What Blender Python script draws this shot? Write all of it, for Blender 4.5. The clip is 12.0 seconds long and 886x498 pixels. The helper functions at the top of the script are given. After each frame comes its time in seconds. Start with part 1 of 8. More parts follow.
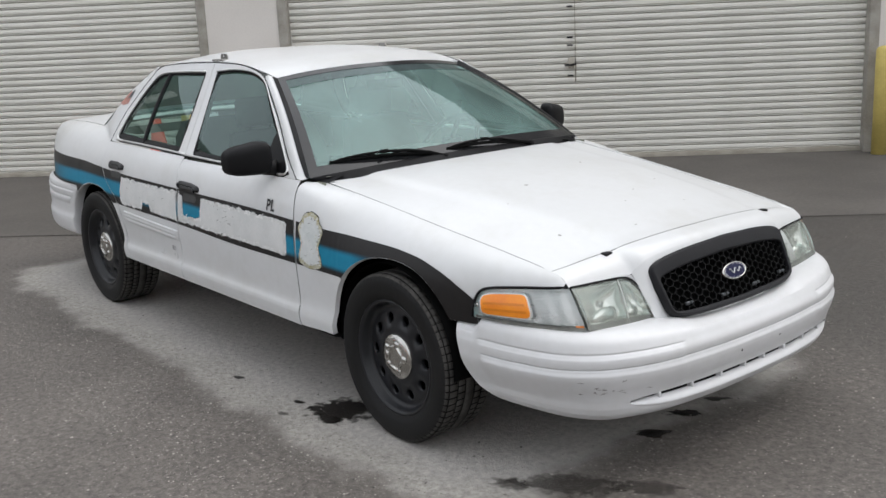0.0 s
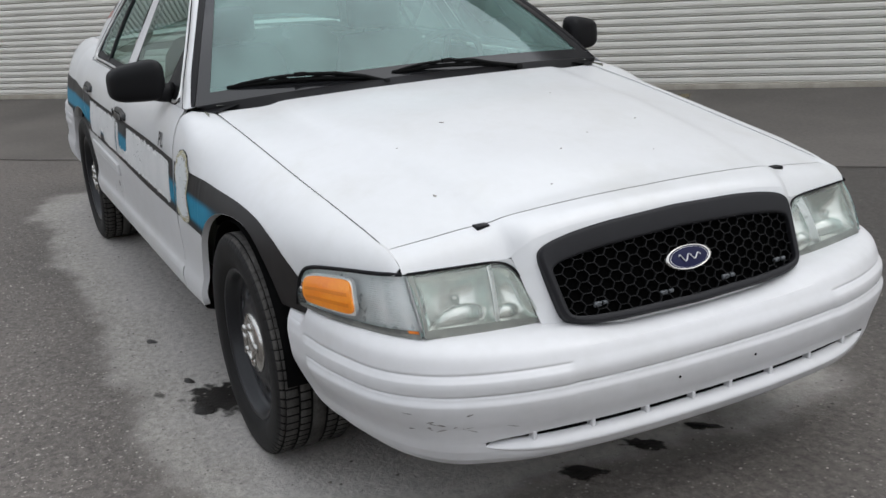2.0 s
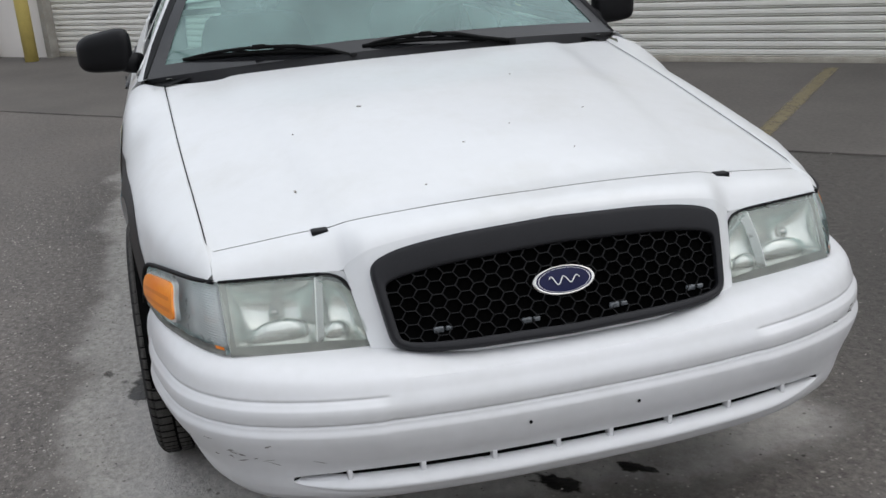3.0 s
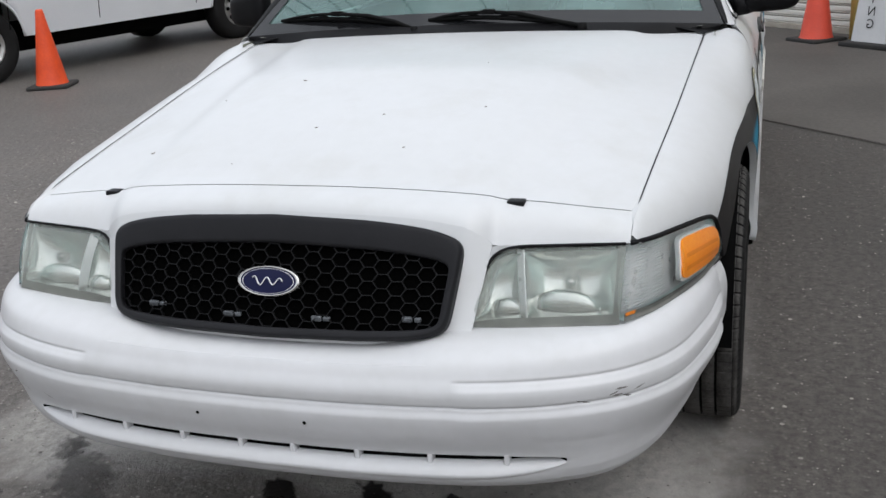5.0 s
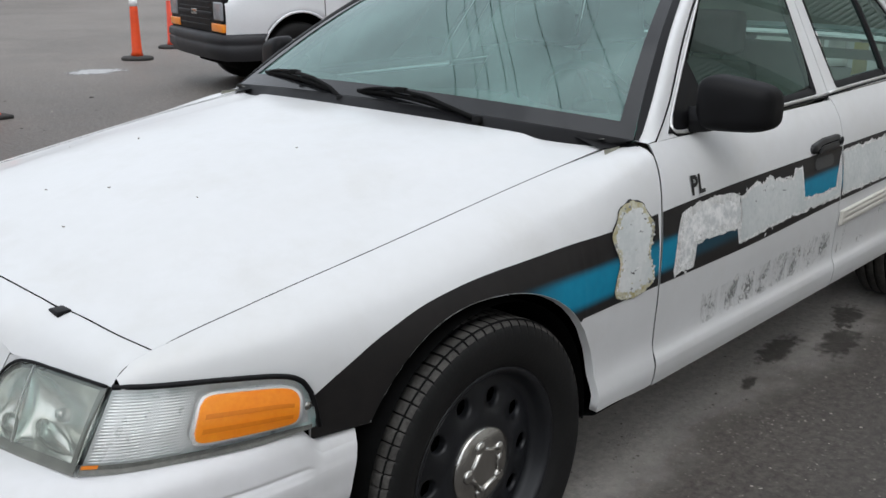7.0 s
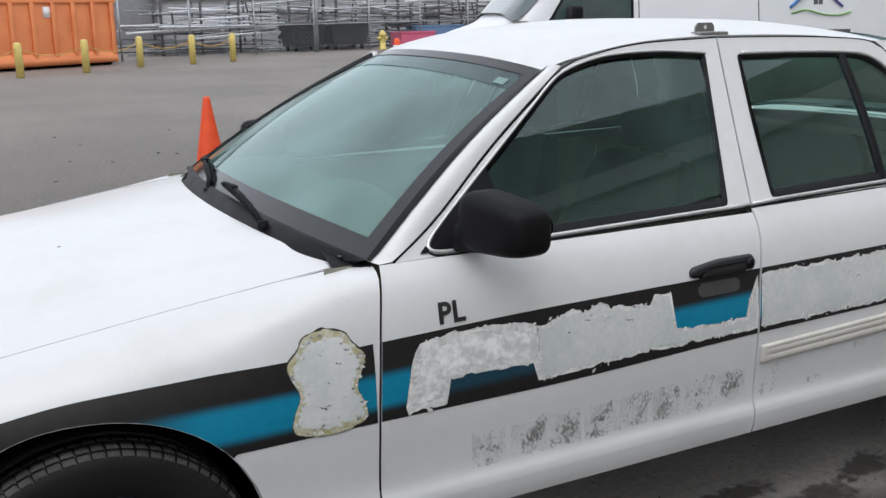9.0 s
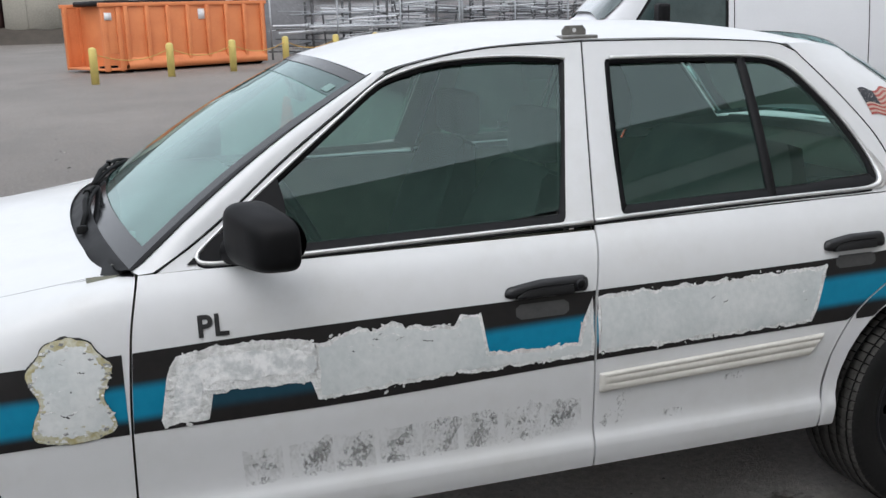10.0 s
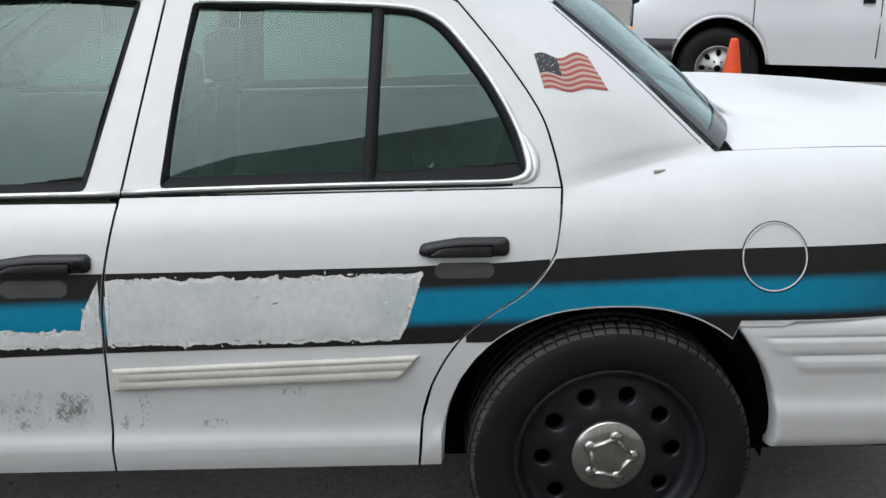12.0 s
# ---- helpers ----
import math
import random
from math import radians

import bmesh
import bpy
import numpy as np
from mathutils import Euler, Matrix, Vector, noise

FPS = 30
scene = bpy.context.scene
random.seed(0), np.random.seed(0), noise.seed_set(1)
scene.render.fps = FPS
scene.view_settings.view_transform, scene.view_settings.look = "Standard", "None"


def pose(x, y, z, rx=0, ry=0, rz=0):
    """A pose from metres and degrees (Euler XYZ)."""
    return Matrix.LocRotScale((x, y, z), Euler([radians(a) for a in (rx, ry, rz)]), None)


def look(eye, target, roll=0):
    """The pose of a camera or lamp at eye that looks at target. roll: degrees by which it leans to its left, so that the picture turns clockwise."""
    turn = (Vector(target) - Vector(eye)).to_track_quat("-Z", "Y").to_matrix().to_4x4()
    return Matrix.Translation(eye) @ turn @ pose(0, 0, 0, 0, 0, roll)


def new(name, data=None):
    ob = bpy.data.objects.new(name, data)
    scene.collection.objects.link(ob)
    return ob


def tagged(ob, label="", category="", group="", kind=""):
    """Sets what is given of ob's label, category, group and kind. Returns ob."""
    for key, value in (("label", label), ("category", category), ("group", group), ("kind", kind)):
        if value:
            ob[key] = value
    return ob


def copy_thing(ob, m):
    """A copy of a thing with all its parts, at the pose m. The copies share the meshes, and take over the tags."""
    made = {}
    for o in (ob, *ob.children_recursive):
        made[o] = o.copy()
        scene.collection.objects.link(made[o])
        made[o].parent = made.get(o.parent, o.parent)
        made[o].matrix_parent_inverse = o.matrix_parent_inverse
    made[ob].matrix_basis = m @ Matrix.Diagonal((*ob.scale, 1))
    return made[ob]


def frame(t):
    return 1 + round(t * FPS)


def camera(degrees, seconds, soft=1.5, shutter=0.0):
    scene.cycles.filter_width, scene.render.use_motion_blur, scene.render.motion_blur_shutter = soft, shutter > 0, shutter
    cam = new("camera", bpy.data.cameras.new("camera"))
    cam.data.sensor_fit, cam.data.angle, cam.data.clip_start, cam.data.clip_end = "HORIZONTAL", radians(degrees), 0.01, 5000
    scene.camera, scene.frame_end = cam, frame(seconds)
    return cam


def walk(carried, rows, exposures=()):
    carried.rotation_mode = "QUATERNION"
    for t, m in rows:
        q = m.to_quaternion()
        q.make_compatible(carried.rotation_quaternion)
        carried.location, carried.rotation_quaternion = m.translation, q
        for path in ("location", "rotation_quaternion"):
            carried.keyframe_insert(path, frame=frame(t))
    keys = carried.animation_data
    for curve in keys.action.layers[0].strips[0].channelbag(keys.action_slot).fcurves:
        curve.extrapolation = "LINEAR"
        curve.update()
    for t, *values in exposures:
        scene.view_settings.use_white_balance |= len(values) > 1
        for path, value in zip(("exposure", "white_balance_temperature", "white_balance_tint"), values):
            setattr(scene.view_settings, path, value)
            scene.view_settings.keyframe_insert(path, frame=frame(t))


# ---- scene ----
cam = camera(48.0, 12.0)
PATH = [
    (0, (2.977, -3.055, 1.637), (1.469, -1.827, 1.173), -2.7),
    (0.5, (2.94, -2.811, 1.6), (1.411, -1.617, 1.113), -2.6),
    (1, (2.792, -2.488, 1.538), (1.255, -1.315, 1.026), -2.3),
    (1.5, (2.76, -2.064, 1.454), (1.14, -1.025, 0.91), -3.4),
    (2, (2.769, -1.589, 1.444), (1.051, -0.748, 0.862), -3.6),
    (2.5, (2.692, -1.148, 1.433), (0.912, -0.48, 0.814), -3.7),
    (3, (2.763, -0.718, 1.404), (0.921, -0.259, 0.774), -4.1),
    (3.2, (2.831, -0.522, 1.425), (0.966, -0.176, 0.791), -4.1),
    (4.8, (2.7, 0.823, 1.317), (0.856, 0.306, 0.741), -4.5),
    (5, (2.612, 0.948, 1.359), (0.817, 0.347, 0.714), -3.8),
    (5.5, (2.275, 1.282, 1.346), (0.58, 0.456, 0.678), -2.9),
    (6, (2.047, 1.638, 1.337), (0.458, 0.601, 0.705), -2.9),
    (6.5, (1.843, 1.959, 1.408), (0.341, 0.771, 0.83), -1.6),
    (7, (1.503, 2.15, 1.411), (0.091, 0.851, 0.847), 0.3),
    (7.2, (1.376, 2.23, 1.443), (0.001, 0.887, 0.888), 0.6),
    (8.8, (0.344, 2.805, 1.527), (-0.593, 1.105, 1.044), -0.8),
    (9, (0.205, 2.872, 1.531), (-0.681, 1.142, 1.058), -1.0),
    (9.5, (-0.227, 3.07, 1.57), (-0.983, 1.274, 1.121), -1.7),
    (10, (-0.67, 3.129, 1.528), (-1.253, 1.274, 1.058), -1.6),
    (10.5, (-1.173, 3.106, 1.537), (-1.603, 1.218, 1.035), -1.9),
    (11, (-1.64, 3.177, 1.534), (-1.944, 1.264, 1.037), -1.3),
    (11.5, (-2.047, 3.126, 1.496), (-2.23, 1.206, 0.967), -0.2),
    (12, (-2.429, 3.015, 1.52), (-2.507, 1.107, 0.926), -0.0),
]
walk(cam, [(t, look(eye, target, roll)) for t, eye, target, roll in PATH],
     [(0.0, 0.66, 6350, 9), (3.0, 0.46, 6160, 9), (5.0, 0.45, 6160, 9), (6.5, 0.46, 6150, 8), (9.0, 0.56, 6150, 9), (10.5, 0.68, 6120, 9), (12.0, 0.72, 6080, 7)])

# ---- sky, sun ----
world = bpy.data.worlds.new("overcast_sky")
scene.world = world
world.use_nodes = True
wn, wl = world.node_tree.nodes, world.node_tree.links
sky = wn.new("ShaderNodeTexSky")
sky.sky_type, sky.sun_disc = "NISHITA", False
sky.sun_elevation, sky.sun_rotation = radians(60), radians(31)
sky.air_density, sky.dust_density, sky.ozone_density = 1.0, 6.0, 1.0
grey = wn.new("ShaderNodeHueSaturation")
grey.inputs["Saturation"].default_value = 0.45
wl.new(sky.outputs[0], grey.inputs["Color"])
# an even cloud cover over the clear-sky glow
cloud = wn.new("ShaderNodeMix")
cloud.data_type = "RGBA"
cloud.inputs[0].default_value = 0.72
cloud.inputs[7].default_value = (5.45, 5.5, 5.65, 1)
wl.new(grey.outputs[0], cloud.inputs[6])
wl.new(cloud.outputs[2], wn["Background"].inputs[0])
wn["Background"].inputs[1].default_value = 0.15
sun_data = bpy.data.lights.new("sun", "SUN")
sun_data.energy, sun_data.angle, sun_data.color = 0.58, radians(110), (1.0, 0.985, 0.97)
sun = new("sun", sun_data)
sun.matrix_world = look((0, 0, 30), (-9, -15, 0))


# ---- materials ----
def nodes(name):
    m = bpy.data.materials.new(name)
    m.use_nodes = True
    return m, m.node_tree.nodes, m.node_tree.links, m.node_tree.nodes["Principled BSDF"]


def surface(name, a, b=None, rough=0.5, metal=0.0, scale=6.0, fine=90.0, bump=0.15, coat=0.0, spread=0.1, depth=0.002, spec=0.5):
    """Two-tone mottled surface with fine grain and relief."""
    m, n, l, p = nodes(name)
    b = b or tuple(c * 0.8 for c in a)
    co = n.new("ShaderNodeTexCoord")
    big, small = n.new("ShaderNodeTexNoise"), n.new("ShaderNodeTexNoise")
    big.inputs["Scale"].default_value, big.inputs["Detail"].default_value = scale, 6
    small.inputs["Scale"].default_value, small.inputs["Detail"].default_value = fine, 3
    l.new(co.outputs["Object"], big.inputs["Vector"])
    l.new(co.outputs["Object"], small.inputs["Vector"])
    add = n.new("ShaderNodeMath")
    add.operation = "MULTIPLY_ADD"
    l.new(small.outputs["Fac"], add.inputs[0])
    add.inputs[1].default_value = 0.5
    l.new(big.outputs["Fac"], add.inputs[2])
    ramp = n.new("ShaderNodeValToRGB")
    ramp.color_ramp.elements[0].position, ramp.color_ramp.elements[1].position = 0.75 - spread * 2, 0.75 + spread * 2
    ramp.color_ramp.elements[0].color, ramp.color_ramp.elements[1].color = (*b, 1), (*a, 1)
    l.new(add.outputs[0], ramp.inputs[0])
    l.new(ramp.outputs[0], p.inputs["Base Color"])
    rr = n.new("ShaderNodeMapRange")
    rr.inputs["To Min"].default_value, rr.inputs["To Max"].default_value = max(0.02, rough - 0.1), min(1, rough + 0.1)
    l.new(big.outputs["Fac"], rr.inputs[0])
    l.new(rr.outputs[0], p.inputs["Roughness"])
    p.inputs["Metallic"].default_value = metal
    p.inputs["Coat Weight"].default_value = coat
    p.inputs["Coat Roughness"].default_value = 0.12
    p.inputs["Specular IOR Level"].default_value = spec
    if bump:
        bp = n.new("ShaderNodeBump")
        bp.inputs["Strength"].default_value, bp.inputs["Distance"].default_value = bump, depth
        l.new(small.outputs["Fac"], bp.inputs["Height"])
        l.new(bp.outputs[0], p.inputs["Normal"])
    return m


def glass(name, tint, rough=0.0, ior=1.5, haze=0.0, haze_colour=(0.6, 0.65, 0.62)):
    """A pane: tinted see-through with mirror gloss by Fresnel, and a film for dirt and milky reflections."""
    m, n, l, p = nodes(name)
    n.remove(p)
    out = n["Material Output"]
    clear, gloss, film = n.new("ShaderNodeBsdfTransparent"), n.new("ShaderNodeBsdfGlossy"), n.new("ShaderNodeBsdfDiffuse")
    clear.inputs[0].default_value = (*tint, 1)
    gloss.inputs[0].default_value = (0.84, 0.98, 0.97, 1)
    gloss.inputs["Roughness"].default_value = rough
    film.inputs[0].default_value = (*haze_colour, 1)
    fres = n.new("ShaderNodeFresnel")
    fres.inputs[0].default_value = ior
    # besides dirt, the film's tint paints hazy sky reflections onto the panes
    co, dirt = n.new("ShaderNodeTexCoord"), n.new("ShaderNodeTexNoise")
    dirt.inputs["Scale"].default_value, dirt.inputs["Detail"].default_value = 3.5, 4
    l.new(co.outputs["Object"], dirt.inputs["Vector"])
    dr = n.new("ShaderNodeMapRange")
    dr.inputs["From Min"].default_value, dr.inputs["From Max"].default_value = 0.3, 0.75
    dr.inputs["To Min"].default_value, dr.inputs["To Max"].default_value = haze * 0.5, haze * 1.5
    l.new(dirt.outputs["Fac"], dr.inputs[0])
    a, b = n.new("ShaderNodeMixShader"), n.new("ShaderNodeMixShader")
    l.new(dr.outputs[0], a.inputs[0])
    l.new(clear.outputs[0], a.inputs[1])
    l.new(film.outputs[0], a.inputs[2])
    l.new(fres.outputs[0], b.inputs[0])
    l.new(a.outputs[0], b.inputs[1])
    l.new(gloss.outputs[0], b.inputs[2])
    l.new(b.outputs[0], out.inputs[0])
    return m


PAINT = surface("white_car_paint", (0.655, 0.66, 0.665), (0.61, 0.615, 0.612), rough=0.36, scale=2.2, fine=25, bump=0.0, coat=0.35, spread=0.14)
BUMPER_WHITE = surface("painted_bumper_cover", (0.65, 0.65, 0.66), (0.60, 0.60, 0.60), rough=0.42, scale=3, fine=30, bump=0.03, coat=0.2)
BLACK = surface("black_trim_plastic", (0.007, 0.007, 0.008), (0.005, 0.005, 0.0055), rough=0.5, scale=12, fine=250, bump=0.1, spec=0.16)
SATIN = surface("satin_black_grille", (0.012, 0.012, 0.014), (0.008, 0.008, 0.009), rough=0.5, scale=12, fine=250, bump=0.05, spec=0.25)
RUBBER = surface("tyre_rubber", (0.0125, 0.0122, 0.0122), (0.008, 0.008, 0.008), rough=0.62, scale=9, fine=120, bump=0.25, spec=0.22)
STEEL = surface("black_steel_wheel", (0.015, 0.016, 0.019), (0.010, 0.0105, 0.012), rough=0.36, scale=10, fine=160, bump=0.08, spec=0.35)
BRIGHT = surface("bright_window_strip", (0.74, 0.74, 0.73), (0.60, 0.60, 0.59), rough=0.34, metal=0.7, scale=18, fine=150, bump=0.04)
CHROME = surface("worn_chrome", (0.62, 0.61, 0.58), (0.40, 0.39, 0.37), rough=0.22, metal=1.0, scale=18, fine=150, bump=0.06)
# near-black for gaps, hollows and undersides: their shade is put into the colour
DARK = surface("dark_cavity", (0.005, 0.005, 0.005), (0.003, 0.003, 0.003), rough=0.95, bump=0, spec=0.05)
TRIM_IN = surface("grey_interior", (0.27, 0.27, 0.215), (0.20, 0.20, 0.16), rough=0.85, scale=8, fine=200, bump=0.2)
SEAT_CLOTH = surface("grey_seat_cloth", (0.06, 0.062, 0.06), (0.035, 0.037, 0.035), rough=0.95, scale=10, fine=300, bump=0.4)
GLASS = glass("tinted_side_glass", (0.38, 0.58, 0.52), ior=1.60, haze=0.055, haze_colour=(0.24, 0.44, 0.37))
REAR_GLASS = glass("hazy_rear_glass", (0.30, 0.44, 0.42), ior=1.55, haze=0.50, haze_colour=(0.13, 0.19, 0.19))
WINDSHIELD = glass("windshield_glass", (0.44, 0.72, 0.64), ior=1.72, haze=0.32, haze_colour=(0.25, 0.40, 0.37))
pn, pl = PAINT.node_tree.nodes, PAINT.node_tree.links
film, fr, fm = pn.new("ShaderNodeTexNoise"), pn.new("ShaderNodeMapRange"), pn.new("ShaderNodeMix")
film.inputs["Scale"].default_value, film.inputs["Detail"].default_value, film.inputs["Roughness"].default_value = 3.3, 8, 0.7
fr.inputs["From Min"].default_value, fr.inputs["From Max"].default_value, fr.inputs["To Max"].default_value = 0.50, 0.80, 0.5
fm.data_type = "RGBA"
fm.inputs[7].default_value = (0.52, 0.51, 0.475, 1)
pc = pn.new("ShaderNodeTexCoord")
pl.new(pc.outputs["Object"], film.inputs["Vector"])
pl.new(film.outputs["Fac"], fr.inputs[0])
pl.new(fr.outputs[0], fm.inputs[0])
pl.new(pn["Color Ramp"].outputs[0], fm.inputs[6])
pl.new(fm.outputs[2], pn["Principled BSDF"].inputs["Base Color"])
MOULD = surface("aged_cream_moulding", (0.66, 0.64, 0.585), (0.58, 0.56, 0.51), rough=0.5, scale=10, fine=80, bump=0.05)


# ---- mesh helpers ----
def spline(pts, n):
    """n+1 points evenly along a smooth curve through pts."""
    p = np.array(pts, float)
    q = np.vstack([2 * p[0] - p[1], p, 2 * p[-1] - p[-2]])
    out = []
    for i in range(1, len(q) - 2):
        for s in np.linspace(0, 1, 24, endpoint=False):
            a, b, c, d = q[i - 1], q[i], q[i + 1], q[i + 2]
            out.append(0.5 * (2 * b + (c - a) * s + (2 * a - 5 * b + 4 * c - d) * s * s + (3 * b - a - 3 * c + d) * s ** 3))
    out.append(p[-1])
    return resample(np.array(out), n)


def resample(p, n):
    p = np.array(p, float)
    d = np.concatenate([[0], np.cumsum(np.linalg.norm(np.diff(p, axis=0), axis=1))])
    t = np.linspace(0, d[-1], n + 1)
    return np.stack([np.interp(t, d, p[:, k]) for k in range(p.shape[1])], axis=1)


def curve(xs, ys):
    """A smooth monotone-safe function through a few knots."""
    x, y = np.array(xs, float), np.array(ys, float)
    h, dl = np.diff(x), np.diff(y) / np.diff(x)
    m = np.concatenate([[dl[0]], [0 if a * b <= 0 else 2 * a * b / (a + b) for a, b in zip(dl, dl[1:])], [dl[-1]]])

    def at(v):
        v = min(max(v, x[0]), x[-1])
        i = min(int(np.searchsorted(x, v, side="right")) - 1, len(h) - 1)
        s = (v - x[i]) / h[i]
        return float((1 + 2 * s) * (1 - s) ** 2 * y[i] + s * (1 - s) ** 2 * h[i] * m[i] + s * s * (3 - 2 * s) * y[i + 1] + s * s * (s - 1) * h[i] * m[i + 1])
    return at


def finish(name, bm, material, parent=None, label="", smooth=True, recalc=True):
    if recalc:
        bmesh.ops.recalc_face_normals(bm, faces=bm.faces)
    me = bpy.data.meshes.new(name)
    for f in bm.faces:
        f.smooth = smooth
    bm.to_mesh(me)
    bm.free()
    for mt in (material if isinstance(material, (list, tuple)) else [material]):
        me.materials.append(mt)
    ob = new(name, me)
    if parent:
        ob.parent = parent
    if label:
        ob["label"] = label
    return ob


part = finish
from mathutils.bvhtree import BVHTree


def grid_bm(rows, flange=0.0, inward=None, bm=None, merge=0.0):
    """A sheet from rows of points; flange turns its rim inward by that depth."""
    bm = bm or bmesh.new()
    v = [[bm.verts.new(p) for p in r] for r in rows]
    fs = []
    for i in range(len(v) - 1):
        for j in range(len(v[0]) - 1):
            q = [v[i][j], v[i][j + 1], v[i + 1][j + 1], v[i + 1][j]]
            fs.append(bm.faces.new(q))
    if merge:
        bmesh.ops.remove_doubles(bm, verts=bm.verts, dist=merge)
    if flange:
        rim(bm, flange, inward)
    return bm


def rim(bm, depth, inward):
    """Turn the open edges of a sheet inward, as pressed steel is."""
    bm.normal_update()
    c = Vector(inward)
    edges = [e for e in bm.edges if e.is_boundary]
    got = bmesh.ops.extrude_edge_only(bm, edges=edges)
    for e in edges:
        e.smooth = False
    for g in got["geom"]:
        if isinstance(g, bmesh.types.BMVert):
            g.co += (c - g.co).normalized() * depth if inward is not None else Vector((0, 0, -depth))


def tube_bm(path, radius, sides=8, bm=None, closed=False, flat=1.0):
    """A rod along a path; radius may be a list."""
    bm = bm or bmesh.new()
    p = [Vector(q) for q in path]
    n = len(p)
    rings = []
    up = Vector((0.01, 0.02, 1))
    for i in range(n):
        d = (p[(i + 1) % n] - p[i - 1]) if closed else (p[min(i + 1, n - 1)] - p[max(i - 1, 0)])
        d.normalize()
        a = d.cross(up)
        a = a.normalized() if a.length > 1e-4 else Vector((1, 0, 0))
        b = a.cross(d)
        r = radius[i] if isinstance(radius, (list, tuple)) else radius
        rings.append([bm.verts.new(p[i] + a * r * math.cos(k * math.tau / sides) + b * r * flat * math.sin(k * math.tau / sides)) for k in range(sides)])
    for i in range(n if closed else n - 1):
        for k in range(sides):
            bm.faces.new([rings[i][k], rings[i][(k + 1) % sides], rings[(i + 1) % n][(k + 1) % sides], rings[(i + 1) % n][k]])
    if not closed:
        bm.faces.new(rings[0])
        bm.faces.new(rings[-1])
    return bm


def box_bm(lo, hi, bevel=0.0, bm=None, seg=2, m=None):
    bm2 = bmesh.new()
    lo, hi = Vector(lo), Vector(hi)
    bmesh.ops.create_cube(bm2, size=1.0)
    for v in bm2.verts:
        v.co = Vector([lo[k] + (v.co[k] + 0.5) * (hi[k] - lo[k]) for k in range(3)])
    if bevel:
        bmesh.ops.bevel(bm2, geom=bm2.edges[:], offset=bevel, segments=seg, affect="EDGES", profile=0.6)
    if m:
        bmesh.ops.transform(bm2, matrix=m, verts=bm2.verts)
    if bm is None:
        return bm2
    tmp = bpy.data.meshes.new("tmp")
    bm2.to_mesh(tmp)
    bm2.free()
    bm.from_mesh(tmp)
    bpy.data.meshes.remove(tmp)
    return bm


def lathe_bm(profile, centre, axis_y=1, seg=64, bm=None):
    """Turn a profile of (radius, y) about the y axis."""
    bm = bm or bmesh.new()
    rings = [[bm.verts.new((centre[0] + r * math.cos(k * math.tau / seg), centre[1] + axis_y * y, centre[2] + r * math.sin(k * math.tau / seg))) for k in range(seg)] for r, y in profile]
    for a, b in zip(rings, rings[1:]):
        for k in range(seg):
            bm.faces.new([a[k], a[(k + 1) % seg], b[(k + 1) % seg], b[k]])
    return bm


def empty(name, label, category, group="", m=None):
    ob = new(name)
    if m:
        ob.matrix_world = m
    return tagged(ob, label, category, group)


# ==== the car: x ahead, y to its left, z up; front axle at the origin ====
car = empty("police_car", "white four-door sedan with peeled police stripes, parked on the asphalt", "car")
SEC = curve([0.20, 0.30, 0.345, 0.375, 0.402, 0.418, 0.436, 0.452, 0.470, 0.52, 0.60, 0.70, 0.80, 0.85, 0.90, 0.94, 0.97, 1.0],
            [0.88, 0.915, 0.938, 0.9455, 0.9480, 0.9450, 0.9375, 0.9345, 0.9338, 0.9355, 0.939, 0.937, 0.926, 0.917, 0.900, 0.876, 0.850, 0.83])


def lean(z):
    """Half width of the glasshouse at a height."""
    return 0.851 - 0.592 * (z - 0.968)


def taper(x):
    f = -0.085 * ((x + 0.2) / 0.63) ** 2 if x > -0.2 else 0.0
    return f - 0.32 * (-3.3 - x) ** 2 if x < -3.3 else f


def side_y(x, z):
    return SEC(z) + taper(x)


hood_y = curve([-0.65, 0.0, 0.668, 0.75], [0.772, 0.748, 0.715, 0.712])
hood_z = curve([-0.65, -0.2, 0.2, 0.50, 0.668, 0.75], [0.960, 0.900, 0.840, 0.795, 0.764, 0.718])
crown = curve([-0.65, -0.2, 0.1, 0.4, 0.74], [0.026, 0.060, 0.082, 0.078, 0.047])


def arch(x, cx, cz, rx, rz, e=2.2):
    u = abs((x - cx) / rx)
    return cz + rz * (1 - u ** e) ** (1 / e) if u < 1 else -1.0


def soft(a, b, v):
    """A smooth rise from 0 at a to 1 at b."""
    f = min(1.0, max(0.0, (v - a) / (b - a)))
    return f * f * (3 - 2 * f)


def bez(p, s):
    a, b, c, d = [np.array(q, float) for q in p]
    return (1 - s) ** 3 * a + 3 * (1 - s) ** 2 * s * b + 3 * (1 - s) * s * s * c + s ** 3 * d


def section(x, top, knee, low):
    """Points (y, z) from a top edge round the shoulder and down the side to low."""
    ym = side_y(x, 0.62)
    pts = [bez((top, knee, (ym, 0.62 + 0.55 * (top[1] - 0.62)), (ym, 0.62)), s) for s in np.linspace(0, 1, 40)]
    pts += [np.array((side_y(x, z), z)) for z in np.linspace(0.60, 0.345, 22)]
    keep = [pts[0]]
    for a, b in zip(pts, pts[1:]):
        if b[1] <= low:
            s = (a[1] - low) / max(a[1] - b[1], 1e-6)
            keep.append(a + (b - a) * s)
            break
        keep.append(b)
    return keep


def mirrored(rows, s):
    return [[(p[0], s * p[1], p[2]) for p in r] for r in rows]


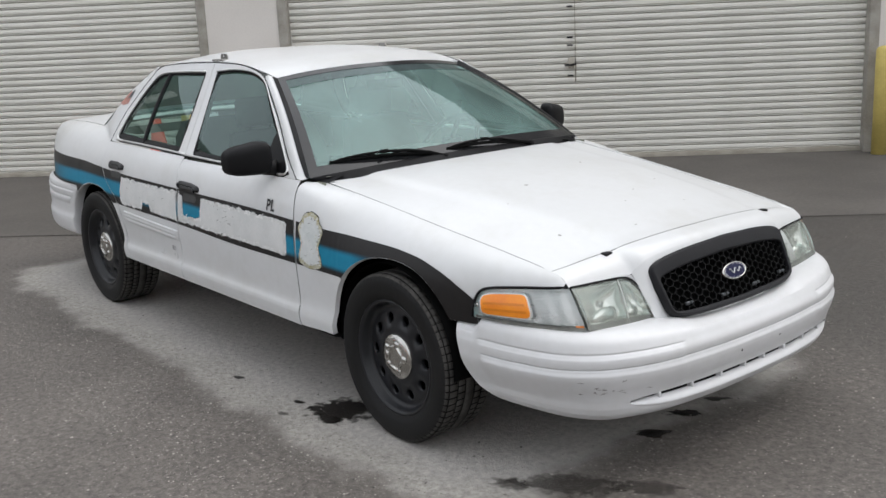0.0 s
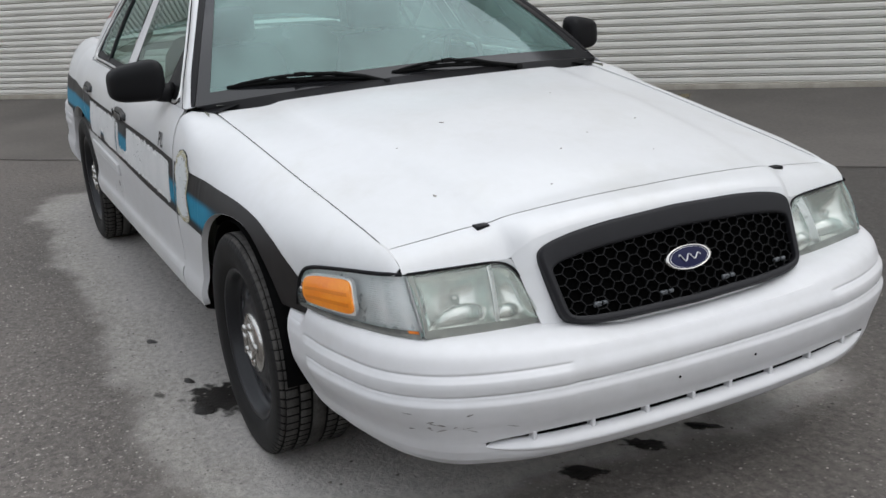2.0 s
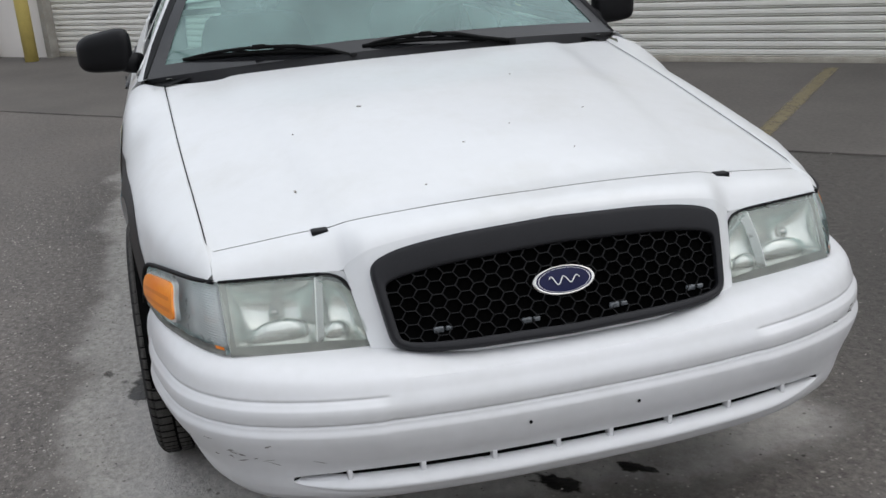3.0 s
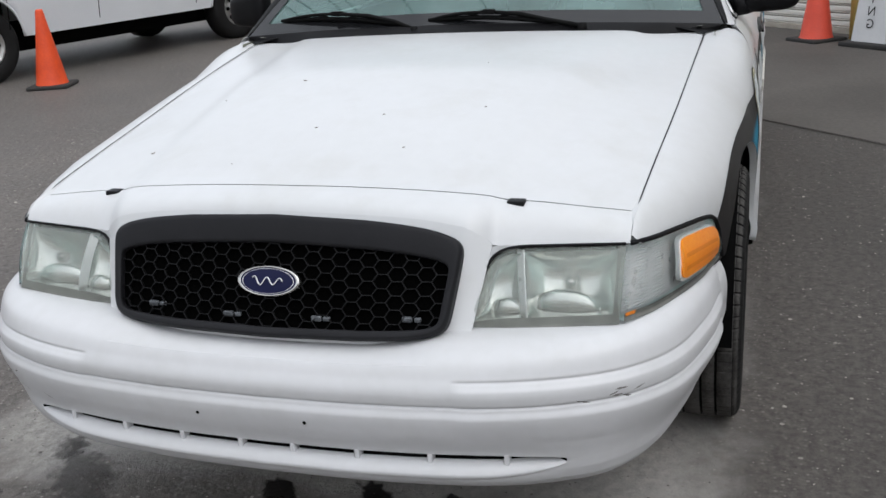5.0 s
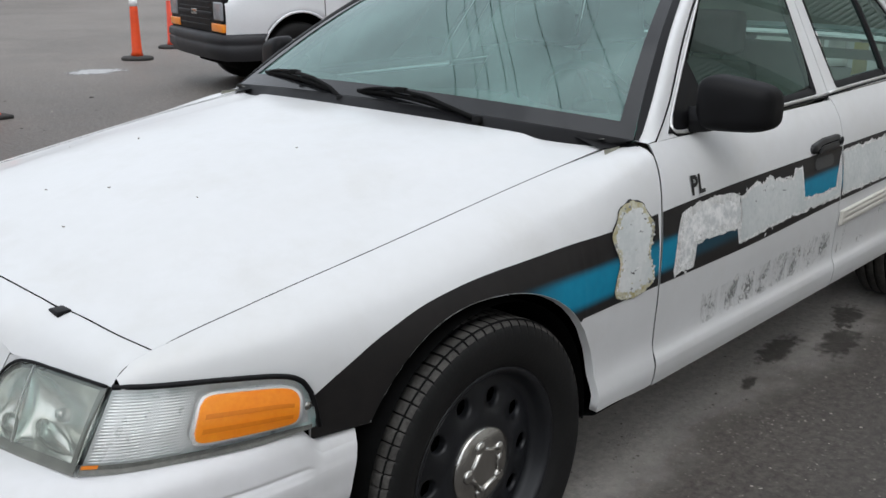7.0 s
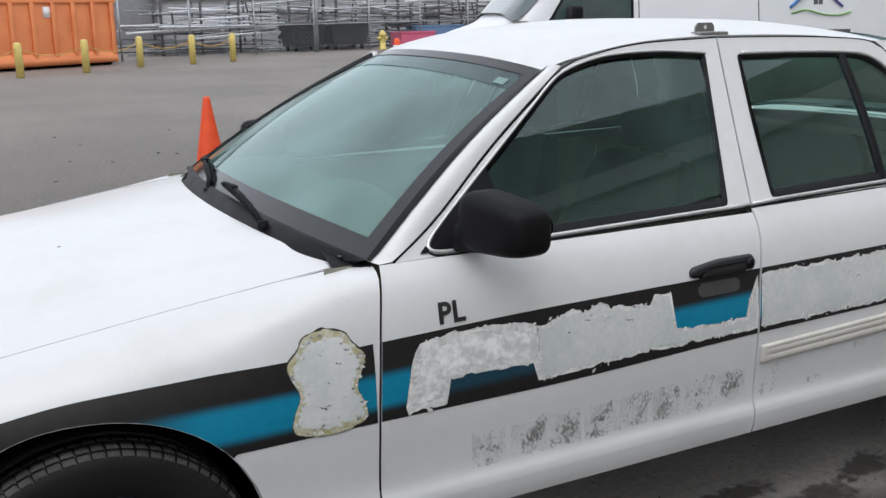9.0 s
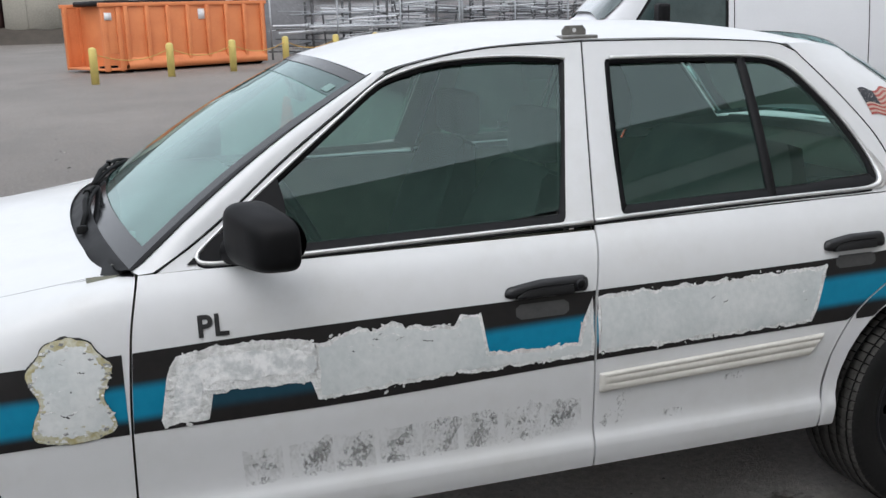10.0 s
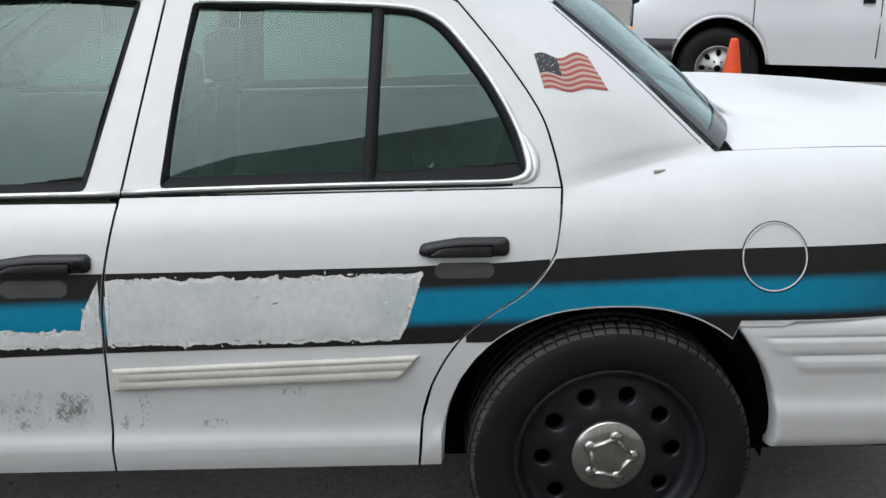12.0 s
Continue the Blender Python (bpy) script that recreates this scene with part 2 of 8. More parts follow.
def stations(a, b, n, knots=()):
    """x from a to b, dense at the knots (arch ends)."""
    xs = list(np.linspace(a, b, n))
    for k, w in knots:
        xs += [k + w * q for q in (-0.5, -0.25, -0.12, -0.05, -0.015, -0.004, 0.004, 0.015, 0.05, 0.12, 0.25, 0.5)]
    lo, hi = min(a, b), max(a, b)
    return sorted({round(x, 4) for x in xs if lo <= x <= hi}, reverse=a > b)


lamp_top = curve([0.446, 0.452, 0.465, 0.50, 0.60, 0.755], [0.600, 0.655, 0.678, 0.696, 0.708, 0.717])


def fender_low(x):
    a = arch(x, 0.02, 0.365, 0.378 if x < 0.02 else 0.342, 0.371)
    if a > 0:
        return max(a, 0.360 if x < 0 else 0.556)
    return 0.350 + 0.010 * soft(-0.60, -0.40, x) if x < 0 else (0.556 if x < 0.4465 else lamp_top(x))


nose_edge = np.array([bez((a, b, c, d), s)[:] for a, b, c, d in (((0.672, 0.7635), (0.727, 0.7575), (0.740, 0.7435), (0.754, 0.7195)),) for s in np.linspace(0, 1, 20)])


def fender(s):
    rows = []
    for x in stations(-0.612, 0.745, 44, ((-0.358, 0.06), (0.335, 0.05), (0.4465, 0.02))):
        top = (hood_y(x) + 0.0055 - 0.0045 * min(1.0, max(0.0, (x - 0.62) / 0.05)), hood_z(x) if x < 0.672 else float(np.interp(x, nose_edge[:, 0], nose_edge[:, 1])))
        k = min(1.0, max(0.0, (0.745 - x) / 0.3))
        knee = (top[0] + 0.02 + 0.092 * k, top[1] - 0.019 * k - 0.012 * (1 - k))
        cut = resample(section(x, top, knee, fender_low(x)), 26)
        w = min(1.0, max(0.0, (-0.22 - x) / 0.36))
        w = w * w * (3 - 2 * w)
        tail = resample([(top[0], top[1]), (0.80, top[1] + 0.001), (0.828, top[1] + 0.0015), (0.848, top[1] - 0.003)] + [(side_y(x, z), z) for z in np.linspace(top[1] - 0.011, 0.60, 14)] + [(side_y(x, z), z) for z in np.linspace(0.58, fender_low(x), 10)], 26)
        row = []
        for q, e in zip(cut, tail):
            q = np.array(q) * (1 - w) + e * w
            row.append((x + (seam_front(q[1]) + 0.6145) * w ** 3, q[0], q[1]))
        rows.append(row)
    return part("front_fender", grid_bm(mirrored(rows, s), 0.02, (-0.1, 0, 0.6)), PAINT, car)


seam_front = curve([0.345, 0.62, 0.83, 0.97], [-0.612, -0.618, -0.634, -0.662])
seam_b = curve([0.345, 0.73, 0.98], [-1.757, -1.762, -1.800])
seam_rear = curve([0.345, 0.368, 0.463, 0.535, 0.594, 0.656, 0.701, 0.730, 0.756, 0.789, 0.859, 0.985], [-2.4585, -2.460, -2.467, -2.484, -2.510, -2.551, -2.599, -2.643, -2.685, -2.724, -2.768, -2.788])
G2 = 0.0028


def door_lower(name, s, xa, xb, top):
    zs = sorted(set(list(np.linspace(0.345, 0.96, 34)) + [0.37, 0.40, 0.41, 0.418, 0.424, 0.43, 0.436, 0.442, 0.448, 0.455, 0.462, 0.47]))
    zs = [z for z in zs if z < top] + [top]
    rows = []
    for z in zs:
        a, b = xa(z) - G2, xb(z) + G2
        lift = 0.0135 * max(0.0, (z - 0.86) / 0.112) ** 1.5 if name == "rear_door" else 0.0
        rows.append([(x, side_y(x, z), z + lift * min(1.0, max(0.0, (-1.80 - x) / 0.95))) for x in np.linspace(a, b, 26)])
    return part(name, grid_bm(mirrored(rows, s), 0.02, (-1.6, 0, 0.7)), PAINT, car)


def quarter(s):
    """Rear quarter with the roof pillar, in one pressing."""
    inv = [(seam_rear(z), z) for z in np.linspace(0.345, 0.985, 60)]
    ix, iz = [p[0] for p in inv][::-1], [p[1] for p in inv][::-1]
    top_z = curve([-4.30, -3.9, -3.5, -3.17, -2.79], [1.0, 1.03, 1.045, 1.040, 0.985])
    top_y = curve([-4.30, -4.1, -3.9, -3.6, -3.17, -2.79], [0.50, 0.60, 0.66, 0.70, 0.722, 0.8405])
    rows, join = [], []
    for x in stations(-2.4625, -4.27, 60, ((-2.51, 0.08), (-3.20, 0.10), (-2.789, 0.01))):
        a = arch(x, -2.90, 0.36, 0.39, 0.37, 2.35)
        low = max(a, 0.345) if x > -3.18 else (max(a, 0.68) if x > -3.3 else 0.69)
        if x > -2.79:
            hi = float(np.interp(x + G2, ix, iz))
            low = min(low, hi - 0.004)
            rows.append([(x, side_y(x, z), z) for z in np.linspace(hi, low, 23)])
        else:
            top = (top_y(x), top_z(x))
            k = min(1.0, (-2.79 - x) / 0.38)
            knee = (top[0] + 0.03 + 0.11 * k, top[1] - 0.028 * (1 - k) - 0.002)
            side = resample([top] + [(side_y(x, z), z) for z in np.linspace(min(0.975, top[1] - 0.01), low, 30)], 22)
            kk = k * k * (3 - 2 * k)
            rows.append([(x, p[0], p[1]) for p in resample(section(x, top, knee, low), 22) * kk + side * (1 - kk)])
            if x >= -3.17:
                join.append(rows[-1][0])
    bm = grid_bm(mirrored(rows, s))
    left = spline([(-2.7892, 0.985), (-2.7752, 1.06), (-2.7452, 1.146), (-2.6630, 1.265), (-2.566, 1.380), (-2.545, 1.400)], 20)
    right = spline([(-3.17, 0.722, 1.040), (-3.0, 0.635, 1.20), (-2.885, 0.572, 1.30), (-2.80, 0.515, 1.372)], 20)
    up = []
    n = len(join) - 1
    for i, (l, r) in enumerate(zip(left, right)):
        row = []
        for j in range(n + 1):
            f0 = (join[j][0] + 2.79) / (-3.17 + 2.79)
            f = min(1, max(0, f0))
            p = np.array((l[0], lean(l[1]), l[1])) * (1 - f) + np.array(r) * f
            p[1] += 0.028 * math.sin(math.pi * f) * math.sin(math.pi * min(1, (i + 3) / 21))
            p[2] += 0.01 * math.sin(math.pi * f)
            if i == 0:
                p = join[j]
            elif i < 6:
                w = (6 - i) / 6
                base = np.array(join[j]) + (p - (np.array((left[0][0], lean(left[0][1]), left[0][1])) * (1 - f) + np.array(right[0]) * f))
                p = base * w + p * (1 - w)
            row.append((p[0], s * p[1], p[2]))
        up.append(row)
    grid_bm(up, bm=bm)
    bmesh.ops.remove_doubles(bm, verts=bm.verts, dist=0.0006)
    rim(bm, 0.02, (-2.9, 0, 0.7))
    panel = part("quarter_panel", bm, PAINT, car)
    line = []
    for r in up[1:-1]:
        p, q = Vector(r[-1]), Vector(r[-4])
        line.append(p + (q - p).normalized() * 0.016 + Vector((0, 0.0006 * s, 0.0006)))
    part("pillar_seam", tube_bm(line, 0.0009, 6), DARK, panel, "thin seam along the rear window")
    return panel


# hood, cowl, windshield, roof, rear window, trunk lid
hood_front = curve([0.0, 0.40, 0.455, 0.50, 0.62, 0.72], [0.738, 0.728, 0.716, 0.704, 0.69, 0.668])


def hood_point(x, v):
    y = v * hood_y(x)
    a = abs(v)
    z = hood_z(min(x, 0.668)) + crown(x) * (1 - a ** 2.2)
    ridge = 0.44 + 0.14 * (0.7 - x) / 1.3
    z += 0.011 / (1 + math.exp((abs(y) - ridge) / 0.010)) - 0.0055
    return (x, y, z)


def hood_rear(v):
    return -0.585 + 0.095 * (1 - v * v) - 0.034 * abs(v) ** 10


rows = []
for v in np.linspace(-0.9935, 0.9935, 61):
    y = v * 0.715
    xf = hood_front(abs(y))
    rows.append([hood_point(xr, v) for xr in np.linspace(xf - 0.002, hood_rear(v), 40)])
part("hood", grid_bm(rows, 0.02, (0.1, 0, 0.3)), PAINT, car)
# dark gaps round the hood
for s in (1, -1):
    bm = grid_bm([[(x, s * (hood_y(x) + e), hood_z(x) - 0.0015) for e in (-0.0018, 0.0, 0.0015)] for x in np.linspace(0.668, -0.605, 30)])
    part("hood_gap", bm, DARK, car)
bm = grid_bm([[np.array(hood_point(hood_front(abs(y)) + e, y / 0.715)) - np.array((0, 0, 0.0012)) for e in (-0.003, 0, 0.0022)] for y in np.linspace(-0.711, 0.711, 61)])
part("hood_gap", bm, DARK, car)
ws_top_x, ws_top_z = (lambda v: -1.283 + 0.065 * (1 - v * v)), (lambda v: 1.357 + 0.040 * (1 - abs(v) ** 2.4))


def ws_low(v):
    return (-0.647 + 0.097 * (1 - v * v), 0.822 * v, 0.966 + 0.032 * (1 - v * v))


def ws_point(u, v):
    a, b = np.array(ws_low(v)), np.array((ws_top_x(v), 0.567 * v, ws_top_z(v)))
    p = a + (b - a) * u
    p[2] += 0.022 * math.sin(math.pi * u)
    p[0] += 0.012 * math.sin(math.pi * u)
    return p


windshield = part("windshield", grid_bm([[ws_point(u, v) for u in np.linspace(0, 1, 24)] for v in np.linspace(-1, 1, 40)], 0.005, (-1.4, 0, 0.9)), WINDSHIELD, car)
windshield.visible_shadow = False
FRIT = surface("glossy_black_frit", (0.012, 0.0125, 0.0135), (0.009, 0.009, 0.010), rough=0.12, scale=8, bump=0, spec=0.5)
off = np.array((0.002, 0, 0.003))
for us, vs in (((0, 0.075), (-1, 1)), ((0.950, 1.0), (-1, 1)), ((0.075, 0.950), (-1, -0.945)), ((0.075, 0.950), (0.945, 1))):
    part("frit_band", grid_bm([[ws_point(u, v) + off for u in np.linspace(*us, 12)] for v in np.linspace(*vs, 30)]), FRIT, windshield, "black printed windshield border")
SHADE = glass("dark_shade_band", (0.30, 0.36, 0.36), ior=1.45, haze=0.40, haze_colour=(0.09, 0.11, 0.115))
band = part("shade_band", grid_bm([[ws_point(u, v) + off * 0.5 for u in np.linspace(0.855 + 0.01 * math.cos(v * 2), 0.955, 8)] for v in np.linspace(-0.95, 0.95, 30)]), SHADE, windshield, "dark tinted band along the top")
band.visible_shadow = False
bm = grid_bm([[np.array(hood_point(hood_rear(v), v)) + (0.02, 0, -0.012), np.array(hood_point(hood_rear(v), v)) + (-0.015, 0, -0.002), np.array(ws_low(v)) + (0.02, 0, 0.004), np.array(ws_low(v)) + (-0.01, 0, 0.004)] for v in np.linspace(-1, 1, 30)], 0.02, (-0.5, 0, 0.5))
part("cowl", bm, BLACK, car, "black plastic cowl panel")

rail = spline([(-1.285, 0.572, 1.360), (-1.40, 0.590, 1.394), (-1.60, 0.585, 1.424), (-1.885, 0.576, 1.434), (-2.25, 0.578, 1.426), (-2.545, 0.594, 1.400), (-2.80, 0.515, 1.374)], 60)
roof_mid = curve([-2.86, -2.6, -2.3, -1.9, -1.5, -1.22], [1.400, 1.445, 1.474, 1.482, 1.455, 1.398])


def roof_point(i, v):
    r = rail[i]
    xm = -1.222 + (i / 60) * (-2.86 + 1.222)
    w = 1 - v * v
    a = 1 - abs(v) ** 2.6
    return (r[0] + (xm - r[0]) * w, r[1] * v, r[2] + (roof_mid(xm) - r[2]) * a)


part("roof", grid_bm([[roof_point(i, v) for v in np.linspace(-0.992, 0.992, 49)] for i in range(61)], 0.02, (-2, 0, 0.9)), PAINT, car)


for s in (1, -1):
    low = resample([(-0.580, 0.766, 0.9495), (-0.605, 0.790, 0.9530), (-0.630, 0.815, 0.9530), (-0.6500, 0.835, 0.9530)], 8)
    high = resample([(-0.590, 0.68, 0.970), (-0.622, 0.735, 0.9690), (-0.640, 0.78, 0.9640), (-0.6550, 0.834, 0.9590)], 8)
    part("cowl_corner", grid_bm(mirrored([[q + (p - q) * f for f in (0, 0.5, 1)] for p, q in zip(low, high)], s)), BLACK, car)


BACK_EDGE = spline([(-3.176, 0.720, 1.043), (-3.004, 0.634, 1.203), (-2.889, 0.571, 1.303), (-2.804, 0.513, 1.374)], 100)


def back_point(u, v):
    w = 1 - abs(v) ** 7
    i = min(99, int(u * 100))
    e = BACK_EDGE[i] + (BACK_EDGE[i + 1] - BACK_EDGE[i]) * (u * 100 - i)
    p = np.array((e[0] - (0.050 + 0.008 * (1 - u)) * (1 - v * v) - 0.040 * w * (1 - u) ** 2, e[1] * v, e[2] + 0.022 * u * (1 - v * v) + 0.018 * w * (1 - u) ** 2))
    return p + np.array((-0.66, 0, 0.75)) * 0.055 * (1 - abs(v) ** 3.5) * min(1.0, 0.50 + 2.5 * u * (1 - u))


rear_window = part("rear_window", grid_bm([[back_point(u, v) for u in np.linspace(0, 1, 20)] for v in np.sin(np.linspace(-math.pi / 2, math.pi / 2, 49))], 0.012, (-2.6, 0, 0.9)), REAR_GLASS, car)
rear_window.visible_shadow = False
off = np.array((-0.003, 0, 0.003))
for us, vs in (((0, 0.085), (-1, 1)), ((0.96, 1.0), (-1, 1)), ((0.085, 0.96), (-1, -0.965)), ((0.085, 0.96), (0.965, 1))):
    part("frit_band", grid_bm([[back_point(u, v) + off for u in np.linspace(*us, 12)] for v in np.sin(np.linspace(math.asin(vs[0]), math.asin(vs[1]), 49))]), FRIT, rear_window, "black printed rear window border")
trunk_z, trunk_y = curve([-4.26, -3.9, -3.5, -3.2], [1.0, 1.03, 1.045, 1.040]), curve([-4.30, -4.1, -3.9, -3.6, -3.17], [0.495, 0.595, 0.655, 0.695, 0.716])
rows = [[(x - 0.045 * (1 - v * v) * (1 if x > -3.3 else 0) - 0.05 * (1 - v * v) * (1 if x < -4.2 else 0), v * trunk_y(x), trunk_z(x) + 0.018 * (1 - v * v)) for v in np.linspace(-0.993, 0.993, 31)] for x in np.linspace(-3.215, -4.27, 30)]
part("trunk_lid", grid_bm(rows, 0.02, (-3.7, 0, 0.5)), PAINT, car)


LINING = surface("grey_pillar_lining", (0.11, 0.115, 0.11), (0.085, 0.09, 0.085), rough=0.85, fine=200)


def greenhouse(s):
    """Window frames, glass and pillars of one side."""
    def opening(sides):
        """The window opening with its corners rounded off."""
        loop = np.vstack([spline(q, 40)[:-1] for q in sides])
        # the corners by the middle pillar stay tight
        soft = np.array([[0.12 if -1.99 < p[0] < -1.62 else 1.0] for p in loop])
        for _ in range(10):
            loop = loop + soft * 0.25 * (np.roll(loop, 1, axis=0) + np.roll(loop, -1, axis=0) - 2 * loop)
        return loop

    def ring(name, outer, loop, parent, material=PAINT):
        rows = []
        edge = np.vstack([spline(o, 40)[:-1] for o in outer])
        for a, b in zip(edge, loop):
            m = (a + b) / 2
            rows.append([(a[0], s * lean(a[1]), a[1]), (m[0], s * (lean(m[1]) - 0.0002), m[1]), (b[0], s * (lean(b[1]) - 0.002), b[1])])
        rows.append(rows[0])
        bm = grid_bm(rows)
        bmesh.ops.remove_doubles(bm, verts=bm.verts, dist=0.0004)
        rim(bm, 0.018, (-1.8, 0, 1.1))
        return part(name, bm, material, parent)

    def inset(loop, d):
        t_ = np.roll(loop, -2, axis=0) - np.roll(loop, 2, axis=0)
        nrm = np.stack([-t_[:, 1], t_[:, 0]], axis=1) / np.linalg.norm(t_, axis=1)[:, None]
        if ((loop.mean(axis=0) - loop) * nrm).sum() < 0:
            nrm = -nrm
        return loop + nrm * d

    f_out = [[(-0.700, 0.962), (-1.2, 0.966), (-1.7975, 0.974)], [(-1.7975, 0.974), (-1.835, 1.173), (-1.8855, 1.430)],
             [(-1.8855, 1.430), (-1.6, 1.421), (-1.40, 1.391), (-1.318, 1.366)], [(-1.318, 1.366), (-1.05, 1.195), (-0.84, 1.045), (-0.700, 0.962)]]
    f_in = [[(-0.768, 0.972), (-1.2, 0.978), (-1.722, 0.985)], [(-1.722, 0.985), (-1.775, 1.19), (-1.826, 1.386)],
            [(-1.826, 1.386), (-1.644, 1.397), (-1.45, 1.388), (-1.300, 1.352)], [(-1.300, 1.352), (-1.06, 1.183), (-0.89, 1.063), (-0.768, 0.972)]]
    r_out = [[(-1.8035, 0.976), (-2.3, 0.982), (-2.786, 0.987)], [(-2.786, 0.987), (-2.772, 1.06), (-2.742, 1.146), (-2.66, 1.265), (-2.563, 1.380)],
             [(-2.563, 1.380), (-2.48, 1.408), (-2.2, 1.424), (-1.8915, 1.430)], [(-1.8915, 1.430), (-1.841, 1.173), (-1.8035, 0.976)]]
    r_in = [[(-1.885, 0.990), (-2.3, 0.998), (-2.722, 1.002)], [(-2.722, 1.002), (-2.692, 1.10), (-2.628, 1.215), (-2.535, 1.330)],
            [(-2.535, 1.330), (-2.46, 1.364), (-2.2, 1.377), (-1.944, 1.381)], [(-1.944, 1.381), (-1.91, 1.19), (-1.885, 0.990)]]
    for door, o, i, kind in ((doors["front", s], f_out, f_in, "front"), (doors["rear", s], r_out, r_in, "rear")):
        loop = opening(i)
        ring("window_frame", o, loop, door)
        inner = inset(loop, np.array([[(0.013 if kind == "front" else 0.016) + (0.004 if p[1] < 1.012 else 0.0) + 0.007 * min(1.0, max(0.0, (-2.46 - p[0]) / 0.08))] for p in loop]))
        rows = [[(a[0], s * (lean(a[1]) - 0.001), a[1]), (b[0], s * (lean(b[1]) - 0.004), b[1]), (b[0], s * (lean(b[1]) - 0.016), b[1])] for a, b in zip(loop, inner)]
        rows.append(rows[0])
        part("rubber_seal", grid_bm(rows), BLACK, door)
        z0, z1 = inner[:, 1].min() + 0.001, inner[:, 1].max() - 0.001
        rows = []
        for z in np.linspace(z0, z1, 28):
            cut = []
            for p, q in zip(inner, np.roll(inner, -1, axis=0)):
                if (p[1] > z) != (q[1] > z):
                    cut.append(p[0] + (q[0] - p[0]) * (z - p[1]) / (q[1] - p[1]))
            h = (z - 0.985) / 0.40
            bow = 0.050 * h * (1 - h)
            rows.append([(x, s * (lean(z) - 0.012 + bow), z) for x in np.linspace(max(cut), min(cut), 24)])
        g = part("side_window", grid_bm(rows), GLASS, door)
        g.visible_shadow = False
        # cloth-grey lining on the inside of the window frame
        edge = np.vstack([spline(q, 40)[:-1] for q in o])
        rows = [[(p[0], s * (lean(p[1]) - 0.026), p[1]), (q[0], s * (lean(q[1]) - 0.024), q[1]), (q[0], s * (lean(q[1]) - 0.014), q[1])] for p, q in zip(edge, inner)]
        rows.append(rows[0])
        part("frame_lining", grid_bm(rows), LINING, door)
        trim = inset(loop, -0.003)
        if kind == "front":
            chain = np.vstack([trim[80:], trim[:38], [(-1.75, 0.9815), (-1.797, 0.9825)]])
        else:
            chain = np.vstack([[(-1.8045, 0.9835), (-1.86, 0.9855)], trim[2:120]])
        thick = [0.0058 if p[1] < 1.01 else (0.0042 if kind == "front" else 0.0060) for p in chain]
        thick = [r + 0.0045 * math.exp(-((p[0] + 2.71) / 0.035) ** 2 - ((p[1] - 1.02) / 0.05) ** 2) if kind == "rear" else r for r, p in zip(thick, chain)]
        foot = [p for p in chain if p[1] < 1.003]
        part("belt_seal", tube_bm([(p[0], s * (lean(p[1] - 0.008) + 0.001), p[1] - 0.0078) for p in foot], 0.0028, 6), BLACK, door, "thin black line under the bright strip")
        edge_top = np.vstack([spline(q, 40) for q in (o[2:] if kind == "front" else o[1:3])])
        part("frame_gap", tube_bm([(p[0], s * (lean(p[1]) + 0.0005), p[1]) for p in edge_top], 0.0019, 6), DARK, door)
        part("window_moulding", tube_bm([(p[0], s * (lean(p[1]) + 0.002), p[1]) for p in chain], thick, 8), BRIGHT, door, "bright strip round the window")
        if kind == "rear":
            # the bright strip widens where it turns the rear corner
            near = trim[34:92]
            wide = inset(loop, np.array([[-0.003 - 0.030 * math.exp(-((p[0] + 2.728) / 0.045) ** 2 - ((p[1] - 1.050) / 0.062) ** 2)] for p in loop]))[34:92]
            rows = [[tuple(np.array((p[0], s * (lean(p[1]) + h), p[1])) * (1 - f) + np.array((q[0], s * (lean(q[1]) + h), q[1])) * f) for f, h in ((0.0, 0.001), (0.12, 0.006), (0.6, 0.007), (0.92, 0.005), (1.0, 0.0))] for p, q in zip(near, wide)]
            part("moulding_corner", grid_bm(rows), BRIGHT, door, "broad worn bright corner of the window strip")
    for pts in ([(-1.797, 0.95), (-1.8005, 0.975), (-1.838, 1.173), (-1.8885, 1.432)], [(-2.785, 0.95), (-2.788, 0.986), (-2.7745, 1.06), (-2.7445, 1.146), (-2.662, 1.265), (-2.5655, 1.380)]):
        rows = [[(p[0] + e, s * (min(lean(p[1]), side_y(p[0], min(p[1], 0.99)) if p[1] < 0.97 else 9) - 0.0045), p[1]) for e in (-0.008, 0.008)] for p in spline(pts, 20)]
        part("door_gap", grid_bm(rows), DARK, car)
    rd = doors["rear", s]
    rows = []
    for f in np.linspace(0, 1, 14):
        z = 0.998 + 0.376 * f
        h = (z - 0.985) / 0.40
        rows.append([(-2.352 - 0.024 * f + w, s * (lean(z) - 0.002 + 0.050 * h * (1 - h) - (0.006 if abs(w) > 0.012 else 0)), z) for w in (-0.0145, -0.010, 0.010, 0.0145)])
    bm = grid_bm(rows, 0.012, (-2.36, 0, 1.2))
    part("window_divider", bm, BLACK, rd)
    # front roof pillar between windshield and door
    a = spline([(-0.664, 0.853, 0.9625), (-0.70, 0.8535, 0.9675), (-0.84, lean(1.048) - 0.0, 1.050), (-1.05, lean(1.2), 1.201), (-1.316, lean(1.37), 1.372)], 24)
    b = [ws_point(u, 1.0) + np.array((0, 0.004, 0.002)) for u in np.linspace(0, 1, 25)]
    rows = [[tuple(np.array(q) + (np.array(p) - np.array(q)) * f + np.array((0.006, 0.010, 0.010)) * math.sin(math.pi * f) * min(1.0, k / 5)) for f in np.linspace(0, 1, 8)] for k, (p, q) in enumerate(zip(a, b))]
    rows = [[(p[0], s * p[1], p[2]) for p in r] for r in rows]
    part("roof_pillar", grid_bm(rows, 0.02, (-1.4, 0, 0.9)), PAINT, car)
